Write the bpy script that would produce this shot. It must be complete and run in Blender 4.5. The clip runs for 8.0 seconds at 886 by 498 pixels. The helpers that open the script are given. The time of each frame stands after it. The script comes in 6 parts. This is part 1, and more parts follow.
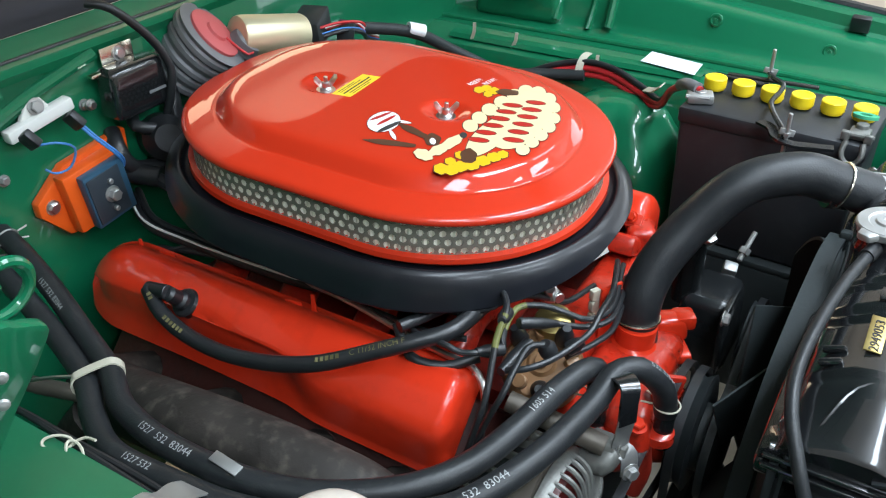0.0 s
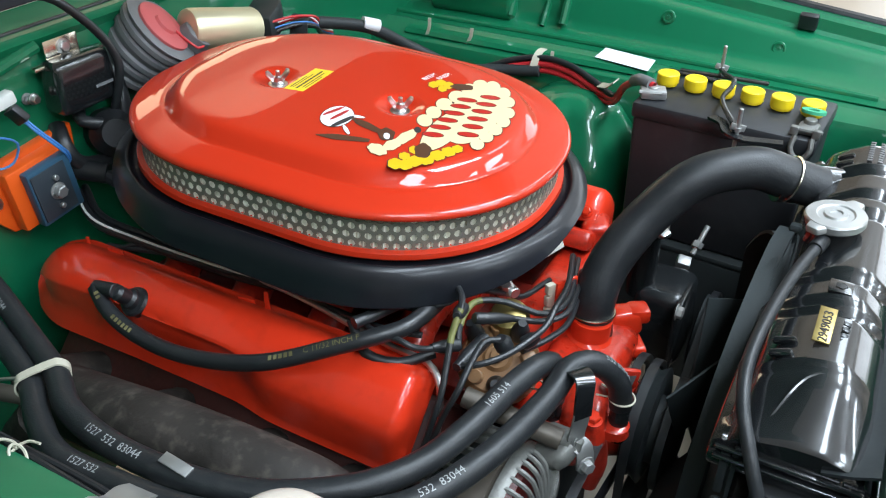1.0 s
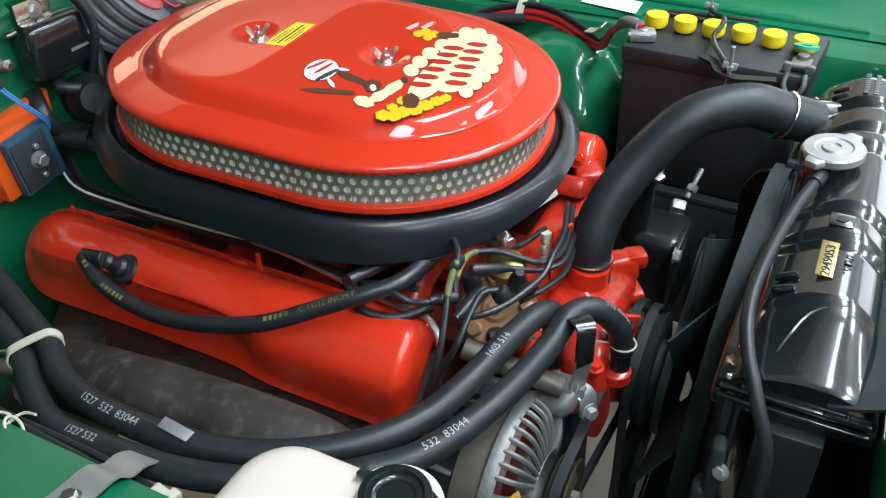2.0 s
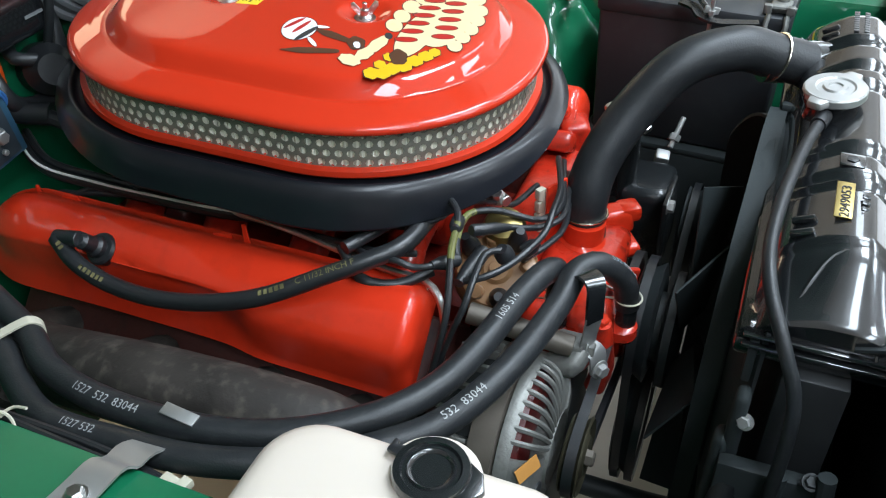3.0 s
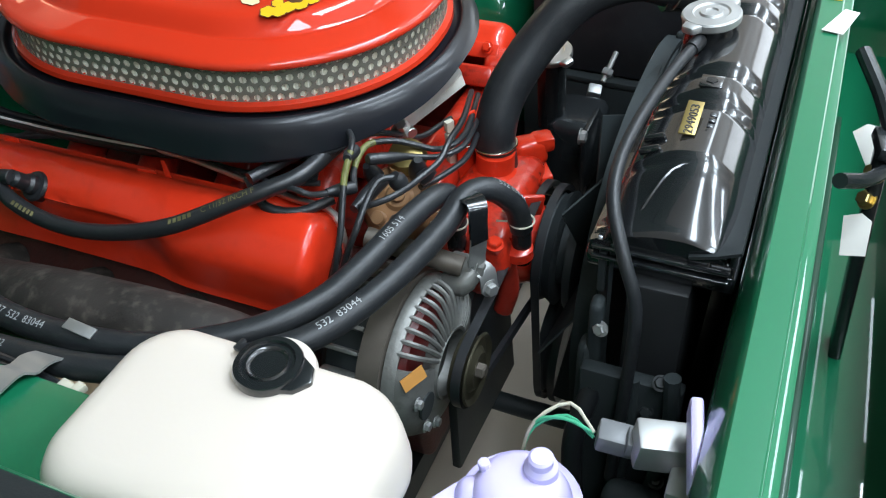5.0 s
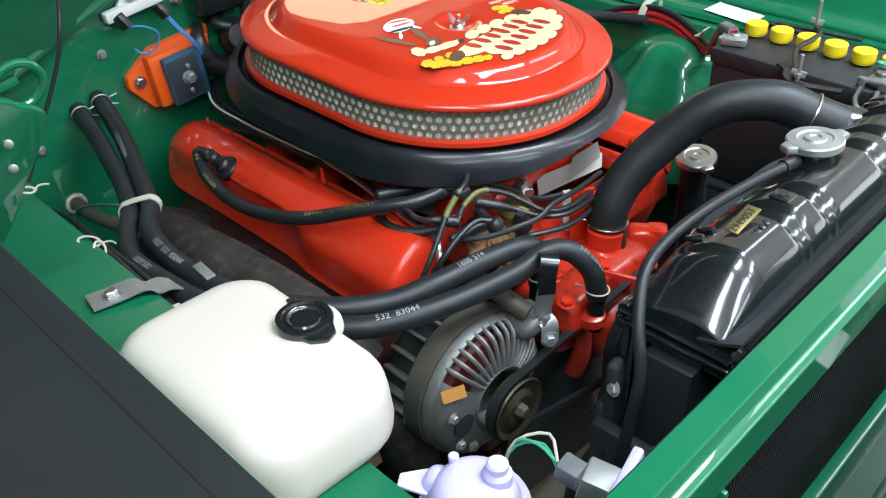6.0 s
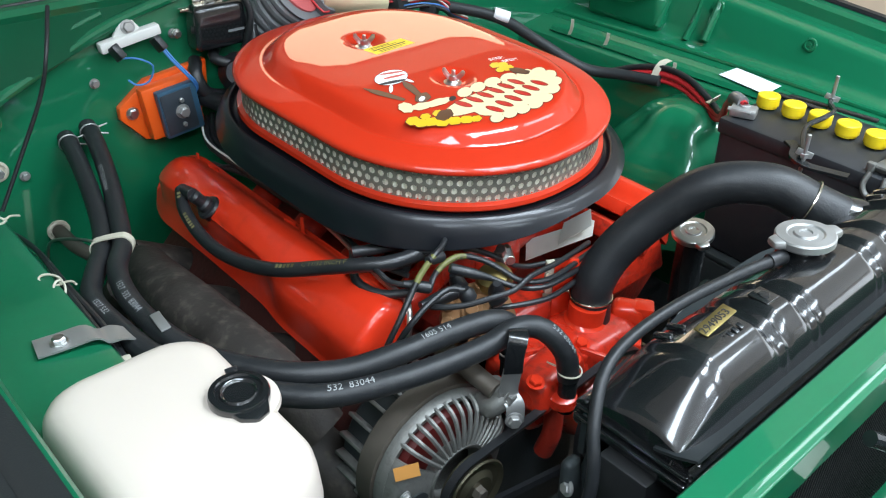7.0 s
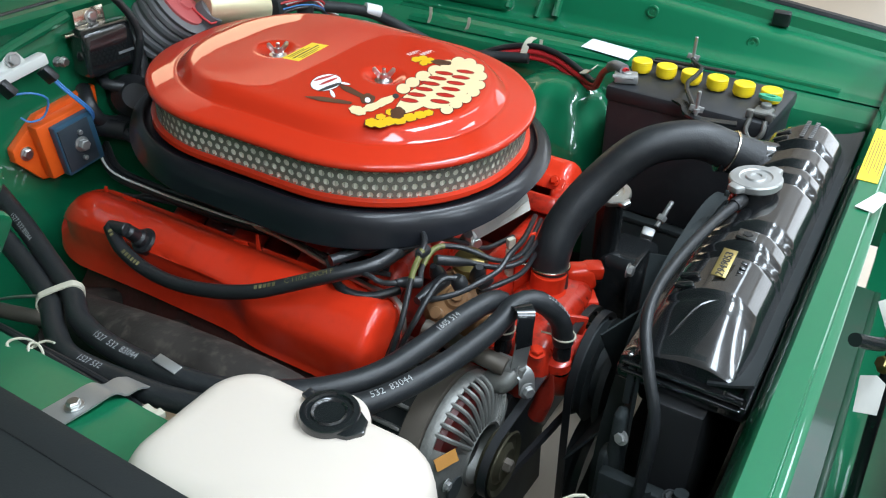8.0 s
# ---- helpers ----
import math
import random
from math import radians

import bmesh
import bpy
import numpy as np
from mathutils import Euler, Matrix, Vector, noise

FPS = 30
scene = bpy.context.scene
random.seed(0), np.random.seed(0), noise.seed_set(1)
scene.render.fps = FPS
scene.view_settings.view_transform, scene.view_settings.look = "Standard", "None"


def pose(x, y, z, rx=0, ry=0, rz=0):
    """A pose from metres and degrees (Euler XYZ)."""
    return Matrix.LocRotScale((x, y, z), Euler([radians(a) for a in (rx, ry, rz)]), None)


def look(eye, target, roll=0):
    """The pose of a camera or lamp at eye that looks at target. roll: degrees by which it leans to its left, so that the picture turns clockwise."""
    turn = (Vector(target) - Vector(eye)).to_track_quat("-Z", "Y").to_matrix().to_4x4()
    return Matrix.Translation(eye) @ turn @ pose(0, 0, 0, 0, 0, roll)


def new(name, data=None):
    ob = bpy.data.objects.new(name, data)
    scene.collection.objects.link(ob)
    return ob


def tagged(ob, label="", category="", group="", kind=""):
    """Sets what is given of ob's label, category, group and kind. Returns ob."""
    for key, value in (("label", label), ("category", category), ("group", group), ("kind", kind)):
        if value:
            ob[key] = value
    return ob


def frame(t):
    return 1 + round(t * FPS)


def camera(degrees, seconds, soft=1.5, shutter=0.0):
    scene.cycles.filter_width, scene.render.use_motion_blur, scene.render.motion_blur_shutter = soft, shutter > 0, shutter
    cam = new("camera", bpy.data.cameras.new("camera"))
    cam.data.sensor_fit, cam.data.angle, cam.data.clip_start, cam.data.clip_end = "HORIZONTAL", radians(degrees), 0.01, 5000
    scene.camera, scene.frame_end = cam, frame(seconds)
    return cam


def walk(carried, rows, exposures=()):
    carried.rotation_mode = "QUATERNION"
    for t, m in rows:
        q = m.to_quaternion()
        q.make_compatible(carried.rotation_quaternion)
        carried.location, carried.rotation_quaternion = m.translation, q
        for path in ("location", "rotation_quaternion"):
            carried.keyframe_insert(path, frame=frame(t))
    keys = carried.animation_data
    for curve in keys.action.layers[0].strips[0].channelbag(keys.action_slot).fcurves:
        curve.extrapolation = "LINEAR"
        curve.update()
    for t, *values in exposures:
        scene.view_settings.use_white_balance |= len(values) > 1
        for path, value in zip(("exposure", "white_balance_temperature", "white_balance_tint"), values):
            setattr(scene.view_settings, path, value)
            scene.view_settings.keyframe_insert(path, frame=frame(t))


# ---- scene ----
cam = camera(55.6, 8.0, soft=1.15)
PATH = [
    (0, (0.603, -0.847, 1.364), (-0.278, 0.58, 0.274), -1.0),
    (0.5, (0.604, -0.833, 1.361), (-0.187, 0.619, 0.236), 0.7),
    (1, (0.605, -0.841, 1.358), (-0.19, 0.632, 0.263), 0.4),
    (1.5, (0.593, -0.823, 1.34), (-0.141, 0.623, 0.171), -0.1),
    (2, (0.598, -0.835, 1.341), (-0.154, 0.6, 0.168), -1.7),
    (2.2, (0.597, -0.836, 1.328), (-0.097, 0.6, 0.121), -1.2),
    (3.3, (0.52, -0.828, 1.317), (-0.083, 0.585, 0.037), -3.2),
    (3.5, (0.513, -0.822, 1.314), (-0.068, 0.558, -0.012), -4.2),
    (4, (0.499, -0.835, 1.32), (-0.087, 0.542, -0.007), -5.2),
    (4.5, (0.554, -0.836, 1.338), (-0.019, 0.542, 0.007), -5.5),
    (4.7, (0.617, -0.831, 1.323), (0.035, 0.517, -0.036), -5.5),
    (5.8, (0.869, -0.847, 1.333), (-0.246, 0.374, 0.207), -3.3),
    (6, (0.913, -0.85, 1.337), (-0.269, 0.309, 0.214), -1.9),
    (6.5, (0.972, -0.778, 1.351), (-0.341, 0.248, 0.245), -1.8),
    (7, (0.914, -0.758, 1.356), (-0.335, 0.378, 0.283), 1.2),
    (7.5, (0.778, -0.871, 1.365), (-0.175, 0.5, 0.265), -0.4),
    (8, (0.743, -0.931, 1.372), (-0.111, 0.515, 0.285), 1.2),
]
walk(cam, [(t, look(eye, target, roll)) for t, eye, target, roll in PATH], [(0.0, 0.34), (1.5, 0.38), (4.0, 0.24), (6.0, 0.38), (7.5, 0.3), (8.0, 0.2)])

# ---- light: an indoor hall with ceiling tubes ----
world = bpy.data.worlds.new("world")
world.use_nodes = True
world.node_tree.nodes["Background"].inputs[0].default_value = (0.78, 0.92, 1.0, 1)
world.node_tree.nodes["Background"].inputs[1].default_value = 0.3
scene.world = world


def tube_light(x, y, z, rz, power, length=1.25, width=0.16):
    lamp = bpy.data.lights.new("tube_light", "AREA")
    lamp.shape, lamp.size, lamp.size_y = "RECTANGLE", length, width
    lamp.energy, lamp.color = power, (0.82, 0.96, 1.10)
    ob = new("tube_light", lamp)
    ob.matrix_basis = pose(x, y, z, 0, 0, rz)
    return ob


for lx, ly, power in ((1.2, -1.3, 32), (1.2, 0.6, 54), (1.2, 2.4, 14), (2.6, -1.9, 32), (2.6, 0.1, 40), (2.6, 2.1, 26), (4.2, 0.0, 40)):
    tube_light(lx, ly, 2.84, 90, power, 1.5, 0.42)
# unseen warm lamp in the west wall opening, added for the lid's beige reflection
lid_reflection = bpy.data.lights.new("lid_reflection_light", "AREA")
lid_reflection.shape, lid_reflection.size, lid_reflection.size_y, lid_reflection.energy, lid_reflection.color = "RECTANGLE", 1.6, 2.1, 34, (1.0, 0.78, 0.52)
new("lid_reflection_light", lid_reflection).matrix_basis = pose(-2.90, 2.48, 1.86, 0, -90, 0)

# daylight through the wide shop window beyond the far fender
window_sky = bpy.data.lights.new("window_sky", "AREA")
window_sky.shape, window_sky.size, window_sky.size_y, window_sky.energy, window_sky.color = "RECTANGLE", 5.6, 2.2, 90, (0.90, 0.97, 1.05)
new("window_sky", window_sky).matrix_basis = pose(3.2, 6.88, 1.35, -90, 0, 0)

# ---- materials ----


def material(name, base, rough=0.5, metal=0.0, vary=0.12, scale=8.0, bump=0.0, bump_scale=200.0, coat=0.0, dirt=0.0, dirt_colour=(0.05, 0.04, 0.03), spread=0.0, sss=0.0, spec=0.5, coat_rough=0.06):
    """Principled surface with grain, blotches and wear at two scales."""
    m = bpy.data.materials.new(name)
    m.use_nodes = True
    nt = m.node_tree
    n, l = nt.nodes, nt.links
    bsdf = n["Principled BSDF"]
    tc = n.new("ShaderNodeTexCoord")
    big, fine = n.new("ShaderNodeTexNoise"), n.new("ShaderNodeTexNoise")
    big.inputs["Scale"].default_value, big.inputs["Detail"].default_value = scale, 5
    fine.inputs["Scale"].default_value, fine.inputs["Detail"].default_value = bump_scale, 3
    l.new(tc.outputs["Object"], big.inputs["Vector"]), l.new(tc.outputs["Object"], fine.inputs["Vector"])
    mix = n.new("ShaderNodeMix")
    mix.data_type = "RGBA"
    lo, hi = [c * (1 - vary) for c in base], [min(1, c * (1 + vary)) for c in base]
    mix.inputs[6].default_value, mix.inputs[7].default_value = (*lo, 1), (*hi, 1)
    l.new(big.outputs["Fac"], mix.inputs[0])
    out = mix.outputs[2]
    if spread:
        info, hsv = n.new("ShaderNodeObjectInfo"), n.new("ShaderNodeHueSaturation")
        ramp = n.new("ShaderNodeMapRange")
        ramp.inputs[3].default_value, ramp.inputs[4].default_value = 1 - spread, 1 + spread
        l.new(info.outputs["Random"], ramp.inputs[0]), l.new(ramp.outputs[0], hsv.inputs["Value"])
        l.new(out, hsv.inputs["Color"])
        out = hsv.outputs[0]
    if dirt:
        spots, cut, soil = n.new("ShaderNodeTexNoise"), n.new("ShaderNodeMapRange"), n.new("ShaderNodeMix")
        spots.inputs["Scale"].default_value, spots.inputs["Detail"].default_value = scale * 4, 8
        l.new(tc.outputs["Object"], spots.inputs["Vector"]), l.new(spots.outputs["Fac"], cut.inputs[0])
        cut.inputs[1].default_value, cut.inputs[2].default_value = 0.52, 0.75
        cut.inputs[3].default_value, cut.inputs[4].default_value = 0.0, dirt
        soil.data_type = "RGBA"
        soil.inputs[7].default_value = (*dirt_colour, 1)
        l.new(cut.outputs[0], soil.inputs[0]), l.new(out, soil.inputs[6])
        out = soil.outputs[2]
    l.new(out, bsdf.inputs["Base Color"])
    shine = n.new("ShaderNodeMapRange")
    shine.inputs[3].default_value, shine.inputs[4].default_value = rough * 0.8, min(1, rough * 1.25)
    l.new(big.outputs["Fac"], shine.inputs[0]), l.new(shine.outputs[0], bsdf.inputs["Roughness"])
    bsdf.inputs["Metallic"].default_value = metal
    bsdf.inputs["Coat Weight"].default_value, bsdf.inputs["Coat Roughness"].default_value = coat, coat_rough
    bsdf.inputs["Specular IOR Level"].default_value = spec
    if sss:
        bsdf.inputs["Subsurface Weight"].default_value = sss
        bsdf.inputs["Subsurface Radius"].default_value = (0.02, 0.02, 0.015)
        bsdf.inputs["Subsurface Scale"].default_value = 0.5
    if bump:
        b = n.new("ShaderNodeBump")
        b.inputs["Strength"].default_value, b.inputs["Distance"].default_value = bump, 0.002
        l.new(fine.outputs["Fac"], b.inputs["Height"]), l.new(b.outputs[0], bsdf.inputs["Normal"])
    return m


GREEN = material("green_paint", (0.005, 0.130, 0.056), 0.35, vary=0.14, scale=3, bump=0.13, bump_scale=18, coat=1.0, coat_rough=0.03, spec=0.15)
SATIN_GREEN = material("satin_green_paint", (0.0045, 0.112, 0.049), 0.34, spec=0.3, coat=0.15, coat_rough=0.2, vary=0.12, scale=4, bump=0.05, bump_scale=60, dirt=0.15, dirt_colour=(0.01, 0.08, 0.04))
# green paint darkened: shade on the lower rail is put into this colour
DARK_GREEN = material("darkened_green_paint", (0.006, 0.055, 0.025), 0.5, vary=0.2, scale=5, coat=0.3, dirt=0.4)
LID_RED = material("orange_red_enamel", (0.52, 0.0285, 0.0085), 0.45, vary=0.05, scale=5, bump=0.012, bump_scale=30, coat=1.0, coat_rough=0.015, spec=0.08)
ENGINE_RED = material("engine_red_enamel", (0.62, 0.032, 0.010), 0.36, vary=0.12, scale=9, bump=0.10, bump_scale=26, coat=0.9, coat_rough=0.05, spec=0.12, dirt=0.25, dirt_colour=(0.2, 0.015, 0.008))
CAST_RED = material("cast_iron_red", (0.52, 0.026, 0.010), 0.28, vary=0.25, scale=20, bump=0.5, bump_scale=90, coat=0.6, dirt=0.75, dirt_colour=(0.08, 0.012, 0.008))
RUBBER = material("black_rubber", (0.014, 0.015, 0.0165), 0.36, vary=0.2, scale=14, bump=0.12, bump_scale=500)
HOSE = material("hose_rubber", (0.015, 0.0165, 0.018), 0.42, spec=0.4, vary=0.2, scale=18, bump=0.16, bump_scale=420, dirt=0.15, dirt_colour=(0.07, 0.07, 0.065))
SATIN_BLACK = material("satin_black_steel", (0.014, 0.016, 0.017), 0.25, vary=0.2, scale=10, bump=0.05, bump_scale=160)
GLOSS_BLACK = material("gloss_black_enamel", (0.009, 0.010, 0.011), 0.24, vary=0.25, scale=14, bump=0.30, bump_scale=28, coat=1.0, coat_rough=0.045, spec=0.5)
PAN_BLACK = material("worn_black_steel", (0.007, 0.008, 0.011), 0.34, vary=0.25, scale=9, bump=0.06, bump_scale=60, spec=0.3, coat=0.3, coat_rough=0.16, dirt=0.15, dirt_colour=(0.025, 0.025, 0.028))
DULL_BLACK = material("dull_black", (0.020, 0.024, 0.025), 0.5, spec=0.35, vary=0.25, scale=12, bump=0.1, dirt=0.15, dirt_colour=(0.035, 0.033, 0.03))
SHROUD_BLACK = material("matt_black_paint", (0.025, 0.031, 0.032), 0.62, spec=0.25, vary=0.3, scale=9, bump=0.12, bump_scale=240, dirt=0.12, dirt_colour=(0.03, 0.03, 0.028))
BATTERY_BLACK = material("battery_case_plastic", (0.021, 0.023, 0.026), 0.45, vary=0.15, scale=12, bump=0.1, bump_scale=400, dirt=0.2, dirt_colour=(0.06, 0.06, 0.06))
YELLOW = material("yellow_plastic", (0.85, 0.62, 0.015), 0.35, vary=0.05)
CREAM_PLASTIC = material("milky_white_plastic", (0.58, 0.51, 0.44), 0.40, vary=0.05, scale=6, bump=0.06, bump_scale=90, sss=0.08)
STEEL = material("bright_steel", (0.62, 0.62, 0.61), 0.30, 1.0, vary=0.12, scale=60)
ZINC = material("dull_zinc", (0.44, 0.44, 0.43), 0.50, 0.85, vary=0.15, scale=40, bump=0.05)
ALUMINIUM = material("cast_aluminium", (0.20, 0.20, 0.185), 0.48, 0.55, vary=0.2, scale=30, bump=0.2, bump_scale=300, dirt=0.35, dirt_colour=(0.06, 0.055, 0.045))
DARK_BRASS = material("dull_dark_brass", (0.11, 0.10, 0.065), 0.38, 0.8, vary=0.25, scale=40)
STATOR = material("laminated_steel", (0.13, 0.112, 0.092), 0.5, 0.5, vary=0.25, scale=40, bump=0.1)
OLD_BRASS = material("tarnished_brass", (0.34, 0.26, 0.10), 0.42, 1.0, vary=0.2, scale=60)
BRASS = material("yellow_zinc", (0.66, 0.50, 0.20), 0.32, 1.0, vary=0.12, scale=25)
WARM_PLATE = material("warm_plated_steel", (0.72, 0.66, 0.55), 0.22, 1.0, vary=0.12, scale=25)
GOLD_PAINT = material("pale_gold_canister", (0.66, 0.60, 0.40), 0.4, 0.6, vary=0.08, scale=15)
# engine red darkened almost to black: shade below the valve cover, put into colour
SHADED_IRON = material("shaded_red_iron", (0.050, 0.010, 0.007), 0.55, vary=0.4, scale=14, bump=0.5, bump_scale=120, dirt=0.7, dirt_colour=(0.015, 0.012, 0.01))
# deeper than CAST_RED, with random dark blotches
DEEP_RED = material("deep_red_iron", (0.26, 0.018, 0.009), 0.42, vary=0.3, scale=14, bump=0.5, bump_scale=120, dirt=0.7, dirt_colour=(0.02, 0.012, 0.01))
CAST_IRON = material("bare_cast_iron", (0.030, 0.025, 0.021), 0.62, 0.2, vary=0.75, scale=16, bump=0.35, bump_scale=130, dirt=0.85, dirt_colour=(0.085, 0.072, 0.058))
COPPER_RED = material("red_varnished_winding", (0.09, 0.010, 0.009), 0.35, vary=0.3, scale=60)
TAN = material("tan_bakelite", (0.30, 0.16, 0.075), 0.35, vary=0.2, scale=20)
ORANGE = material("orange_plate", (0.80, 0.105, 0.010), 0.35, vary=0.06, scale=12, coat=0.3)
BLUE = material("blue_enamel", (0.028, 0.085, 0.14), 0.4, vary=0.15, scale=20)
DARK_BLUE = material("dark_grey_resin", (0.035, 0.045, 0.055), 0.35, vary=0.2, scale=30, bump=0.1)
BLUE_WIRE = material("blue_wire", (0.06, 0.22, 0.55), 0.4)
RED_CABLE = material("red_cable", (0.55, 0.025, 0.03), 0.4, vary=0.1, scale=30)
WHITE_CERAMIC = material("white_ceramic", (0.74, 0.74, 0.70), 0.5, vary=0.05, scale=20)
GREY_PLASTIC = material("grey_corrugated_plastic", (0.15, 0.155, 0.16), 0.42, vary=0.35, scale=14, bump=0.4, bump_scale=40)
PINK_RED = material("faded_red_gasket", (0.52, 0.10, 0.10), 0.55, vary=0.12, scale=25)
NATURAL_NYLON = material("natural_nylon", (0.50, 0.47, 0.37), 0.45, vary=0.08)
WHITE_LABEL = material("pale_paper_label", (0.72, 0.80, 0.84), 0.5, vary=0.04)
PAPER = material("soiled_paper_tag", (0.68, 0.66, 0.60), 0.7, vary=0.12, scale=30)
FILTER_PAPER = material("cream_filter_paper", (0.85, 0.82, 0.70), 0.8, vary=0.08, scale=40)
SCREEN = material("galvanised_screen", (0.30, 0.285, 0.235), 0.42, 0.55, vary=0.15, scale=30)
LETTER_WHITE = material("white_ink", (0.30, 0.31, 0.31), 0.6)
LETTER_YELLOW = material("yellow_ink", (0.13, 0.115, 0.045), 0.6)
LEAD_PRINT = material("yellow_lead_print", (0.13, 0.13, 0.035), 0.5, vary=0.5, scale=160)
STAMPED = material("worn_stamped_edge", (0.12, 0.12, 0.12), 0.4, 0.3, vary=0.4, scale=200)
LETTER_BLACK = material("black_ink", (0.02, 0.02, 0.02), 0.6)
LABEL_YELLOW = material("yellow_label", (0.80, 0.55, 0.02), 0.4, vary=0.05)
LABEL_ORANGE = material("orange_label", (0.52, 0.24, 0.06), 0.45, vary=0.1)
DECAL_CREAM = material("cream_vinyl", (0.78, 0.58, 0.33), 0.3, vary=0.03)
DECAL_YELLOW = material("amber_vinyl", (0.78, 0.42, 0.012), 0.3, vary=0.03)
DECAL_BROWN = material("brown_vinyl", (0.085, 0.035, 0.018), 0.3)
DECAL_RED = material("crimson_vinyl", (0.42, 0.018, 0.012), 0.3)
DECAL_WHITE = material("white_vinyl", (0.82, 0.83, 0.84), 0.3)
LAVENDER = material("lavender_plastic", (0.56, 0.50, 0.80), 0.35, vary=0.05, sss=0.2)
GREEN_RING = material("green_felt_washer", (0.05, 0.36, 0.19), 0.8, bump=0.3)
MAT_BLACK = material("vinyl_fender_cover", (0.012, 0.014, 0.014), 0.5, spec=0.35, vary=0.25, scale=4, bump=0.15, bump_scale=700)
TILE = material("beige_floor_tile", (0.62, 0.54, 0.45), 0.35, vary=0.1, scale=2)
PLASTER = material("cream_wall_plaster", (0.66, 0.62, 0.55), 0.8, vary=0.05, scale=1.5, bump=0.1)
CEILING_WHITE = material("grey_ceiling_board", (0.78, 0.79, 0.80), 0.8, vary=0.04, scale=1.5)
GLASS_DARK = material("dark_windscreen", (0.007, 0.008, 0.014), 0.7, vary=0.2)
WINDSCREEN = material("tinted_windscreen_glass", (0.006, 0.007, 0.009), 0.05, vary=0.2)
FINS = material("condenser_fins", (0.012, 0.013, 0.014), 0.6, 0.0, vary=0.2, scale=30)

# ---- building helpers ----


def finish(mesh, mat, angle=35):
    mesh.materials.append(mat)
    mesh.polygons.foreach_set("use_smooth", [True] * len(mesh.polygons))
    mesh.set_sharp_from_angle(angle=radians(angle))
    return mesh


def thing(name, place, label, category, group=""):
    ob = new(name)
    ob.empty_display_size = 0.02
    ob.matrix_basis = place if isinstance(place, Matrix) else Matrix.Translation(place)
    return tagged(ob, label, category, group)


def base_of(ob):
    while ob.parent:
        ob = ob.parent
    return ob.matrix_basis


def part(name, bm, mat, parent, label="", angle=35):
    """One mesh, given in world places, under a thing or a part."""
    bm.transform(base_of(parent).inverted())
    mesh = bpy.data.meshes.new(name)
    bm.to_mesh(mesh), bm.free()
    ob = new(name, finish(mesh, mat, angle))
    ob.parent = parent
    return tagged(ob, label)


def solo(name, bm, mat, label, category, group="", kind="", angle=35):
    """A thing of one mesh, with its origin at its base."""
    pts = [v.co for v in bm.verts]
    lo = Vector([min(p[i] for p in pts) for i in range(3)])
    hi = Vector([max(p[i] for p in pts) for i in range(3)])
    base = Vector(((lo.x + hi.x) / 2, (lo.y + hi.y) / 2, lo.z))
    bm.transform(Matrix.Translation(-base))
    mesh = bpy.data.meshes.new(name)
    bm.to_mesh(mesh), bm.free()
    ob = new(name, finish(mesh, mat, angle))
    ob.location = base
    return tagged(ob, label, category, group, kind)


def join(*bms):
    out = bmesh.new()
    for b in bms:
        tmp = bpy.data.meshes.new("tmp")
        b.to_mesh(tmp), b.free()
        out.from_mesh(tmp)
        bpy.data.meshes.remove(tmp)
    return out


def box(size, at=(0, 0, 0), rot=(0, 0, 0), bevel=0.002, seg=2):
    bm = bmesh.new()
    bmesh.ops.create_cube(bm, size=1)
    bmesh.ops.scale(bm, vec=size, verts=bm.verts)
    if bevel:
        bmesh.ops.bevel(bm, geom=bm.edges[:], offset=min(bevel, min(size) * 0.45), segments=seg, profile=0.5, affect="EDGES")
    bm.transform(pose(*at, *rot))
    return bm


def taper(size, top, at=(0, 0, 0), rot=(0, 0, 0), bevel=0.004, shift=(0, 0), seg=3):
    """A block whose upper face is scaled by top and moved by shift."""
    bm = bmesh.new()
    bmesh.ops.create_cube(bm, size=1)
    for v in bm.verts:
        k = top if v.co.z > 0 else (1, 1)
        s = shift if v.co.z > 0 else (0, 0)
        v.co = Vector((v.co.x * size[0] * k[0] + s[0], v.co.y * size[1] * k[1] + s[1], v.co.z * size[2]))
    if bevel:
        bmesh.ops.bevel(bm, geom=bm.edges[:], offset=bevel, segments=seg, profile=0.5, affect="EDGES")
    bm.transform(pose(*at, *rot))
    return bm


def aim(a, b):
    """A pose at a whose z axis runs towards b."""
    d = Vector(b) - Vector(a)
    return Matrix.Translation(a) @ d.to_track_quat("Z", "Y").to_matrix().to_4x4()


def lathe(profile, m=Matrix(), seg=32, close=True):
    """Turns (radius, height) pairs about z, then lays them at the pose m."""
    bm = bmesh.new()
    rings = []
    for r, z in profile:
        rings.append([bm.verts.new((r * math.cos(2 * math.pi * i / seg), r * math.sin(2 * math.pi * i / seg), z)) for i in range(seg)])
    for a, b in zip(rings, rings[1:]):
        for i in range(seg):
            bm.faces.new((a[i], a[(i + 1) % seg], b[(i + 1) % seg], b[i]))
    if close:
        bm.faces.new(rings[0][::-1]), bm.faces.new(rings[-1])
    bmesh.ops.recalc_face_normals(bm, faces=bm.faces)
    bm.transform(m)
    return bm


def rod(a, b, r, seg=12, bevel=0.0008):
    h = (Vector(b) - Vector(a)).length
    e = min(bevel, r * 0.4)
    return lathe([(r - e, 0), (r, e), (r, h - e), (r - e, h)], aim(a, b), seg)


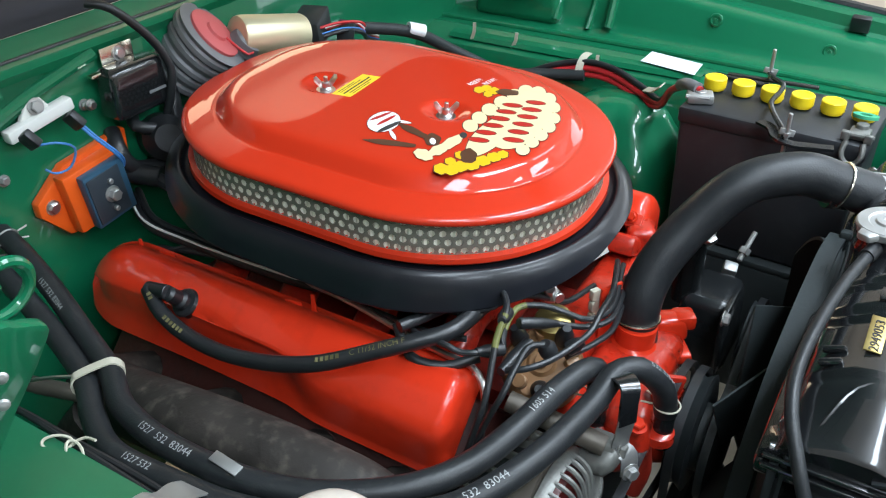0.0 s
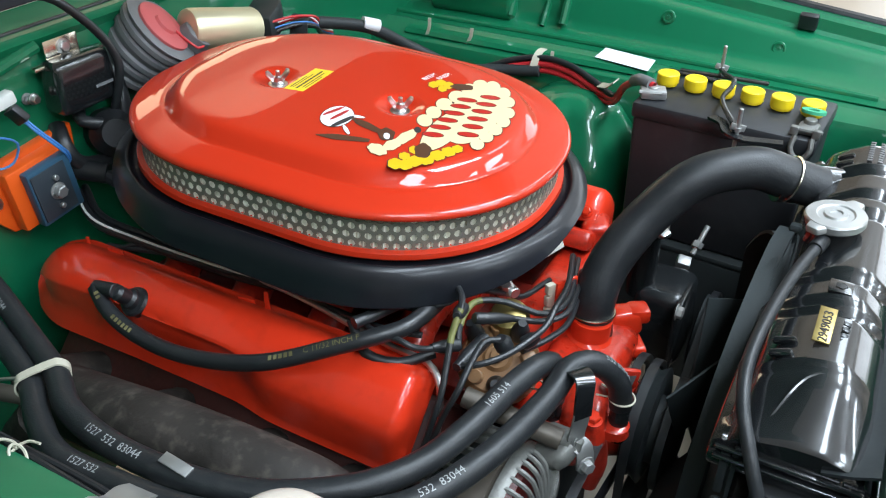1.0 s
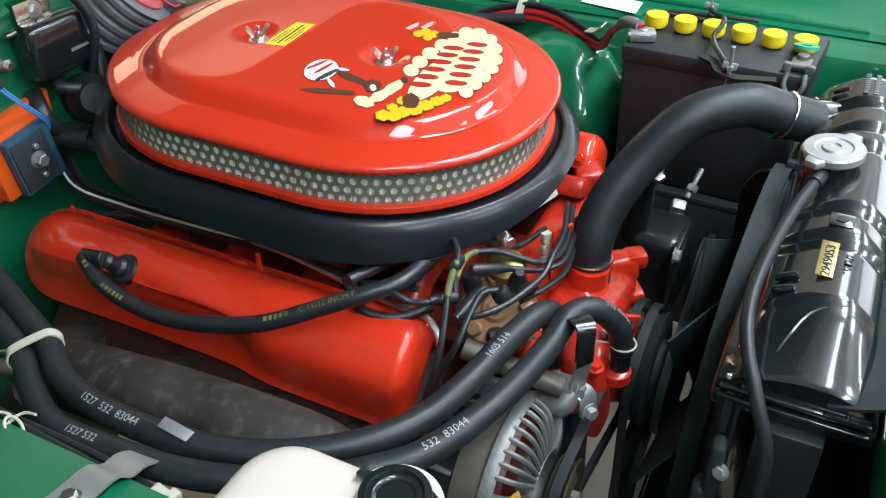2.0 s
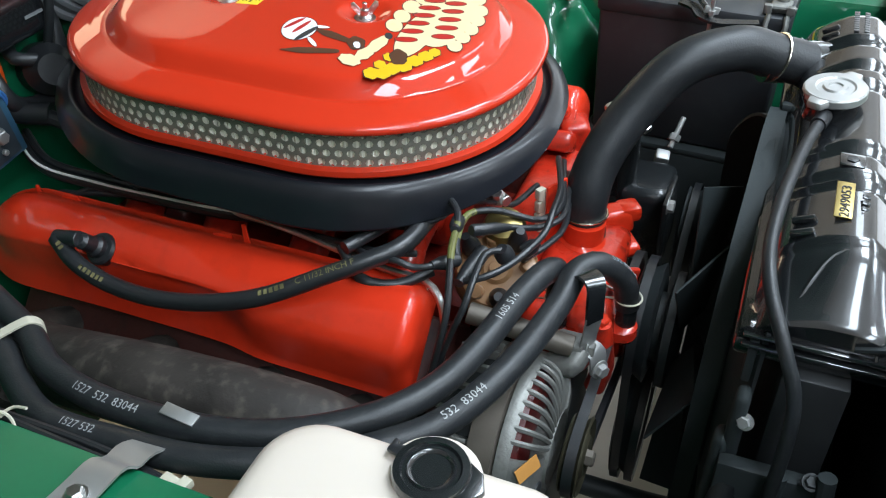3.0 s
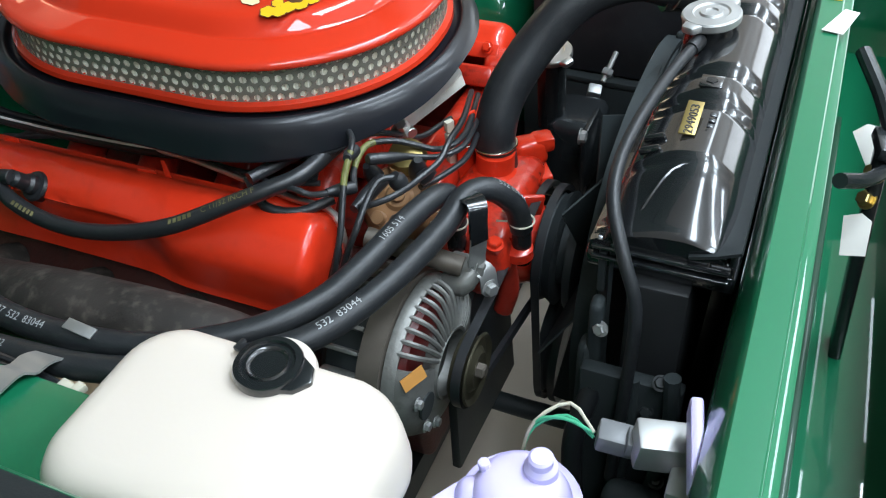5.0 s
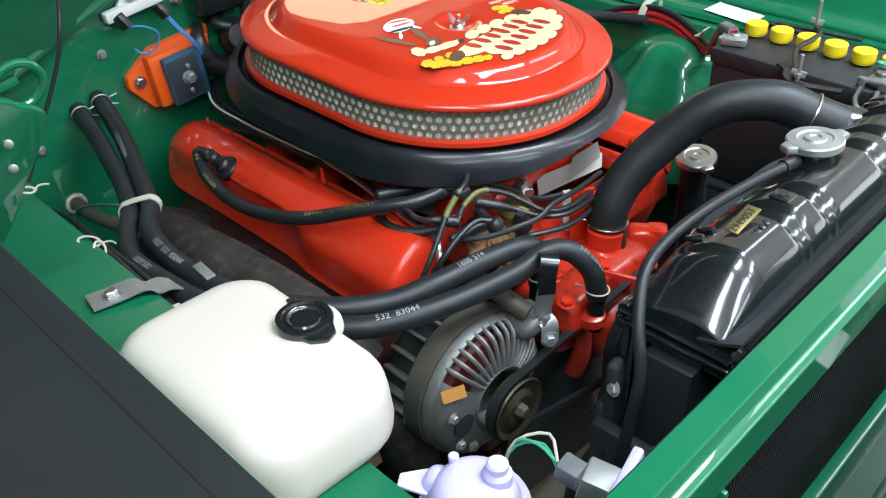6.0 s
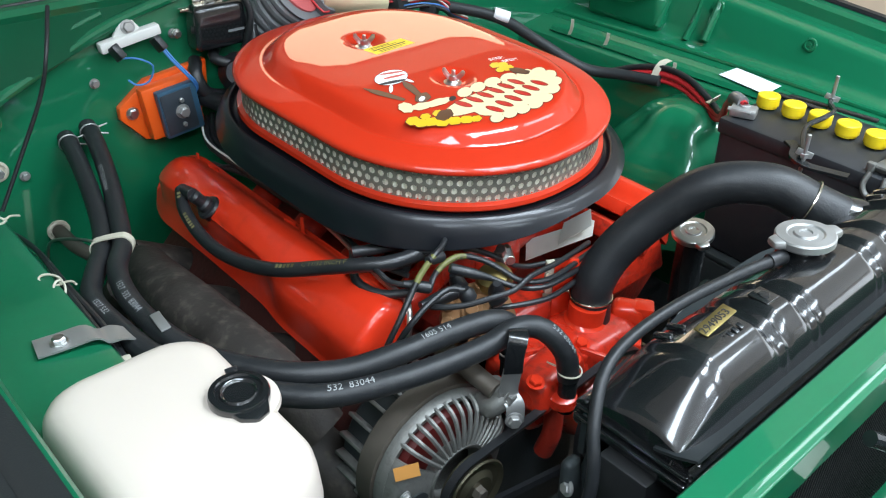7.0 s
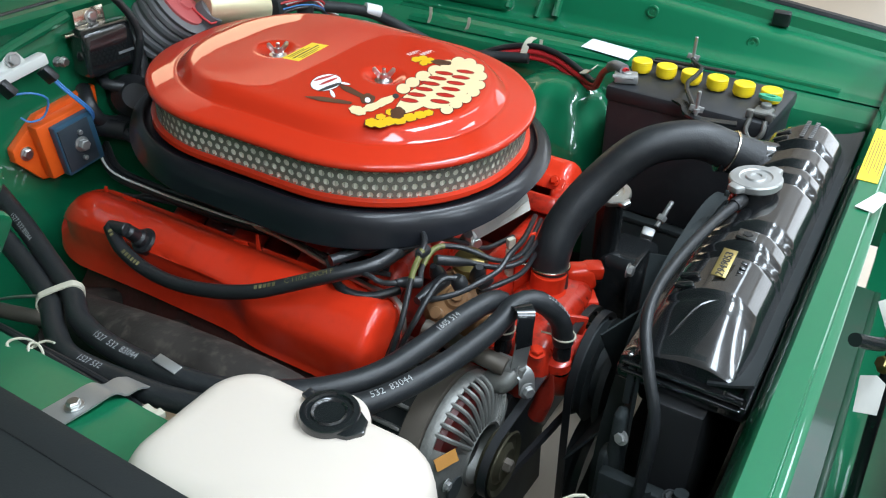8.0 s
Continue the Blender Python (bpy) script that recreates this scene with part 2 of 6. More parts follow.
def slab(outline, depth, m=Matrix(), bevel=0.0):
    """A flat plate: an outline in its own plane, made depth thick along z."""
    bm = bmesh.new()
    low = [bm.verts.new((x, y, 0)) for x, y in outline]
    face = bm.faces.new(low)
    up = bmesh.ops.extrude_face_region(bm, geom=[face])["geom"]
    bmesh.ops.translate(bm, vec=(0, 0, depth), verts=[g for g in up if isinstance(g, bmesh.types.BMVert)])
    bmesh.ops.recalc_face_normals(bm, faces=bm.faces)
    if bevel:
        bmesh.ops.bevel(bm, geom=[e for e in bm.edges if e.calc_face_angle(0) > 0.8], offset=bevel, segments=2, profile=0.5, affect="EDGES")
    bm.transform(m)
    return bm


def spline(points, step=0.012):
    """Points along a smooth curve through those given."""
    p = [Vector(q) for q in points]
    p = [2 * p[0] - p[1]] + p + [2 * p[-1] - p[-2]]
    out = []
    for i in range(1, len(p) - 2):
        n = max(3, int((p[i + 1] - p[i]).length / step))
        for k in range(n):
            t = k / n
            out.append(0.5 * (2 * p[i] + (p[i + 1] - p[i - 1]) * t + (2 * p[i - 1] - 5 * p[i] + 4 * p[i + 1] - p[i + 2]) * t * t
                              + (3 * p[i] - p[i - 1] - 3 * p[i + 1] + p[i + 2]) * t ** 3))
    out.append(p[-2])
    return out


def frames_of(line):
    """Centre, side and up along a line, without twist."""
    d = (line[1] - line[0]).normalized()
    up = Vector((0, 0, 1)) - d * d.z
    if up.length < 0.1:
        up = Vector((0, 1, 0)) - d * d.y
    up.normalize()
    out = []
    for i, c in enumerate(line):
        d = (line[min(i + 1, len(line) - 1)] - line[max(i - 1, 0)]).normalized()
        up = (up - d * up.dot(d)).normalized()
        out.append((c, d.cross(up), up))
    return out


def tube(points, r, seg=14, step=0.012, wall=0.0, radii=None):
    line = spline(points, step)
    bm = bmesh.new()
    rings = []
    fr = frames_of(line)
    for k, (c, side, up) in enumerate(fr):
        q = r if radii is None else r * float(np.interp(k / (len(fr) - 1), [a for a, _ in radii], [b for _, b in radii]))
        rings.append([bm.verts.new(c + q * (math.cos(2 * math.pi * i / seg) * side + math.sin(2 * math.pi * i / seg) * up)) for i in range(seg)])
    for a, b in zip(rings, rings[1:]):
        for i in range(seg):
            bm.faces.new((a[i], a[(i + 1) % seg], b[(i + 1) % seg], b[i]))
    bm.faces.new(rings[0][::-1]), bm.faces.new(rings[-1])
    bmesh.ops.recalc_face_normals(bm, faces=bm.faces)
    return bm


def profile_run(profile, x0, x1, thick=0.0025, axis="x", bend=None, n=24):
    """A folded sheet: a (side, height) profile drawn along an axis, with thickness. bend(s, x) may shift (side, height)."""
    bm = bmesh.new()
    pts = [Vector((a, b)) for a, b in profile]
    norm = []
    for i in range(len(pts)):
        d = (pts[min(i + 1, len(pts) - 1)] - pts[max(i - 1, 0)]).normalized()
        norm.append(Vector((-d.y, d.x)))
    loop = pts + [p - k * thick for p, k in zip(pts[::-1], norm[::-1])]
    rows = []
    for k in range(n + 1):
        s = x0 + (x1 - x0) * k / n
        row = []
        for q in loop:
            a, b = q.x, q.y
            if bend:
                da, db = bend(s, q)
                a, b = a + da, b + db
            row.append(bm.verts.new((s, a, b) if axis == "x" else (a, s, b)))
        rows.append(row)
    m = len(loop)
    for a, b in zip(rows, rows[1:]):
        for i in range(m):
            bm.faces.new((a[i], a[(i + 1) % m], b[(i + 1) % m], b[i]))
    bm.faces.new(rows[0][::-1]), bm.faces.new(rows[-1])
    bmesh.ops.recalc_face_normals(bm, faces=bm.faces)
    return bm


def hex_bolt(at, to, r=0.008, h=0.006, washer=True):
    """A hexagon head with its washer, at a place, standing along a direction."""
    m = aim(at, Vector(at) + Vector(to))
    head = lathe([(r * 0.9, 0.0012), (r, 0.002), (r, h), (r * 0.82, h + 0.0012)], m, 6)
    if washer:
        head = join(head, lathe([(r * 1.35, 0), (r * 1.35, 0.0014), (r * 0.6, 0.0016)], m, 18))
    return head


def lettering(text, size, depth=0.0):
    """The outline of a line of writing as a flat mesh, starting at the origin."""
    curve = bpy.data.curves.new("writing", "FONT")
    curve.body, curve.size, curve.extrude, curve.resolution_u = text, size, depth, 2
    ob = bpy.data.objects.new("writing", curve)
    scene.collection.objects.link(ob)
    dg = bpy.context.evaluated_depsgraph_get()
    mesh = bpy.data.meshes.new_from_object(ob.evaluated_get(dg))
    bm = bmesh.new()
    bm.from_mesh(mesh)
    bpy.data.objects.remove(ob), bpy.data.curves.remove(curve), bpy.data.meshes.remove(mesh)
    return bm


def along(bm, points, begin, turn, r, flip=False):
    """Lays flat writing on a hose, from the place nearest to begin, turned round its axis by turn degrees."""
    line = spline(points, 0.003)
    fr = frames_of(line)
    run = [0.0]
    for a, b in zip(line, line[1:]):
        run.append(run[-1] + (b - a).length)
    start = run[min(range(len(line)), key=lambda i: (line[i] - Vector(begin)).length)]
    bmesh.ops.subdivide_edges(bm, edges=[e for e in bm.edges if e.calc_length() > 0.006], cuts=1)
    for v in bm.verts:
        s = start - v.co.x if flip else start + v.co.x
        k = min(range(len(run)), key=lambda i: abs(run[i] - s))
        c, side, up = fr[k]
        d = (line[min(k + 1, len(line) - 1)] - line[max(k - 1, 0)]).normalized()
        a = radians(turn) + (v.co.y / r) * (-1 if flip else 1)
        v.co = c + d * (s - run[k]) + (r + 0.0006) * (math.cos(a) * side + math.sin(a) * up)
    return bm


def strap(points, wide, width, thick=0.0016, step=0.006):
    """A flat strip along a line, its width lying along the direction wide."""
    line = spline(points, step)
    wide = Vector(wide).normalized()
    bm = bmesh.new()
    rows = []
    for i, c in enumerate(line):
        d = (line[min(i + 1, len(line) - 1)] - line[max(i - 1, 0)]).normalized()
        side = (wide - d * wide.dot(d)).normalized() * width / 2
        up = d.cross(side).normalized() * thick / 2
        rows.append([bm.verts.new(c + side + up), bm.verts.new(c - side + up), bm.verts.new(c - side - up), bm.verts.new(c + side - up)])
    for a, c in zip(rows, rows[1:]):
        for i in range(4):
            bm.faces.new((a[i], a[(i + 1) % 4], c[(i + 1) % 4], c[i]))
    bm.faces.new(rows[0][::-1]), bm.faces.new(rows[-1])
    bmesh.ops.recalc_face_normals(bm, faces=bm.faces)
    return bm

# ---- the hall ----


def structure(name, bm, mat, label, category, angle=35):
    mesh = bpy.data.meshes.new(name)
    bm.to_mesh(mesh), bm.free()
    return tagged(new(name, finish(mesh, mat, angle)), label, category, kind="structure")


structure("floor", box((14, 14, 0.1), (0.5, 0, -0.05), bevel=0), TILE, "beige tiled showroom floor", "floor")
structure("ceiling", box((14, 14, 0.1), (0.5, 0, 2.95), bevel=0), CEILING_WHITE, "grey boarded ceiling", "ceiling")
structure("wall_west", join(box((0.15, 8.3, 2.9), (-2.99, -2.85, 1.45), bevel=0), box((0.15, 3.4, 2.9), (-2.99, 5.3, 1.45), bevel=0), box((0.15, 2.3, 0.2), (-2.99, 2.45, 2.80), bevel=0), box((0.15, 2.3, 1.0), (-2.99, 2.45, 0.5), bevel=0)), PLASTER, "cream plastered wall with an opening", "wall")
structure("wall_east", box((0.15, 14.3, 2.9), (7.5, 0, 1.45), bevel=0), PLASTER, "cream plastered wall", "wall")
structure("wall_north", join(box((6.8, 0.15, 2.9), (-3.0, 7.0, 1.45), bevel=0), box((1.2, 0.15, 2.9), (6.8, 7.0, 1.45), bevel=0), box((5.8, 0.15, 0.2), (3.3, 7.0, 0.1), bevel=0), box((5.8, 0.15, 0.4), (3.3, 7.0, 2.7), bevel=0)), PLASTER, "cream plastered wall with a wide window opening", "wall")
structure("wall_south", box((13.8, 0.15, 2.9), (0.5, -7.0, 1.45), bevel=0), PLASTER, "cream plastered wall", "wall")

# ---- car body round the engine bay ----
car_body = thing("car_body", (0.1, 0.06, 0.0), "green painted car body with its hood open", "car")


def near_bend(s, q):
    # the gutter falls towards the front and draws in a little
    k = min(1.0, max(0.0, (q.y - 0.80) / 0.07))
    return (k * (0.04 * (s - 0.185) - 0.014), k * (0.040 - 0.0915 * (s - 0.185)))


part("inner_fender", profile_run([(-0.715, 0.868), (-0.707, 0.880), (-0.684, 0.881), (-0.672, 0.879), (-0.668, 0.872), (-0.667, 0.84), (-0.663, 0.795), (-0.655, 0.780), (-0.64, 0.776),
                                  (-0.56, 0.770), (-0.543, 0.764), (-0.535, 0.748), (-0.530, 0.70), (-0.522, 0.55), (-0.52, 0.32)], -0.40, 0.70, 0.003, bend=near_bend), SATIN_GREEN, car_body, "satin green inner fender panel")
def far_bend(s, q):
    k = min(1.0, max(0.0, (q.y - 0.785) / 0.07))
    return (-0.04 * max(0, s - 0.1) if q.x > 0.7 else 0, k * (-0.016 - 0.0915 * (s - 0.185)))


part("inner_fender", profile_run([(0.62, 0.32), (0.625, 0.60), (0.635, 0.735), (0.645, 0.758), (0.66, 0.766), (0.70, 0.770), (0.715, 0.776), (0.73, 0.772), (0.795, 0.776), (0.81, 0.784), (0.820, 0.80), (0.835, 0.86),
                                  (0.842, 0.868), (0.85, 0.872), (0.885, 0.874), (0.892, 0.880), (0.897, 0.90), (0.905, 0.906), (0.95, 0.905)], -0.42, 0.72, 0.003,
                                 bend=far_bend), GREEN, car_body, "ribbed green inner fender panel")
# outer fenders
part("fender", profile_run([(-0.722, 0.87), (-0.74, 0.872), (-0.80, 0.868), (-0.90, 0.845), (-0.97, 0.79), (-1.0, 0.70), (-1.0, 0.35)], -0.60, 0.95, 0.004, bend=lambda s, q: (-0.012, 0.036 - 0.0915 * (s - 0.185))), GREEN, car_body, "green front fender")
part("fender", profile_run([(0.952, 0.903), (0.968, 0.902), (0.980, 0.885), (0.992, 0.82), (1.0, 0.70), (1.0, 0.35)][::-1], -0.60, 0.95, 0.004, bend=far_bend), GREEN, car_body, "green front fender")
part("fender_seal", profile_run([(0.928, 0.9065), (0.931, 0.913), (0.944, 0.914), (0.948, 0.9085)], -0.42, 0.72, 0.003, bend=far_bend), RUBBER, car_body, "black rubber strip on the far fender edge")
# firewall and cowl
fire = join(box((0.02, 1.56, 0.75), (-0.385, 0.07, 0.61), bevel=0.004),
            profile_run([(-0.386, 0.955), (-0.378, 0.972), (-0.372, 0.984), (-0.378, 0.989), (-0.392, 0.991), (-0.408, 0.997), (-0.424, 1.010)], -0.72, 0.90, 0.003, axis="y"))
part("firewall", fire, GREEN, car_body, "green firewall and cowl panel")
part("cowl_seal", box((0.007, 1.5, 0.006), (-0.392, 0.08, 0.9935), (0, -9, 0), 0.002), RUBBER, car_body, "black rubber cowl seal")
part("cowl_grille", profile_run([(-0.425, 1.012), (-0.430, 1.020), (-0.46, 1.032), (-0.6, 1.06), (-0.76, 1.085)], -0.75, 0.90, 0.006, axis="y"), GLASS_DARK, car_body, "black cowl grille and windscreen edge")
# screen, pillars and roof, mostly unseen: added so the lid reflects dark
part("windscreen", profile_run([(-0.765, 1.088), (-0.95, 1.215), (-1.16, 1.345), (-1.36, 1.445)], -0.62, 0.78, 0.006, axis="y"), WINDSCREEN, car_body, "dark tinted windscreen")
for py in (-0.645, 0.805):
    part("windscreen_pillar", tube([(-0.74, py - math.copysign(0.06, py - 0.08) * -1, 1.075), (-1.05, py, 1.275), (-1.36, py - math.copysign(0.03, py - 0.08), 1.452)], 0.026, 10), GREEN, car_body, "green windscreen pillar")
part("roof", profile_run([(-1.36, 1.452), (-1.45, 1.478), (-1.8, 1.50), (-2.3, 1.49), (-2.5, 1.45)], -0.60, 0.76, 0.03, axis="y"), GREEN, car_body, "unseen green car roof, added for the lid's reflection")
# raised swage across the firewall's corner
swage = tube([(-0.372, -0.16, 0.975), (-0.370, -0.29, 0.947), (-0.366, -0.40, 0.905), (-0.34, -0.50, 0.872), (-0.28, -0.60, 0.85)], 0.009, 10)
part("swage", join(swage, tube([(-0.374, -0.30, 0.965), (-0.372, -0.42, 0.93), (-0.35, -0.53, 0.895), (-0.29, -0.62, 0.87)], 0.006, 8)), GREEN, car_body, "pressed bead in the firewall")
# corner panel between cowl and fender
corner = bmesh.new()
cv = [corner.verts.new(p) for p in ((-0.376, -0.16, 0.975), (-0.376, -0.72, 0.990), (-0.20, -0.715, 0.955), (-0.20, -0.68, 0.90), (-0.28, -0.60, 0.85), (-0.35, -0.46, 0.885))]
corner.faces.new(cv)
bmesh.ops.solidify(corner, geom=corner.faces[:], thickness=0.003)
part("corner_panel", corner, GREEN, car_body, "green gusset between cowl and fender")
# radiator support
part("radiator_support", join(profile_run([(0.6960, 0.79), (0.6985, 0.825), (0.7080, 0.850), (0.7115, 0.860), (0.7135, 0.862), (0.7365, 0.862), (0.7380, 0.8605), (0.7388, 0.850), (0.7400, 0.8465), (0.7480, 0.845), (0.7495, 0.8435), (0.7500, 0.80)], -0.70, 0.90, 0.003, axis="y"),
                              box((0.022, 1.5, 0.10), (0.742, 0.10, 0.46), bevel=0.004),
                              box((0.03, 0.20, 0.50), (0.725, -0.47, 0.58), bevel=0.004), box((0.03, 0.36, 0.50), (0.725, 0.62, 0.58), bevel=0.004)), GREEN, car_body, "green radiator support bar")
part("seal_strip", profile_run([(0.652, 0.826), (0.675, 0.833), (0.694, 0.842)], -0.27, 0.40, 0.003, axis="y"), DULL_BLACK, car_body, "black air seal strip")
# wheel-arch dome beside the battery
dome = bmesh.new()
rings = []
for k in range(25):
    a = math.pi / 2 * k / 24
    ring = []
    for i in range(96):
        b = 2 * math.pi * i / 96
        fold = (1 + 0.065 * math.cos(7 * b + 0.6) * math.sin(2 * a) ** 0.7) * (1 + 0.05 * math.exp(-((a - 0.55) / 0.16) ** 2) - 0.07 * math.exp(-((a - 0.95) / 0.14) ** 2))
        ring.append(dome.verts.new((0.115 + 0.165 * math.cos(a) ** 0.8 * math.cos(b) * fold, 0.605 + 0.15 * math.cos(a) ** 0.8 * math.sin(b) * fold, 0.50 + 0.245 * math.sin(a))))
    rings.append(ring)
for a, b in zip(rings, rings[1:]):
    for i in range(96):
        dome.faces.new((a[i], a[(i + 1) % 96], b[(i + 1) % 96], b[i]))
bmesh.ops.recalc_face_normals(dome, faces=dome.faces)
part("suspension_tower", dome, GREEN, car_body, "bulging green suspension tower", 80)
part("far_pan", join(taper((0.21, 0.06, 0.085), (0.92, 0.7), (-0.215, 0.822, 0.818), (0, 0, 0), 0.018), tube([(-0.30, 0.79, 0.86), (-0.215, 0.785, 0.832), (-0.13, 0.79, 0.86)], 0.006, 8)), GREEN, car_body, "pressed green pan in the far fender")
part("far_lip", tube([(-0.046, 0.80, 0.78), (-0.044, 0.825, 0.82), (-0.043, 0.842, 0.87)], 0.007, 8), GREEN, car_body)
part("lower_step", profile_run([(0.655, 0.768), (0.662, 0.776), (0.684, 0.777), (0.69, 0.770)], -0.30, 0.24, 0.003), GREEN, car_body, "pressed step in the inner fender")
part("seal_clip", box((0.034, 0.016, 0.030), (0.466, 0.868, 0.852), (15, 0, 0), 0.003), RUBBER, car_body, "black rubber bumper")
# front panel, sill and crossmember
# header panel added to keep lamp light off the nose; only a corner shows
part("header_panel", join(profile_run([(0.90, 0.800), (0.93, 0.822), (1.00, 0.832), (1.10, 0.822), (1.14, 0.80)], -0.88, 0.98, 0.004, axis="y"), box((0.03, 1.86, 0.20), (1.125, 0.05, 0.71), bevel=0.006)), GREEN, car_body, "green header panel, added to shade the nose")
part("front_panel", join(box((0.05, 1.7, 0.22), (1.10, 0.05, 0.60), bevel=0.02), box((0.34, 1.7, 0.02), (0.94, 0.05, 0.42), bevel=0.004)), GREEN, car_body, "green front panel behind the grille")
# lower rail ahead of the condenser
# the rail's darkened green stands in for the shade in the nose
part("lower_rail", join(box((0.075, 1.07, 0.004), (0.752, 0.085, 0.446), (0, 4, 0), 0.0), box((0.012, 1.07, 0.10), (0.793, 0.085, 0.398), bevel=0.003), box((0.006, 1.07, 0.020), (0.713, 0.085, 0.455), bevel=0.002)), DARK_GREEN, car_body, "green lower rail ahead of the condenser, colour darkened for shade")
part("corner_plate", box((0.050, 0.006, 0.33), (0.728, -0.385, 0.63), (0, 0, 0), 0.002), GREEN, car_body, "green corner plate beside the condenser")
part("steering_link", tube([(0.36, -0.088, 0.30), (0.46, -0.088, 0.30), (0.56, -0.080, 0.30), (0.60, -0.06, 0.33)], 0.015, 12), DULL_BLACK, car_body, "black steering link")
# added black sheet: closes off the lit floor where it is dark below
part("floor_blackout", box((0.23, 0.98, 0.012), (0.650, 0.02, 0.37), (0, 0, 0), 0.003), SHROUD_BLACK, car_body, "black sheet added to hide the floor below the radiator")
part("crossmember", join(box((0.20, 1.1, 0.06), (0.18, 0.03, 0.135), bevel=0.0), box((1.1, 0.08, 0.12), (0.15, -0.46, 0.28), bevel=0.01), box((1.1, 0.08, 0.12), (0.15, 0.56, 0.28), bevel=0.01)), DULL_BLACK, car_body, "black crossmember and frame rails")
for wy in (-0.83, 0.87):
    tyre = part("tyre", lathe([(0.20, -0.08), (0.29, -0.095), (0.325, -0.07), (0.330, 0.0), (0.325, 0.07), (0.29, 0.095), (0.20, 0.08), (0.20, -0.08)], pose(0.16, wy, 0.330, 90, 0, 0), 40, close=False), RUBBER, car_body, "black tyre")
    part("rim", lathe([(0.20, -0.075), (0.19, 0.0), (0.05, 0.03), (0.05, 0.06), (0.19, 0.05), (0.20, 0.075)], pose(0.16, wy, 0.330, 90, 0, 0), 32), ZINC, tyre)
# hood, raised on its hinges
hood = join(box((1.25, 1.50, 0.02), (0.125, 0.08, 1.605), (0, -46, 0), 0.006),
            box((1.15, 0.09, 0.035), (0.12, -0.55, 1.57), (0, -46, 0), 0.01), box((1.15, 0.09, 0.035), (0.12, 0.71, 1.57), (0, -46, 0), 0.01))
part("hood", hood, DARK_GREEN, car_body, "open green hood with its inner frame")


plate = bmesh.new()
plate.faces.new([plate.verts.new((0.125 - 0.40 * (1.0 - z), y + 0.003, z - 0.005)) for y, z in ((-0.632, 1.036), (-0.624, 1.029), (-0.616, 1.024), (-0.609, 1.019), (-0.603, 1.014), (-0.601, 1.008), (-0.603, 1.0), (-0.612, 0.977), (-0.630, 0.942), (-0.650, 0.895), (-0.668, 0.865), (-0.71, 0.85), (-0.71, 1.02), (-0.66, 1.05))])
bmesh.ops.recalc_face_normals(plate, faces=plate.faces)
bmesh.ops.solidify(plate, geom=plate.faces[:], thickness=0.010)
bmesh.ops.bevel(plate, geom=plate.edges[:], offset=0.003, segments=2, affect="EDGES", profile=0.6)
ring_c = Vector((0.094, -0.605, 1.028))
hinge = part("hood_hinge", plate, GREEN, car_body, "green hood hinge bracket")
part("eye", tube([ring_c + Vector((0.006 * math.sin(a), 0.023 * math.cos(a), 0.023 * math.sin(a))) for a in [2 * math.pi * i / 20 for i in range(21)]], 0.0045, 10), GREEN, hinge, "round green hinge eye")
part("eye_tab", box((0.006, 0.030, 0.010), (0.094, -0.619, 1.032), (12, 0, 0), 0.002), GREEN, hinge)
for dz in (0.0, -0.03):
    part("rivet", lathe([(0.005, 0), (0.004, 0.002), (0.001, 0.003)], aim((0.1265 + 0.4 * dz, -0.640, 0.990 + dz), (0.20, -0.68, 0.99 + dz)), 12), ZINC, hinge)

part("edge_bumper", box((0.055, 0.012, 0.012), (0.505, -0.6815, 0.8560), (0, 5, 2), 0.003), RUBBER, car_body, "black rubber bumper on the fender edge")

# vinyl cover laid on the fender
COVER_BEND = lambda s, q: (0.04 * (s - 0.185) - 0.014, 0.040 - 0.0915 * (s - 0.185) + 0.002 * math.sin(14 * s + 9 * q.x) * (q.x < -0.75))
cover_mat = thing("fender_cover", (0.15, -0.86, 0.45), "black vinyl cover laid over the fender", "fender cover")
part("sheet", profile_run([(-0.679, 0.8855), (-0.71, 0.889), (-0.74, 0.890), (-0.80, 0.882), (-0.91, 0.855), (-0.985, 0.80), (-1.02, 0.70), (-1.03, 0.45)], -0.72, 1.02, 0.004, bend=COVER_BEND), MAT_BLACK, cover_mat, "black vinyl sheet")
part("hem", profile_run([(-0.6785, 0.8895), (-0.684, 0.8915), (-0.692, 0.8925), (-0.700, 0.8922), (-0.704, 0.8905)], -0.72, 1.02, 0.003, bend=COVER_BEND), MAT_BLACK, cover_mat, "folded and stitched edge")

# ---- engine ----
engine = thing("engine", (0.05, 0.0, 0.2), "orange-red painted V8 engine with black hoses", "engine")
# block, near head and oil pan carry the shade in their colour
part("block", taper((0.62, 0.30, 0.30), (1, 1.2), (-0.02, 0.0, 0.42), bevel=0.012), SHADED_IRON, engine, "red cast-iron engine block, darkened for shade")
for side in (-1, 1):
    part("cylinder_head", box((0.57, 0.16, 0.11), (-0.01, side * 0.232, 0.588), (-45 * side, 0, 0), 0.01), SHADED_IRON if side < 0 else DEEP_RED, engine, "red cast cylinder head, darkened for shade" if side < 0 else "red cast cylinder head")
part("valley_cover", box((0.56, 0.26, 0.05), (-0.02, 0.0, 0.60), bevel=0.01), DEEP_RED, engine)
part("oil_pan", taper((0.6, 0.28, 0.14), (1, 1.2), (0, 0, 0.235), bevel=0.015), SHADED_IRON, engine)
manifold = part("intake_manifold", box((0.46, 0.10, 0.07), (-0.02, 0, 0.67), bevel=0.02, seg=3), CAST_RED, engine, "red cast intake manifold")
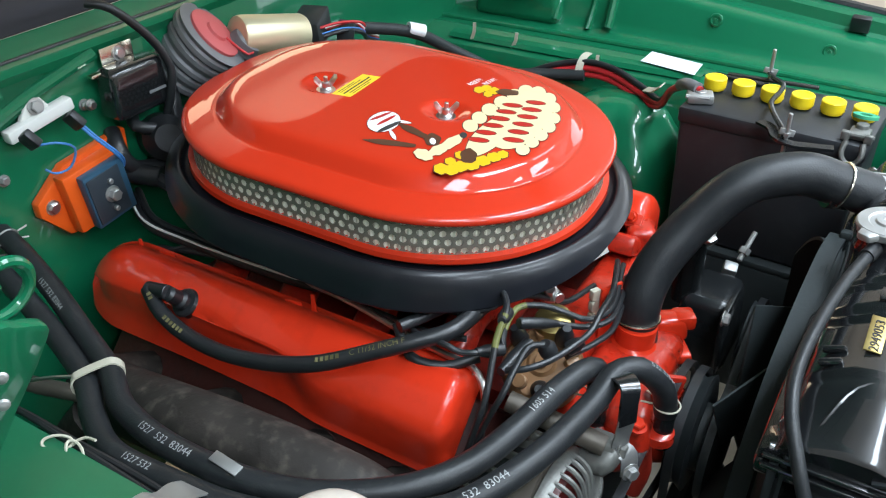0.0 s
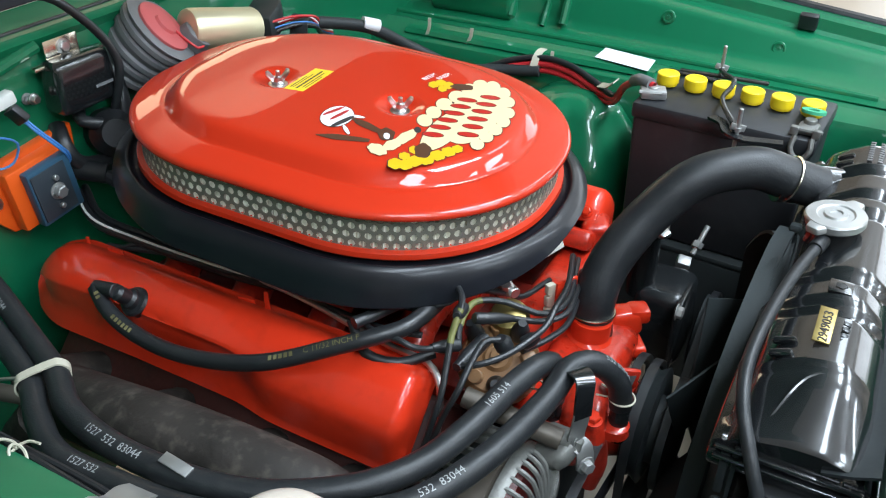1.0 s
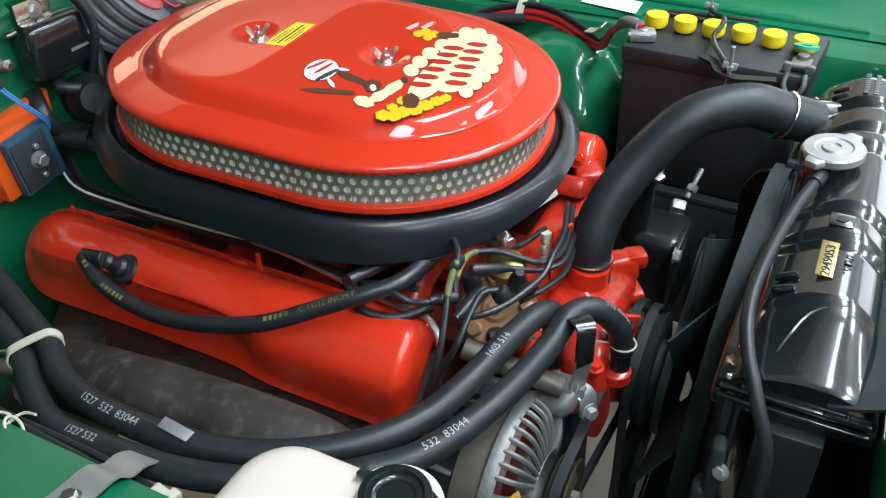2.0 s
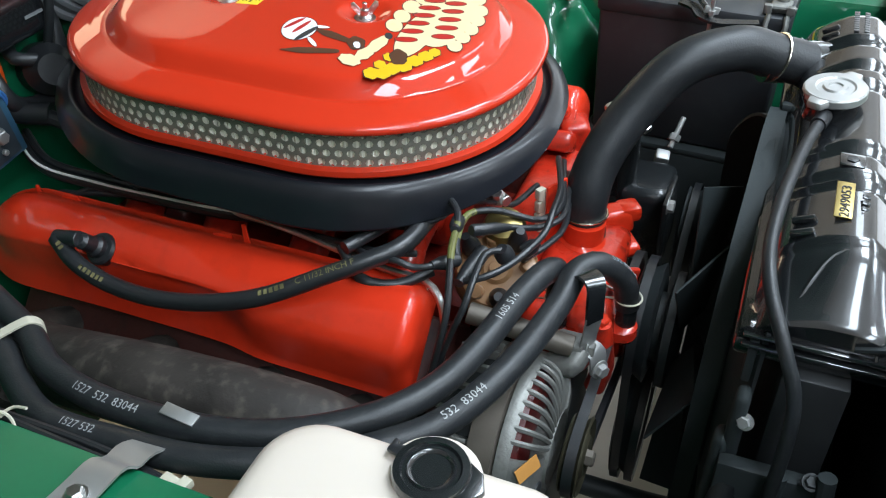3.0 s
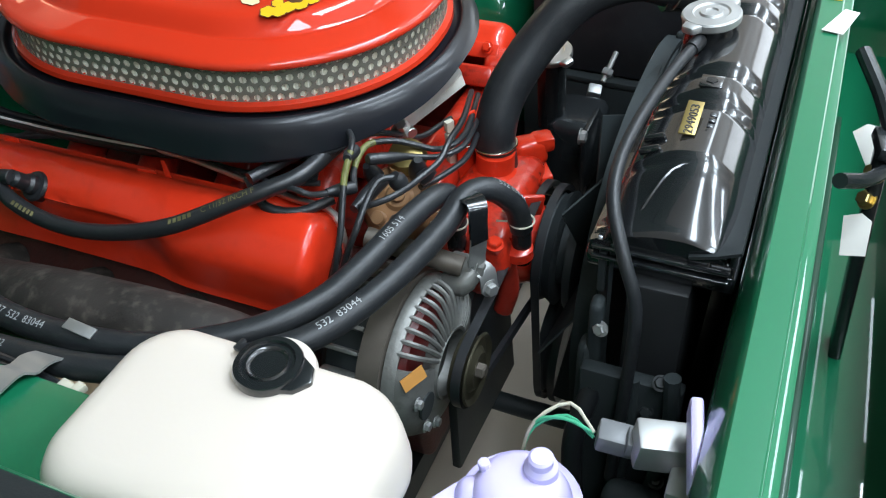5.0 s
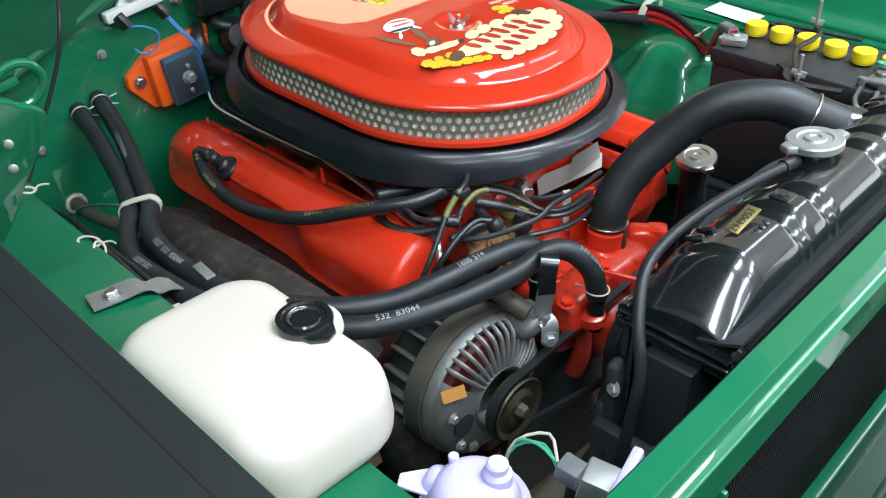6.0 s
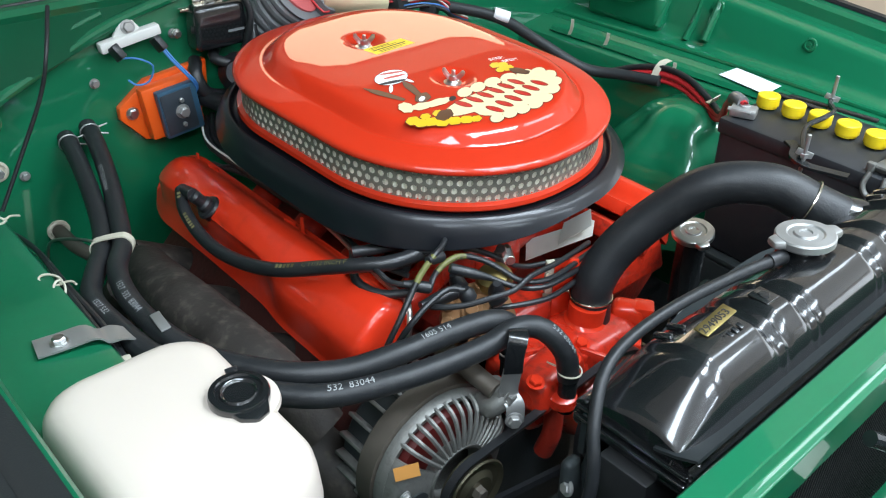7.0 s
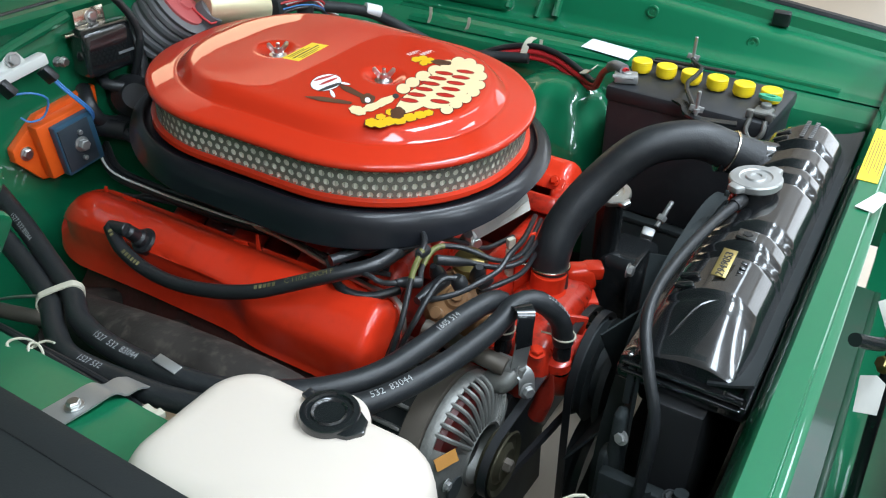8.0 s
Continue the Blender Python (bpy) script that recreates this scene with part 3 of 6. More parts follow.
for k in range(4):
    for side in (-1, 1):
        x = -0.20 + 0.125 * k
        part("runner", tube([(x, 0.02 * side, 0.68), (x, 0.09 * side, 0.695), (x + 0.01, 0.165 * side, 0.665), (x + 0.01, 0.195 * side, 0.635)], 0.026, 12), CAST_RED, manifold)
for cx in (-0.16, 0.0, 0.15):
    part("carburettor", join(box((0.09, 0.12, 0.03), (cx, 0, 0.725), bevel=0.006), taper((0.085, 0.11, 0.07), (0.9, 0.9), (cx, 0, 0.775), bevel=0.012)), ALUMINIUM, engine, "grey cast carburettor")


def valve_cover(side, x0, x1):
    """A pressed cover on a bank leaning at 45 degrees: a skirt, rounded shoulders and a stepped front."""
    bm = bmesh.new()
    n = 90
    rows = []
    drop = lambda d, r: r - math.sqrt(max(0.0, r * r - (r - min(d, r)) ** 2))
    dome = lambda d, long, deep: deep * (1 - math.sqrt(max(0.0, 1 - (1 - min(d, long) / long) ** 2)))
    for k in range(n + 1):
        u = 0.5 - 0.5 * math.cos(math.pi * k / n)
        u = 0.6 * u + 0.4 * k / n
        x = x0 + (x1 - x0) * u
        back, fore = (x - x0), (x1 - x)
        # plan corners: a wide dome at the back, tighter corners at the front
        inset = max(dome(back, 0.075, 0.054), drop(fore, 0.024))
        crown = max(dome(back, 0.100, 0.047), drop(fore, 0.016) * 1.3)
        tall = max(0.008, 0.049 + 0.004 * math.sin(math.pi * u) - crown)
        full = 1 / (1 + math.exp(-(u - 0.655) / 0.020))
        k1 = 0.022 * (1 - full) * (0.55 + 0.45 * min(1.0, back / 0.2))
        boss = 0.006 * math.exp(-((u - 0.29) / 0.045) ** 2)
        dent = 0.004 * math.exp(-((u - 0.42) / 0.06) ** 2)
        prof = [(-0.066 + inset * 0.8, -0.004), (-0.066 + inset * 0.8, 0.004), (-0.061 + inset * 0.9, 0.007), (-0.0585 + inset, tall * 0.42), (-0.054 + inset, tall * 0.68), (-0.0455 + inset, tall * 0.87), (-0.034 + inset * 0.8, tall * 0.965), (-0.020 + inset * 0.4, tall * 1.01 + boss), (-0.006, tall * 1.01 + boss - 0.3 * dent), (0.006 - 0.3 * k1, tall + boss - dent),
                (0.016 - 0.7 * k1 - inset * 0.3, tall * 0.975 - 0.5 * dent), (0.023 - k1 - inset * 0.6, tall * 0.915), (0.030 - k1 - inset * 0.8, tall * 0.80), (0.040 - k1 - inset, tall * 0.58), (0.049 - k1 - inset, tall * 0.36), (0.0555 - 0.6 * k1 - inset * 0.8, 0.011), (0.0595 - 0.3 * k1 - inset * 0.8, 0.006), (0.066 - 0.35 * k1 - inset * 0.8, 0.003), (0.066 - 0.35 * k1 - inset * 0.8, -0.004)]
        row = []
        for a, b in prof:
            row.append(bm.verts.new((x, side * (0.2520 + 0.7071 * a + 0.7071 * b), 0.6790 - 0.7071 * a + 0.7071 * b)))
        rows.append(row)
    for a, b in zip(rows, rows[1:]):
        for i in range(len(a) - 1):
            bm.faces.new((a[i], a[i + 1], b[i + 1], b[i]))
    bm.faces.new(rows[0]), bm.faces.new(rows[-1][::-1])
    bmesh.ops.recalc_face_normals(bm, faces=bm.faces)
    return bm


for side, x0, x1 in ((-1, -0.345, 0.260), (1, -0.325, 0.303)):
    cover = part("valve_cover", valve_cover(side, x0, x1), ENGINE_RED, engine, "glossy orange-red valve cover", 55)
    for tx, wide, z0, z1 in ((-0.282, 0.009, 0.708, 0.741), (-0.230, 0.026, 0.716, 0.738), (-0.006, 0.026, 0.716, 0.737), (0.027, 0.009, 0.716, 0.758)) if side < 0 else ():
        part("wire_tab", taper((wide, 0.003, z1 - z0), (0.6 if wide < 0.01 else 0.9, 1), (tx, -0.2205, (z0 + z1) / 2), (0, 0, 8), 0.001), ENGINE_RED, cover)
part("water_crossover", join(taper((0.075, 0.36, 0.065), (0.8, 0.92), (0.292, 0.075, 0.652), bevel=0.014), taper((0.05, 0.06, 0.05), (0.8, 0.8), (0.300, 0.20, 0.695), (0, 0, 20), 0.010), box((0.10, 0.05, 0.03), (0.26, 0.165, 0.700), (-30, 0, 0), 0.008)), CAST_RED, engine, "red cast water crossover")
part("cover_flange", box((0.625, 0.006, 0.022), (-0.012, 0.199, 0.722), (-45, 0, 0), 0.002), ENGINE_RED, engine)
for tx in (0.285, 0.20, 0.06):
    part("cover_bolt", hex_bolt((tx, 0.196, 0.729), (0, -0.7, 0.7), 0.007, 0.006), ENGINE_RED, engine)
for side, rail in ((-1, -0.46), (1, 0.56)):
    part("engine_mount", box((0.09, abs(rail) - 0.10, 0.05), (0.10, (rail + side * 0.12) / 2, 0.335), (0, 0, 0), 0.008), DULL_BLACK, engine, "black engine mount")
# exhaust manifold
log = part("exhaust_manifold", tube([(-0.26, -0.368, 0.600), (-0.14, -0.385, 0.632), (0.0, -0.392, 0.655), (0.12, -0.390, 0.664), (0.21, -0.380, 0.652), (0.265, -0.36, 0.61)], 0.045, 22, radii=[(0, 0.7), (0.12, 0.95), (0.5, 1.03), (0.85, 0.95), (1, 0.75)]), CAST_IRON, engine, "bare cast-iron exhaust manifold")
for x in (-0.22, -0.07, 0.08, 0.2):
    part("port", tube([(x, -0.385, 0.635), (x, -0.35, 0.615), (x, -0.30, 0.585)], 0.030, 12), CAST_IRON, log)
part("down_pipe", tube([(-0.20, -0.40, 0.60), (-0.27, -0.41, 0.50), (-0.32, -0.39, 0.33)], 0.034, 14), CAST_IRON, engine, "rusty exhaust down pipe")
part("outlet", tube([(0.24, -0.37, 0.575), (0.30, -0.345, 0.53), (0.31, -0.33, 0.45)], 0.040, 16), CAST_IRON, engine)
# added black plate: blacks out floor and red where the gap is dark
part("gap_filler", join(slab([(-0.11, -0.14), (0.11, -0.16), (0.09, 0.08), (0.02, 0.13), (-0.10, 0.11)], 0.014, Matrix(((0, 0, 1, 0.385), (1, 0, 0, -0.13), (0, 1, 0, 0.47), (0, 0, 0, 1))), 0.004), tube([(0.385, -0.18, 0.56), (0.385, -0.10, 0.50), (0.385, -0.06, 0.40)], 0.012, 10)), DULL_BLACK, engine, "black plate added to fill the dark gap by the alternator")
part("front_rib", tube([(0.425, -0.118, 0.62), (0.432, -0.125, 0.585), (0.425, -0.13, 0.55)], 0.013, 12), DEEP_RED, engine, "red casting leg")
# front cover, water pump housing and thermostat neck
# timing cover in dark iron: the shade behind the alternator is in its colour
part("timing_cover", taper((0.06, 0.26, 0.26), (1, 0.9), (0.325, 0.0, 0.46), bevel=0.015), CAST_IRON, engine, "timing cover, dark iron colour standing in for shade")
pump = part("water_pump", box((0.10, 0.22, 0.085), (0.372, -0.045, 0.622), (0, 4, 0), 0.022, 3), CAST_RED, engine, "red water pump housing")
part("snout", lathe([(0.06, 0), (0.062, 0.02), (0.05, 0.05), (0.032, 0.07)], aim((0.39, -0.02, 0.57), (0.52, -0.02, 0.57)), 24), CAST_RED, pump)
part("boss", taper((0.062, 0.115, 0.046), (0.8, 0.85), (0.408, -0.115, 0.660), (0, 0, 12), 0.014), CAST_RED, pump)
part("outlet_boss", lathe([(0.018, 0.0), (0.0175, 0.012), (0.013, 0.015)], pose(0.448, -0.133, 0.652), 20), CAST_RED, pump)
part("outlet_boss", lathe([(0.018, 0.0), (0.0175, 0.012), (0.013, 0.015)], pose(0.381, -0.161, 0.652), 20), CAST_RED, pump)
for gx, gy, gt in ((0.425, -0.045, 35), (0.405, -0.075, 60), (0.37, -0.10, 80)):
    part("web", box((0.05, 0.008, 0.03), (gx, gy, 0.655), (0, 12, gt), 0.003), CAST_RED, pump)
for bx, by, bz in ((0.43, -0.10, 0.692), (0.43, -0.165, 0.690), (0.385, -0.085, 0.668), (0.405, -0.05, 0.672)):
    part("bolt", hex_bolt((bx, by, bz), (0.2, -0.1, 1), 0.0085, 0.007), ENGINE_RED, pump)
part("thermostat_neck", join(lathe([(0.046, 0), (0.048, 0.006), (0.047, 0.013), (0.040, 0.017), (0.031, 0.020), (0.026, 0.026), (0.026, 0.05)], aim((0.366, 0.003, 0.642), (0.368, 0.006, 0.70)), 32),
                             box((0.10, 0.042, 0.016), (0.385, 0.03, 0.634), (0, 0, 35), 0.006),
                             taper((0.052, 0.040, 0.036), (0.85, 0.8), (0.392, 0.066, 0.660), (0, 0, 35), 0.010), box((0.03, 0.03, 0.022), (0.408, 0.078, 0.668), (0, 0, 35), 0.006)), ENGINE_RED, engine, "red thermostat housing neck")


# ---- air cleaner ----
ac_m = pose(0.09, 0.0, 0.922, 0, 3.5, 0)
air_cleaner = thing("air_cleaner", ac_m @ pose(-0.06, 0.0, -0.14), "orange-red oval air cleaner with a perforated metal band", "air cleaner")
# a long oval: half length, half width, the radii of the front and rear corners, and its turn
AC, AX_A, AX_B, FRONT_R, REAR_R, SKEW = (-0.080, 0.013), 0.288, 0.230, 0.220, 0.205, radians(3.4)


def egg(t, d=0.0):
    """A point of the long oval at the share t / 2 pi of its edge, moved out by d."""
    fy, ry, long = AX_B - FRONT_R, AX_B - REAR_R, 2 * AX_A - FRONT_R - REAR_R
    runs = [("y", fy), (0, FRONT_R), ("x", long), (90, REAR_R), ("y", 2 * ry), (180, REAR_R), ("x", long), (270, FRONT_R), ("y", fy)]
    lengths = [q if k in ("x", "y") else q * math.pi / 2 for k, q in runs]
    s = (t / (2 * math.pi)) % 1.0 * sum(lengths)
    n = 0
    while n < 8 and s > lengths[n]:
        s -= lengths[n]
        n += 1
    xf, xr = AX_A - FRONT_R, -AX_A + REAR_R
    if n in (1, 3, 5, 7):
        a = radians(runs[n][0]) + s / runs[n][1]
        cx, cy = {1: (xf, fy), 3: (xr, ry), 5: (xr, -ry), 7: (xf, -fy)}[n]
        x, y = cx + (runs[n][1] + d) * math.cos(a), cy + (runs[n][1] + d) * math.sin(a)
    else:
        x, y = {0: (AX_A + d, s), 2: (xf - s, AX_B + d), 4: (-AX_A - d, ry - s), 6: (xr + s, -AX_B - d), 8: (AX_A + d, s - fy)}[n]
    return (AC[0] + x * math.cos(SKEW) - y * math.sin(SKEW), AC[1] + x * math.sin(SKEW) + y * math.cos(SKEW))


def even(n):
    """Steps that divide the oval's edge into n equal lengths."""
    return [2 * math.pi * i / n for i in range(n)]


def oval_loft(rings, n=144, m=Matrix(), close=(True, True), shift=(0, 0)):
    """Skins a stack of ovals, each (moved out by, height)."""
    bm = bmesh.new()
    made = [[bm.verts.new((*[c + e for c, e in zip(egg(t, d), shift)], z)) for t in even(n)] for d, z in rings]
    for p, q in zip(made, made[1:]):
        for i in range(n):
            bm.faces.new((p[i], p[(i + 1) % n], q[(i + 1) % n], q[i]))
    if close[0]:
        bm.faces.new(made[0][::-1])
    if close[1]:
        bm.faces.new(made[-1])
    bmesh.ops.recalc_face_normals(bm, faces=bm.faces)
    bm.transform(m)
    return bm


LID = [(-0.006, -0.0325), (-0.001, -0.033), (0.001, -0.031), (0.0008, -0.0275), (-0.001, -0.0245), (-0.0045, -0.0225), (-0.010, -0.0212), (-0.024, -0.0190), (-0.038, -0.0170), (-0.0420, -0.0167), (-0.0436, -0.0172), (-0.0452, -0.0164),
       (-0.0485, -0.0130), (-0.0560, -0.0055), (-0.0600, -0.0022), (-0.0640, 0.0002), (-0.0700, 0.0016), (-0.0800, 0.0022), (-0.10, 0.0024), (-0.125, 0.0025)]
NUTS = ((-0.009, 0.012), (-0.184, -0.013))


def lid_mesh():
    bm = oval_loft(LID, 168, close=(True, False))
    edge = [v for v in bm.verts if abs(v.co.z - 0.0025) < 1e-6]
    # a fine sheet inside, sunk under the two wing nuts
    rings = [sorted(edge, key=lambda v: math.atan2(v.co.y - AC[1], v.co.x - AC[0]))]
    for k in range(1, 40):
        f = 1 - k / 40
        ring = []
        for v in rings[0]:
            x, y = AC[0] + (v.co.x - AC[0]) * f, AC[1] + (v.co.y - AC[1]) * f
            z = 0.0025
            for wx, wy in NUTS:
                d = math.hypot(x - wx, y - wy)
                z -= 0.0095 * (0.5 + 0.5 * math.cos(math.pi * min(1, max(0, d - 0.012) / 0.024)))
            ring.append(bm.verts.new((x, y, z)))
        rings.append(ring)
    n = len(edge)
    for p, q in zip(rings, rings[1:]):
        for i in range(n):
            bm.faces.new((p[i], p[(i + 1) % n], q[(i + 1) % n], q[i]))
    bm.faces.new(rings[-1])
    bmesh.ops.recalc_face_normals(bm, faces=bm.faces)
    bm.transform(ac_m)
    return bm


lid = part("lid", lid_mesh(), LID_RED, air_cleaner, "glossy orange-red oval lid", 60)
part("base_plate", oval_loft([(-0.05, -0.0865), (-0.012, -0.0875), (-0.004, -0.087), (-0.001, -0.0835), (-0.002, -0.0775), (-0.008, -0.076), (-0.03, -0.0765)], 144, ac_m), LID_RED, air_cleaner, "orange-red oval base plate")


def pleated():
    bm = bmesh.new()
    ts = even(560)
    lo, hi = [], []
    for i, t in enumerate(ts):
        x, y = egg(t, -0.0142 if i % 2 else -0.0112)
        lo.append(bm.verts.new((x, y, -0.0775))), hi.append(bm.verts.new((x, y, -0.0305)))
    for i in range(len(ts)):
        j = (i + 1) % len(ts)
        bm.faces.new((lo[i], lo[j], hi[j], hi[i]))
    bm.transform(ac_m)
    return bm


part("filter_element", pleated(), FILTER_PAPER, air_cleaner, "cream pleated filter paper", 10)


def screen():
    """A band with staggered rounded holes in rows, cut as real openings."""
    bm = bmesh.new()
    n, rows = 128, 4
    z0, z1 = -0.077, -0.031
    dz = (z1 - z0) / rows
    ts = even(n * 20)

    def at(u, w):
        x, y = egg(ts[int(round(u * 20)) % (n * 20)], -0.0095)
        return (x, y, z0 + dz * w)
    for k in range(rows):
        off = 0.5 * (k % 2)
        for i in range(n):
            u, w = i + off, k
            outer = [bm.verts.new(at(u + a, w + c)) for a, c in ((0, 0), (0.5, 0), (1, 0), (1, 0.5), (1, 1), (0.5, 1), (0, 1), (0, 0.5))]
            inner = [bm.verts.new(at(u + 0.5 + 0.33 * math.cos(t), w + 0.5 + 0.41 * math.sin(t))) for t in [math.pi * (1.25 + 0.25 * q) for q in range(8)]]
            for q in range(8):
                bm.faces.new((outer[q], outer[(q + 1) % 8], inner[(q + 1) % 8], inner[q]))
    bmesh.ops.remove_doubles(bm, verts=bm.verts, dist=0.0001)
    bmesh.ops.solidify(bm, geom=bm.faces[:], thickness=0.0009)
    bm.transform(ac_m)
    return bm


part("perforated_band", screen(), SCREEN, air_cleaner, "grey perforated metal band")
RIM = -0.0845
pan = oval_loft([(-0.0900, -0.0905), (-0.0400, -0.0915), (-0.0060, -0.0920), (0.0020, -0.0925), (0.0060, -0.0915), (0.0082, -0.0870), (0.0098, RIM + 0.0008), (0.0118, RIM + 0.0014), (0.0142, RIM), (0.0180, RIM - 0.0040), (0.0230, RIM - 0.0125), (0.0275, RIM - 0.0235), (0.0306, RIM - 0.0345), (0.0322, RIM - 0.0385), (0.0326, RIM - 0.0400), (0.0318, RIM - 0.0412), (0.0290, RIM - 0.0412), (0.0100, RIM - 0.0420), (-0.0400, RIM - 0.0420), (-0.0900, RIM - 0.0420)],
                144)
pan.verts.ensure_lookup_table()
for v in pan.verts[9 * 144:]:
    # the flared wall is deepest on the near side and shallow towards the radiator
    foot = min(-0.0970, -0.0895 - 0.0365 * v.co.x + 0.1575 * min(0.0, v.co.y))
    v.co.z = RIM + (RIM - v.co.z) / 0.040 * (foot - RIM)
pan.transform(ac_m)
part("seal_pan", pan, PAN_BLACK, air_cleaner, "black pressed seal pan under the filter", 60)


def wing_nut(m):
    nut = lathe([(0.0085, 0), (0.0085, 0.002), (0.006, 0.004), (0.0055, 0.010), (0.004, 0.011)], m, 16)
    stud = lathe([(0.003, 0.008), (0.003, 0.018), (0.0024, 0.0186)], m, 10)
    wings = []
    for s in (-1, 1):
        wings.append(slab([(0.004 * s, 0.002), (0.009 * s, 0.004), (0.0165 * s, 0.014), (0.0165 * s, 0.019), (0.0125 * s, 0.0205), (0.009 * s, 0.016), (0.004 * s, 0.010)][::s], 0.003, m @ pose(0, 0.0015, 0, 90), 0.001))
    washer = lathe([(0.013, -0.0012), (0.013, 0.0003), (0.006, 0.0006)], m, 20)
    return join(nut, stud, washer, *wings)


for (wx, wy), turn in zip(NUTS, (35, 55)):
    solo("wing_nut", wing_nut(ac_m @ pose(wx, wy, -0.0065, 0, 0, turn)), STEEL, "bright steel wing nut on the air cleaner lid", "wing nut", "wing nuts on the lid")

# ---- radiator ----
radiator = thing("radiator", (0.63, 0.0, 0.38), "gloss black radiator with a ribbed top tank", "radiator")
TANK0, TANK1 = -0.266, 0.335


def tank():
    """Top tank: a rounded ridge along y, with raised pads between pressed bands and sloping ends."""
    bm = bmesh.new()
    n = 240
    rows = []
    ramp = lambda v, a, c: min(1.0, max(0.0, (v - a) / (c - a)))
    for k in range(n + 1):
        y = TANK0 + (TANK1 - TANK0) * k / n
        end = min(y - TANK0, TANK1 - y)
        lift = float(np.interp(end, [0.0, 0.003, 0.008, 0.046, 0.054, 0.064], [0.40, 0.46, 0.50, 0.91, 0.97, 1.0]))
        rib = sum(math.exp(-((y - c) / 0.0034) ** 2) - 0.55 * math.exp(-((abs(y - c) - 0.0085) / 0.0042) ** 2) for c in (-0.108, -0.048, 0.090, 0.140, 0.205))
        pad = sum(ramp(y, a, a + 0.006) * ramp(-y, -c, -c + 0.006) for a, c in ((-0.205, -0.122), (-0.096, -0.060), (0.214, 0.30)))
        pad2 = sum(ramp(y, a, a + 0.005) * ramp(-y, -c, -c + 0.005) for a, c in ((0.098, 0.134), (0.147, 0.198), (-0.040, 0.082)))
        h = 0.073 * lift + 0.0042 * rib * min(1.0, lift)
        prof = [(-0.064, 0.0, 0, 0), (-0.064, 0.010, 0, 0), (-0.057, 0.014, 0, 0), (-0.053, h * 0.38, 1, 0), (-0.049, h * 0.56, 2, 0), (-0.043, h * 0.67, 4, 0), (-0.026, h * 0.82, 5, 1), (-0.008, h * 0.955, 5, 2), (0.002, h * 0.995, 4, 3), (0.018, h * 1.005, 4, 3), (0.025, h * 0.985, 3, 3), (0.044, h * 0.80, 1, 3),
                (0.050, h * 0.66, 0, 2), (0.056, h * 0.36, 0, 1), (0.058, 0.014, 0, 0), (0.064, 0.010, 0, 0), (0.064, 0.0, 0, 0)]
        rows.append([bm.verts.new((0.628 + a, y, 0.808 + c + 0.0011 * p * pad + 0.001 * q * pad2)) for a, c, p, q in prof])
    for a, c in zip(rows, rows[1:]):
        for i in range(len(a) - 1):
            bm.faces.new((a[i], a[i + 1], c[i + 1], c[i]))
    bm.faces.new(rows[0]), bm.faces.new(rows[-1][::-1])
    bmesh.ops.recalc_face_normals(bm, faces=bm.faces)
    return bm


top_tank = part("top_tank", tank(), GLOSS_BLACK, radiator, "gloss black pressed top tank", 28)
part("tank_flange", box((0.134, 0.606, 0.020), (0.628, 0.035, 0.799), bevel=0.005), GLOSS_BLACK, radiator)
part("core", box((0.055, 0.60, 0.36), (0.632, 0.02, 0.608), bevel=0.003), FINS, radiator, "black finned core")
for y, top in ((-0.300, 0.690), (0.345, 0.785)):
    part("side_bracket", box((0.100, 0.016, top - 0.39), (0.622, y, (top + 0.39) / 2), bevel=0.003), SHROUD_BLACK, radiator, "black side channel")
part("side_channel", join(taper((0.09, 0.07, 0.18), (0.7, 0.5), (0.645, -0.345, 0.48), bevel=0.016), tube([(0.66, -0.312, 0.715), (0.665, -0.320, 0.64), (0.655, -0.33, 0.54)], 0.008, 10), tube([(0.625, -0.312, 0.700), (0.628, -0.318, 0.62), (0.622, -0.32, 0.52)], 0.006, 10)), SHROUD_BLACK, radiator, "black radiator side channel")
for sx, sy, sz, to in ((0.650, -0.309, 0.700, (0, -0.6, 1)), (0.640, -0.309, 0.655, (0, -1, 0.5)), (0.605, -0.309, 0.62, (0, -1, 0.5)), (0.662, -0.330, 0.575, (0, -0.4, 1))):
    part("side_bolt", hex_bolt((sx, sy, sz), to, 0.006, 0.005), DULL_BLACK, radiator)
part("bottom_tank", box((0.11, 0.62, 0.06), (0.63, 0.02, 0.40), bevel=0.015), GLOSS_BLACK, radiator)
neck = part("filler_neck", lathe([(0.026, 0), (0.024, 0.012), (0.028, 0.022), (0.028, 0.028)], aim((0.606, 0.04, 0.868), (0.603, 0.04, 0.90)), 24), GLOSS_BLACK, radiator)
part("hose_outlet", rod((0.60, 0.215, 0.845), (0.53, 0.18, 0.852), 0.026, 24), GLOSS_BLACK, radiator)


def pressure_cap(m):
    top = lathe([(0.030, 0), (0.0315, 0.002), (0.0315, 0.0085), (0.030, 0.0105), (0.020, 0.011), (0.018, 0.0095), (0.013, 0.0095), (0.0115, 0.0118), (0.007, 0.0118), (0.006, 0.0100), (0.001, 0.0100)], m, 40)
    ears = [slab([(-0.013, 0.024), (0.013, 0.024), (0.0075, 0.0405), (-0.0075, 0.0405)], 0.009, m @ pose(0, 0, 0.001, 0, 0, a), 0.003) for a in (0, 180)]
    return join(top, *ears)


part("pressure_cap", pressure_cap(aim((0.608, 0.04, 0.890), (0.600, 0.036, 0.99)) @ pose(0, 0, 0, 0, 0, 35)), ZINC, radiator, "silver pressure cap with two ears")
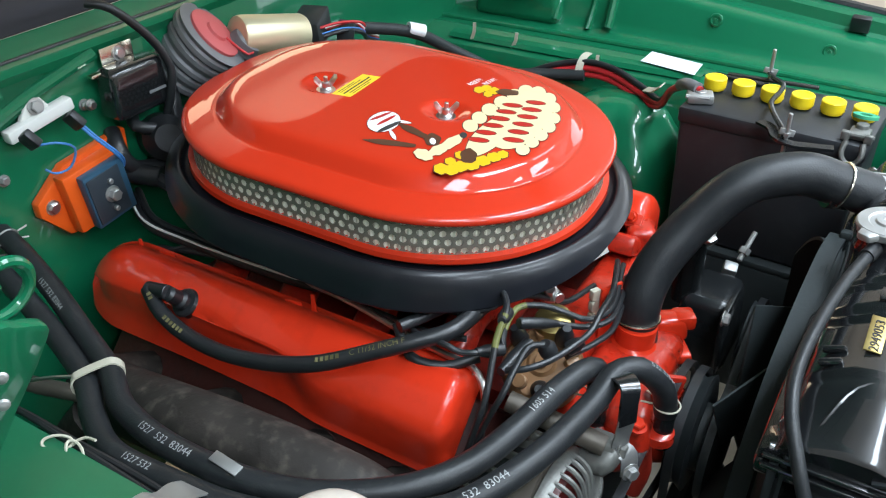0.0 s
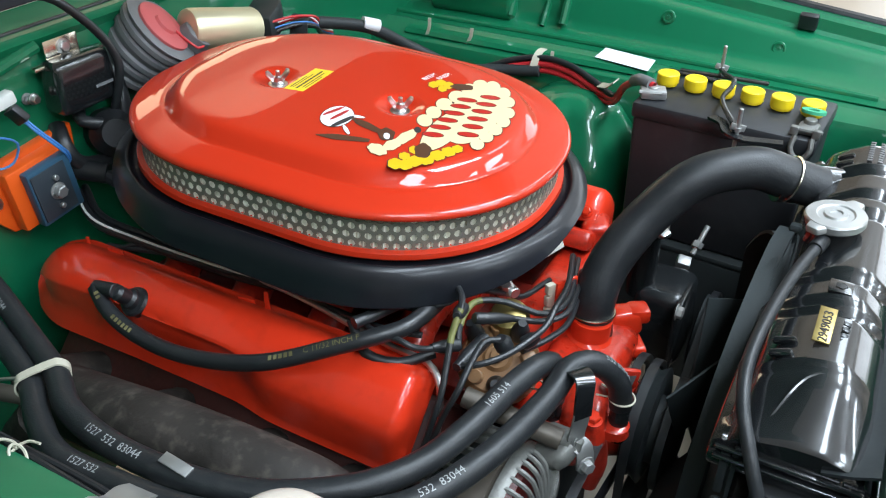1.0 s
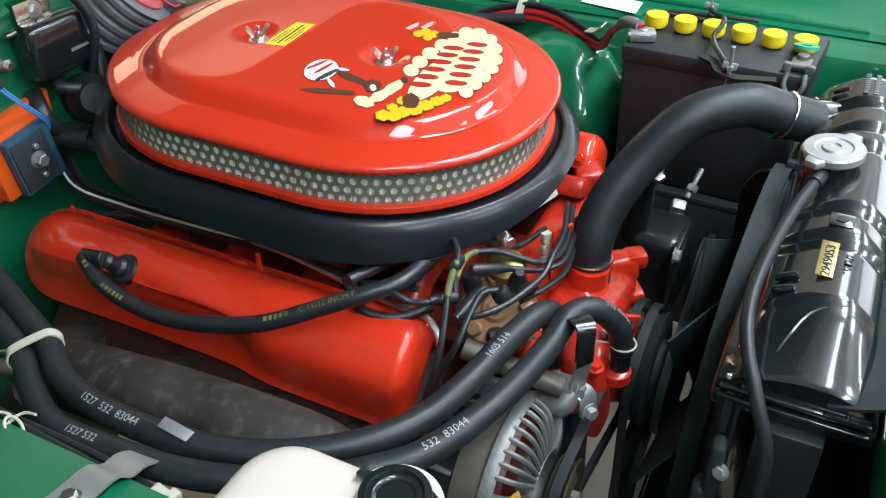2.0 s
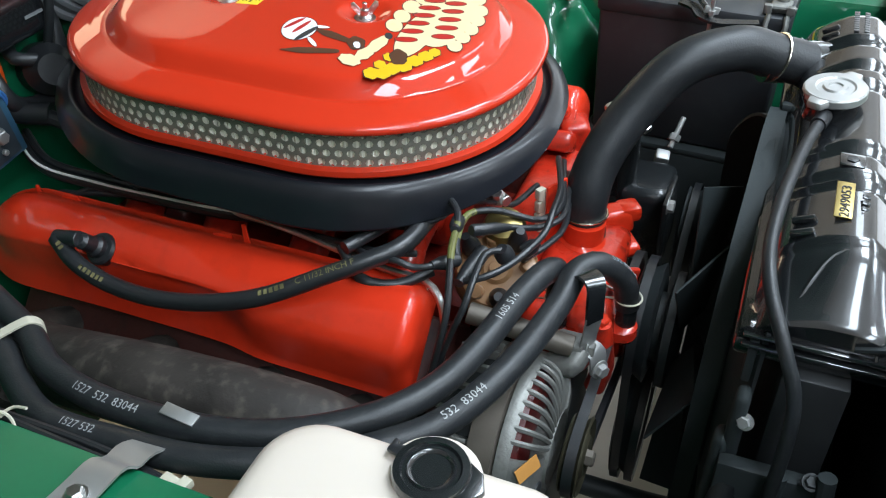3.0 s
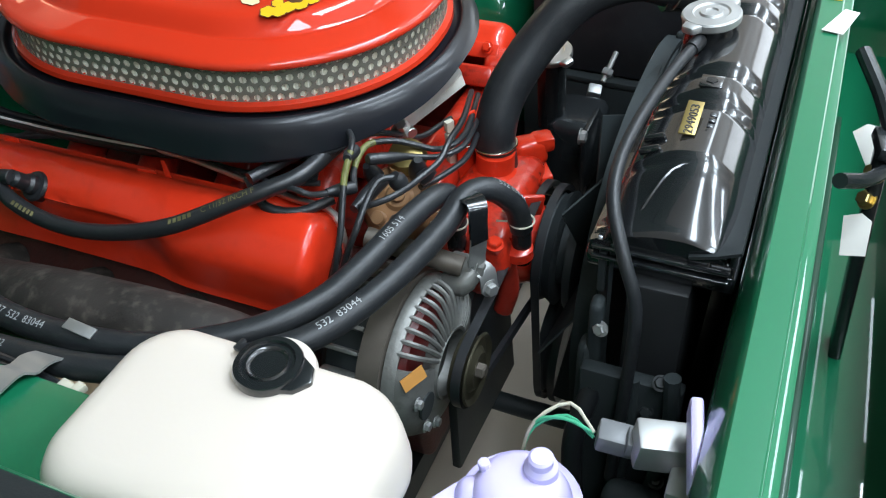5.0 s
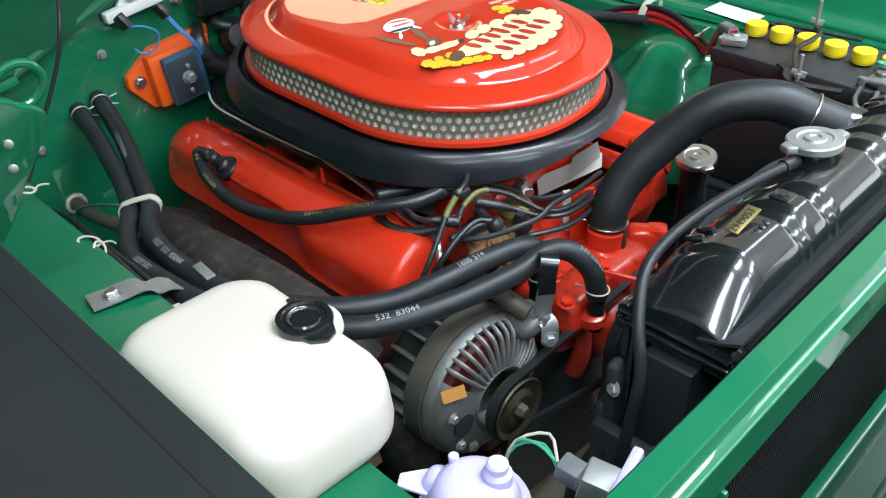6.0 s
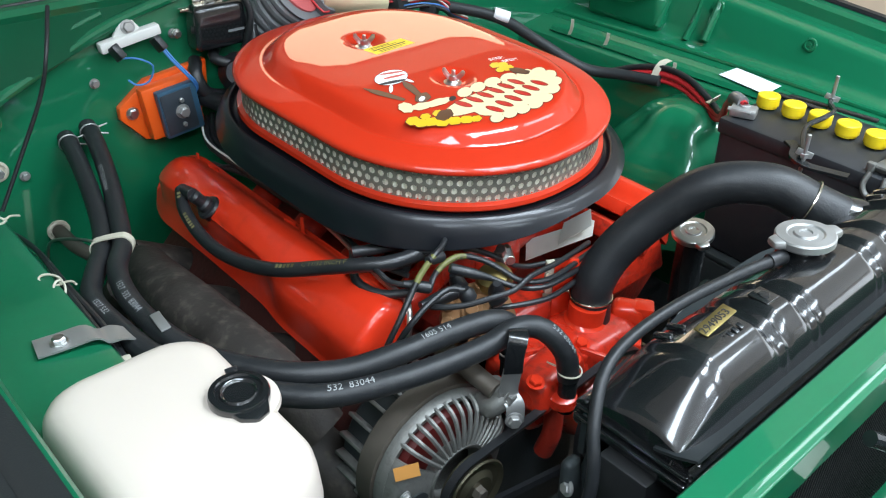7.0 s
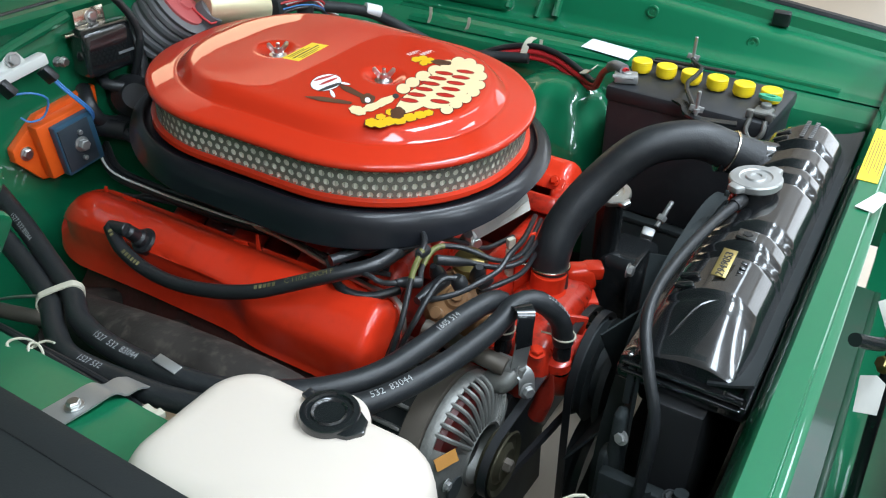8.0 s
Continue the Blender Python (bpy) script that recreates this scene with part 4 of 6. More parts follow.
# fan shroud and fan
shroud = thing("fan_shroud", (0.54, 0.02, 0.40), "black fan shroud behind the radiator", "fan shroud")
bm = bmesh.new()
outer = []
N = 64
for i in range(N):
    a = 2 * math.pi * i / N
    sq = 1 / max(abs(math.cos(a)) / 0.30, abs(math.sin(a)) / 0.20)
    o = bm.verts.new((0.585, 0.03 + sq * math.cos(a), 0.62 + sq * math.sin(a)))
    p = bm.verts.new((0.572, 0.03 + (0.8 * sq + 0.2 * 0.215) * math.cos(a), 0.62 + (0.8 * sq + 0.2 * 0.215) * math.sin(a)))
    q = bm.verts.new((0.562, 0.03 + 0.232 * math.cos(a), 0.62 + 0.212 * math.sin(a)))
    deep = min(1.0, max(0.0, 0.5 + math.cos(a) - 0.9 * math.sin(a)))  # barrel drawn back low down and far side, blacking out the shadowed gap in view
    e = bm.verts.new((0.550 - 0.042 * deep, 0.03 + 0.230 * math.cos(a), 0.62 + 0.210 * math.sin(a)))
    outer.append((o, p, q, e))
for i in range(N):
    for k in range(3):
        bm.faces.new((outer[i][k], outer[(i + 1) % N][k], outer[(i + 1) % N][k + 1], outer[i][k + 1]))
bmesh.ops.recalc_face_normals(bm, faces=bm.faces)
bmesh.ops.solidify(bm, geom=bm.faces[:], thickness=0.004)
part("ring", bm, SHROUD_BLACK, shroud, "dull black shroud ring", 50)
fan = thing("cooling_fan", (0.50, -0.02, 0.57), "black multi-blade cooling fan", "fan")
part("hub", lathe([(0.03, 0), (0.045, 0.005), (0.045, 0.03), (0.075, 0.035), (0.075, 0.045), (0.03, 0.055)], aim((0.455, -0.02, 0.57), (0.55, -0.02, 0.57)), 28), DULL_BLACK, fan)
for k in range(7):
    part("blade", slab([(-0.02, 0.05), (0.02, 0.05), (0.045, 0.19), (-0.035, 0.19)], 0.003, pose(0.516, -0.02, 0.57, 0, 90, 0) @ pose(0, 0, 0, 0, 0, 51.4 * k + 14) @ pose(0, 0, 0, 0, -32, 0), 0.001), SHROUD_BLACK, fan)

# ---- hoses ----
UPPER = [(0.366, 0.017, 0.655), (0.364, 0.016, 0.712), (0.371, 0.041, 0.760), (0.399, 0.083, 0.812), (0.443, 0.122, 0.860), (0.499, 0.162, 0.872), (0.545, 0.184, 0.858), (0.580, 0.200, 0.846)]
upper_hose = thing("radiator_hose", (0.45, 0.1, 0.70), "thick black upper radiator hose with spring clamps", "hose")
part("hose", tube(UPPER, 0.0272, 28, 0.006), HOSE, upper_hose, "black moulded rubber hose")


def wire_clamp(at, to, r, wire=0.0016):
    m = aim(at, Vector(at) + Vector(to))
    ring = tube([m @ Vector((r * math.cos(a), r * math.sin(a), 0)) for a in [2 * math.pi * i / 24 for i in range(25)]], wire, 6, 0.01)
    ears = [rod(m @ Vector((r, s * 0.006, 0)), m @ Vector((r + 0.013, s * 0.010, 0.001)), wire, 6) for s in (-1, 1)]
    return join(ring, *ears)


UPPER_LINE = spline(UPPER)
for near in ((0.368, 0.010, 0.694), (0.540, 0.184, 0.854)):
    i = min(range(1, len(UPPER_LINE) - 1), key=lambda j: (UPPER_LINE[j] - Vector(near)).length)
    part("spring_clamp", wire_clamp(UPPER_LINE[i], UPPER_LINE[i + 1] - UPPER_LINE[i - 1], 0.0286, 0.0017), WARM_PLATE, upper_hose, "brass-coloured spring clamp")

HEATER_A = [(-0.375, -0.391, 0.786), (-0.326, -0.397, 0.775), (-0.25, -0.411, 0.755), (-0.17, -0.431, 0.738), (-0.113, -0.453, 0.732), (-0.062, -0.485, 0.731), (0.003, -0.513, 0.738), (0.098, -0.515, 0.746), (0.175, -0.507, 0.750), (0.251, -0.475, 0.746), (0.309, -0.430, 0.744), (0.346, -0.388, 0.745), (0.377, -0.311, 0.748),
            (0.394, -0.222, 0.749), (0.401, -0.172, 0.758), (0.421, -0.148, 0.755), (0.444, -0.134, 0.728), (0.451, -0.130, 0.691)]
HEATER_B = [(-0.376, -0.355, 0.795), (-0.326, -0.362, 0.782), (-0.25, -0.380, 0.762), (-0.17, -0.405, 0.745), (-0.097, -0.431, 0.738), (-0.037, -0.464, 0.739), (0.047, -0.482, 0.745), (0.132, -0.482, 0.749), (0.194, -0.468, 0.748), (0.246, -0.442, 0.748), (0.293, -0.404, 0.748), (0.323, -0.355, 0.746),
            (0.344, -0.296, 0.753), (0.356, -0.228, 0.755), (0.370, -0.180, 0.755), (0.378, -0.158, 0.738), (0.380, -0.158, 0.692)]
for pts in (HEATER_A, HEATER_B):
    hose = thing("heater_hose", pts[4], "black heater hose with printed white markings", "hose", "heater hoses")
    part("hose", tube(pts, 0.0135, 18, 0.01), HOSE, hose)
    part("spring_clamp", wire_clamp(Vector(pts[0]).lerp(Vector(pts[1]), 0.3), Vector(pts[1]) - Vector(pts[0]), 0.0145, 0.0013), ZINC, hose)
    part("spring_clamp", wire_clamp(Vector(pts[-1]) + Vector((0, 0, 0.012)), (0, 0, 1), 0.0145, 0.0012), NATURAL_NYLON, hose)
    part("nipple", rod(Vector(pts[-1]) + Vector((0, 0, 0.004)), Vector(pts[-1]) - Vector((0, 0, 0.05)), 0.0115, 16), SATIN_BLACK, hose)

PCV = [(-0.172, -0.304, 0.747), (-0.164, -0.308, 0.743), (-0.139, -0.318, 0.731), (-0.096, -0.323, 0.718), (-0.034, -0.325, 0.716), (0.036, -0.321, 0.727), (0.101, -0.306, 0.743), (0.164, -0.273, 0.765), (0.200, -0.249, 0.776), (0.226, -0.217, 0.780), (0.233, -0.155, 0.778)]
pcv = thing("breather_hose", (-0.10, -0.30, 0.74), "thin black breather hose lying over the valve cover", "hose")
part("hose", tube(PCV, 0.0098, 16, 0.008), RUBBER, pcv)
part("valve", join(lathe([(0.013, 0), (0.013, 0.01), (0.010, 0.014), (0.010, 0.03), (0.006, 0.034)], aim((-0.135, -0.283, 0.726), (-0.138, -0.303, 0.752)), 18), rod((-0.138, -0.302, 0.752), (-0.174, -0.303, 0.746), 0.0095, 14)), RUBBER, pcv, "black breather valve elbow")
part("grommet", lathe([(0.017, -0.014), (0.018, 0), (0.020, 0.003), (0.018, 0.007), (0.012, 0.008)], aim((-0.1345, -0.280, 0.722), (-0.1375, -0.300, 0.748)), 20), RUBBER, pcv)

# ---- battery ----
battery = thing("battery", (0.415, 0.515, 0.58), "black car battery with six yellow filler caps", "battery")
b_m = pose(0.415, 0.517, 0.0, 0, 0, -3)


def b(bm):
    bm.transform(b_m)
    return bm


part("case", b(join(taper((0.275, 0.165, 0.215), (1.03, 1.03), (0, 0, 0.6775), bevel=0.006), box((0.290, 0.178, 0.028), (0, 0, 0.795), bevel=0.006))), BATTERY_BLACK, battery, "black plastic battery case")
for i in range(6):
    part("filler_cap", b(lathe([(0.0165, 0), (0.0165, 0.003), (0.0185, 0.004), (0.0185, 0.019), (0.0172, 0.0205), (0.012, 0.0205), (0.0115, 0.0195), (0.001, 0.0195)], pose(-0.119 + 0.0472 * i, 0.008, 0.812), 28)), YELLOW, battery, "yellow screw cap")
part("terminal", b(join(lathe([(0.011, 0), (0.009, 0.02), (0.008, 0.021)], pose(-0.122, -0.055, 0.808), 18), box((0.042, 0.03, 0.016), (-0.122, -0.056, 0.818), (0, 0, 25), 0.004), rod((-0.14, -0.075, 0.822), (-0.105, -0.062, 0.822), 0.004, 8))), ZINC, battery, "grey lead cable clamp")
part("terminal", b(join(lathe([(0.011, 0), (0.009, 0.02), (0.008, 0.021)], pose(0.125, -0.052, 0.808), 18), box((0.030, 0.030, 0.013), (0.125, -0.060, 0.816), (0, 0, 0), 0.004), rod((0.105, -0.076, 0.819), (0.148, -0.076, 0.819), 0.004, 8), box((0.012, 0.010, 0.014), (0.108, -0.078, 0.817), bevel=0.002), box((0.012, 0.010, 0.014), (0.140, -0.078, 0.817), bevel=0.002))), ALUMINIUM, battery, "grey lead cable clamp")
part("clamp_loop", b(tube([(0.112, -0.086, 0.812), (0.110, -0.094, 0.795), (0.118, -0.096, 0.782), (0.130, -0.096, 0.782), (0.138, -0.094, 0.795), (0.136, -0.086, 0.812)], 0.0042, 10)), ALUMINIUM, battery, "grey hanging clamp loop")
part("terminal_washer", b(lathe([(0.009, 0), (0.0185, 0), (0.0185, 0.005), (0.009, 0.005), (0.009, 0)], pose(0.123, -0.028, 0.829, -12), 24, close=False)), GREEN_RING, battery, "green felt terminal washer")
hold = part("hold_down", join(tube([(0.367, 0.606, 0.826), (0.382, 0.575, 0.830), (0.402, 0.545, 0.834), (0.404, 0.505, 0.834), (0.401, 0.467, 0.833), (0.412, 0.430, 0.832), (0.436, 0.385, 0.828), (0.442, 0.369, 0.822)], 0.0042, 8)), SATIN_BLACK, battery, "bent black hold-down bar")
part("rear_strap", join(box((0.15, 0.012, 0.005), (0.375, 0.603, 0.815), (0, 0, 4), 0.002), box((0.10, 0.014, 0.005), (0.33, 0.588, 0.813), (0, 0, -6), 0.002)), SATIN_BLACK, hold)
part("front_strap", strap([(0.398, 0.418, 0.818), (0.42, 0.398, 0.820), (0.432, 0.372, 0.819), (0.455, 0.365, 0.816), (0.48, 0.372, 0.815), (0.512, 0.378, 0.816)], (0.2, 1, 0), 0.016, 0.004), SATIN_BLACK, hold)
for bx, by, z1 in ((0.368, 0.607, 0.868), (0.446, 0.371, 0.860)):
    part("threaded_rod", rod((bx, by, 0.74), (bx, by, z1), 0.0032, 10), ZINC, hold)
    part("wing_nut", join(lathe([(0.006, 0), (0.006, 0.006)], pose(bx, by, 0.824), 6), box((0.024, 0.003, 0.010), (bx, by, 0.830), (0, 15, 30), 0.001)), ZINC, hold)
tray = thing("battery_tray", (0.415, 0.517, 0.31), "black steel tray under the battery, with dark sheets added below", "tray")
part("plate", b(box((0.30, 0.20, 0.012), (0, 0, 0.563), bevel=0.004)), SHROUD_BLACK, tray)
# dark sheets added in place of shade, hiding the green panel behind
part("skirt", b(box((0.34, 0.008, 0.26), (0.02, -0.096, 0.427), bevel=0.002)), SHROUD_BLACK, tray)
part("skirt", b(box((0.008, 0.18, 0.26), (-0.146, 0.0, 0.427), bevel=0.002)), SHROUD_BLACK, tray)

# ---- washer bottle ----


def bottle():
    """Rounded oblong rings stacked up: a narrow lower body, the wide shoulder above and a soft top edge."""
    bm = bmesh.new()
    rings = []
    for z, inset, r in ((0.600, 0.040, 0.02), (0.740, 0.040, 0.03), (0.748, 0.028, 0.035), (0.753, 0.016, 0.038), (0.761, 0.006, 0.041), (0.771, 0.001, 0.043), (0.782, 0.0, 0.043), (0.806, 0.002, 0.043), (0.818, 0.004, 0.043), (0.826, 0.008, 0.042), (0.8315, 0.014, 0.040), (0.8345, 0.022, 0.036), (0.8360, 0.034, 0.03)):
        ring = []
        hx, hy = 0.1275 - inset, 0.0875 - inset
        for cx, cy, a0 in ((1, 1, 0), (-1, 1, 90), (-1, -1, 180), (1, -1, 270)):
            for k in range(9):
                a = radians(a0 + 90 * k / 8)
                x, y = cx * (hx - r) + r * math.cos(a), cy * (hy - r) + r * math.sin(a)
                # the far front corner is drawn in, the rear edge runs askew
                y -= 0.014 * max(0.0, x / 0.12) * (y > 0) + 0.006 * (x < -0.06)
                ring.append(bm.verts.new((0.378 + x, -0.568 + y, z + 0.009 + (0.004 * math.sin(16 * x + 1.0) if z > 0.80 else 0))))
        rings.append(ring)
    n = len(rings[0])
    for p, q in zip(rings, rings[1:]):
        for i in range(n):
            bm.faces.new((p[i], p[(i + 1) % n], q[(i + 1) % n], q[i]))
    bm.faces.new(rings[0][::-1]), bm.faces.new(rings[-1])
    bmesh.ops.recalc_face_normals(bm, faces=bm.faces)
    return bm


washer_bottle = thing("washer_bottle", (0.382, -0.568, 0.635), "milky white plastic washer bottle with a black cap", "bottle")
part("bottle", bottle(), CREAM_PLASTIC, washer_bottle, "milky white blow-moulded bottle", 60)
part("collar", lathe([(0.036, -0.004), (0.035, 0.001), (0.030, 0.002)], pose(0.387, -0.517, 0.843), 36), CREAM_PLASTIC, washer_bottle)
cap_m = pose(0.387, -0.517, 0.843)
cap = part("cap", join(lathe([(0.027, 0), (0.0275, 0.004), (0.0275, 0.009), (0.0262, 0.0115), (0.0215, 0.012), (0.0200, 0.0095), (0.0175, 0.0095), (0.0160, 0.0115), (0.0145, 0.0105), (0.0135, 0.0090), (0.001, 0.0090)], cap_m, 40),
                       slab([(0.014, -0.020), (0.030, -0.016), (0.040, -0.004), (0.034, 0.010), (0.020, 0.018)], 0.008, cap_m @ pose(0, 0, 0.001), 0.002)), GLOSS_BLACK, washer_bottle, "glossy black snap cap")
part("tab", slab([(-0.020, -0.005), (-0.036, -0.007), (-0.038, 0.004), (-0.034, 0.005), (-0.033, 0.001), (-0.022, 0.007)], 0.004, cap_m @ pose(0, 0, 0.005, 0, 0, -20), 0.001), RUBBER, cap)

# ---- alternator ----
alternator = thing("alternator", (0.39, -0.33, 0.50), "grey cast alternator with a finned front", "alternator")
AL = Vector((0.283, -0.272, 0.597))
al_m = aim(AL, AL + Vector((1, 0, 0))) @ Matrix.Diagonal((1.15, 1.15, 1.1, 1))
part("stator", lathe([(0.080, 0.055), (0.0855, 0.056), (0.0855, 0.080), (0.080, 0.082)], al_m, 56), STATOR, alternator, "brown laminated stator ring")
part("rear_housing", lathe([(0.03, 0.0), (0.060, 0.004), (0.073, 0.016), (0.076, 0.055)], al_m, 44), DULL_BLACK, alternator)
part("winding", lathe([(0.056, 0.078), (0.069, 0.082), (0.064, 0.098), (0.045, 0.104)], al_m, 36), COPPER_RED, alternator, "dark red windings")
part("front_ring", lathe([(0.075, 0.082), (0.0835, 0.083), (0.084, 0.090), (0.081, 0.096), (0.074, 0.094), (0.075, 0.082)], al_m, 52, close=False), ALUMINIUM, alternator, "cast outer ring")
part("bearing_boss", lathe([(0.012, 0.100), (0.028, 0.104), (0.0315, 0.112), (0.034, 0.121), (0.0375, 0.122), (0.038, 0.114), (0.036, 0.104)], al_m, 40), ALUMINIUM, alternator, "cast bearing boss")


def round_alt(r, deg, x):
    """A point at the radius r and the angle deg from +y towards +z, x along the shaft."""
    return AL + Vector((x * 1.1, 1.15 * r * math.cos(radians(deg)), 1.15 * r * math.sin(radians(deg))))


def shell_sector(a0, a1, n=40):
    bm = bmesh.new()
    rows = []
    for k in range(n + 1):
        d = a0 + (a1 - a0) * k / n
        rows.append([bm.verts.new(round_alt(r, d, x)) for r, x in ((0.081, 0.090), (0.0805, 0.098), (0.076, 0.107), (0.068, 0.113), (0.055, 0.117), (0.038, 0.119), (0.036, 0.112))])
    for p, q in zip(rows, rows[1:]):
        for i in range(len(p) - 1):
            bm.faces.new((p[i], p[i + 1], q[i + 1], q[i]))
    bmesh.ops.recalc_face_normals(bm, faces=bm.faces)
    bmesh.ops.solidify(bm, geom=bm.faces[:], thickness=0.004)
    return bm


part("front_shell", shell_sector(142, 372), ALUMINIUM, alternator, "cast grey front shell")
for k in range(15):
    d = 14 + 8.4 * k
    part("fin", tube([round_alt(0.080, d, 0.090), round_alt(0.0795, d, 0.099), round_alt(0.074, d, 0.109), round_alt(0.066, d, 0.114), round_alt(0.052, d, 0.118), round_alt(0.037, d, 0.119)], 0.0031, 6, 0.006), ALUMINIUM, alternator)
for k in range(22):
    part("rear_fin", slab([(-0.002, 0.074), (0.002, 0.074), (0.002, 0.084), (-0.002, 0.084)], 0.038, al_m @ pose(0, 0, 0.016, 0, 0, 360 / 22 * k), 0.0008), ALUMINIUM, alternator)
for d, r in ((168, 0.070), (208, 0.066), (232, 0.062)):
    part("through_bolt", hex_bolt(round_alt(r, d, 0.116), (1, 0, 0), 0.006, 0.005), ZINC, alternator)
part("vent", lathe([(0.001, 0), (0.016, 0.0), (0.016, 0.003), (0.001, 0.003)], aim(round_alt(0.054, 185, 0.1165), round_alt(0.054, 185, 0.1165) + Vector((1, 0, 0))), 20), DULL_BLACK, alternator, "dark vent opening")
pulley = part("pulley", lathe([(0.010, 0.150), (0.018, 0.152), (0.024, 0.147), (0.031, 0.147), (0.036, 0.151), (0.0375, 0.149), (0.030, 0.141), (0.0375, 0.134), (0.036, 0.132), (0.012, 0.130)], al_m, 40), DARK_BRASS, alternator, "dull brassy belt pulley")
part("nut", lathe([(0.008, 0.150), (0.008, 0.157), (0.006, 0.159)], al_m, 6), STATOR, pulley)
part("maker_label", slab([(-0.0145, -0.008), (0.0145, -0.008), (0.0145, 0.008), (-0.0145, 0.008)], 0.0012, Matrix.Translation(round_alt(0.0745, 146, 0.1115)) @ Vector((0.80, -0.48, 0.33)).to_track_quat("Z", "Y").to_matrix().to_4x4() @ pose(0, 0, 0, 0, 0, 8)), LABEL_ORANGE, alternator, "orange maker's label")
part("mount_ear", join(tube([round_alt(0.078, 50, 0.098), (0.412, -0.222, 0.672), (0.420, -0.207, 0.684)], 0.013, 12), lathe([(0.012, -0.02), (0.015, -0.016), (0.015, 0.010), (0.012, 0.012)], aim((0.412, -0.205, 0.685), (0.5, -0.205, 0.685)), 20), hex_bolt((0.426, -0.205, 0.685), (1, 0, 0), 0.009, 0.007)), ALUMINIUM, alternator, "cast mounting ear")
part("spacer_tube", rod((0.30, -0.225, 0.715), (0.412, -0.213, 0.692), 0.012, 16), STATOR, alternator, "brown spacer tube")

# ---- small helpers for straps and belts ----


def belt(x, c0, r0, c1, r1, width=0.011, thick=0.008):
    """A drive belt round two pulleys in the plane of x."""
    a0, a1 = Vector(c0), Vector(c1)
    d = a1 - a0
    base, lean = math.atan2(d.y, d.x), math.acos((r0 - r1) / d.length)
    pts = []
    for k in range(25):
        t = base + lean + (2 * math.pi - 2 * lean) * k / 24
        pts.append(a0 + r0 * Vector((math.cos(t), math.sin(t))))
    for k in range(25):
        t = base - lean + 2 * lean * k / 24
        pts.append(a1 + r1 * Vector((math.cos(t), math.sin(t))))
    bm = bmesh.new()
    mid = (a0 + a1) / 2
    rows = []
    for i, p in enumerate(pts):
        q = pts[(i + 1) % len(pts)] - pts[i - 1]
        nrm = Vector((q.y, -q.x)).normalized()
        out, inn = p + nrm * thick / 2, p - nrm * thick / 2
        rows.append([bm.verts.new((x - width / 2, out.x, out.y)), bm.verts.new((x + width / 2, out.x, out.y)), bm.verts.new((x + width * 0.3, inn.x, inn.y)), bm.verts.new((x - width * 0.3, inn.x, inn.y))])
    for i in range(len(rows)):
        a, c = rows[i], rows[(i + 1) % len(rows)]
        for k in range(4):
            bm.faces.new((a[k], a[(k + 1) % 4], c[(k + 1) % 4], c[k]))
    bmesh.ops.recalc_face_normals(bm, faces=bm.faces)
    return bm


def flat_shape(points, m, depth=0.00005):
    return slab(points, depth, m)


def blob(cx, cy, rx, ry, turn=0.0, n=28, wob=0.0, k=5):
    out = []
    for i in range(n):
        a = 2 * math.pi * i / n
        w = 1 + wob * math.cos(k * a)
        x, y = rx * w * math.cos(a), ry * w * math.sin(a)
        c, s = math.cos(radians(turn)), math.sin(radians(turn))
        out.append((cx + c * x - s * y, cy + s * x + c * y))
    return out


# ---- decals on the lid: plain shapes in their colours ----
def on_lid(level):
    return ac_m @ pose(-0.0115, 0.0165, 0.0026 + 0.00006 * level)


decal = thing("lid_decal", ac_m @ pose(0.08, 0, 0.003), "vinyl decal of a cream cloud with yellow puffs on the lid", "decal")


def sticker(name, shape, level, mat, edge=0.0, bumps=0, low=None):
    """A flat oval of vinyl (centre, half sizes, turn), with a black edge under it where edge is given."""
    cx, cy, rx, ry, turn = shape
    make = lambda g: blob(cx, cy, rx + g, ry + g, turn, 28, 0.07 if bumps else 0.0, bumps or 5)
    if edge:
        part(name + "_edge", flat_shape(make(edge), on_lid(level - 0.6 if low is None else low)), LETTER_BLACK, decal)
    part(name, flat_shape(make(0.0), on_lid(level)), mat, decal)


for step, lump in enumerate(((0.0836, -0.0334, 0.062, 0.019, -84), (0.0937, 0.0235, 0.084, 0.033, -77), (0.0993, 0.0574, 0.050, 0.023, -68),
             (0.0514, -0.0273, 0.0167, 0.0095, 121), (0.0494, -0.0008, 0.0173, 0.0096, 120), (0.049, 0.0281, 0.018, 0.0107, 118), (0.0516, 0.0577, 0.0186, 0.0109, 117),
             (0.055, 0.0872, 0.0192, 0.011, 116), (0.061, 0.1087, 0.0184, 0.0102, 116), (0.0766, 0.1145, 0.0184, 0.0102, 115), (0.0974, 0.1044, 0.0179, 0.0092, 115))):
    sticker("cloud", lump, 3 + 0.12 * step, DECAL_CREAM, 0.0011, low=0.1 * step)
for step, lump in enumerate(((0.1148, 0.0829, 0.0161, 0.0081, 115), (0.1283, 0.0536, 0.0154, 0.0079, 115), (0.1333, 0.027, 0.0159, 0.0086, 115), (0.1348, 0.0012, 0.0154, 0.0085, 116), (0.1343, -0.0228, 0.0139, 0.0084, 115), (0.1338, -0.0462, 0.0135, 0.0082, 116))):
    sticker("cloud", lump, 4.4 + 0.12 * step, DECAL_CREAM, 0.0011, low=1.2 + 0.1 * step)
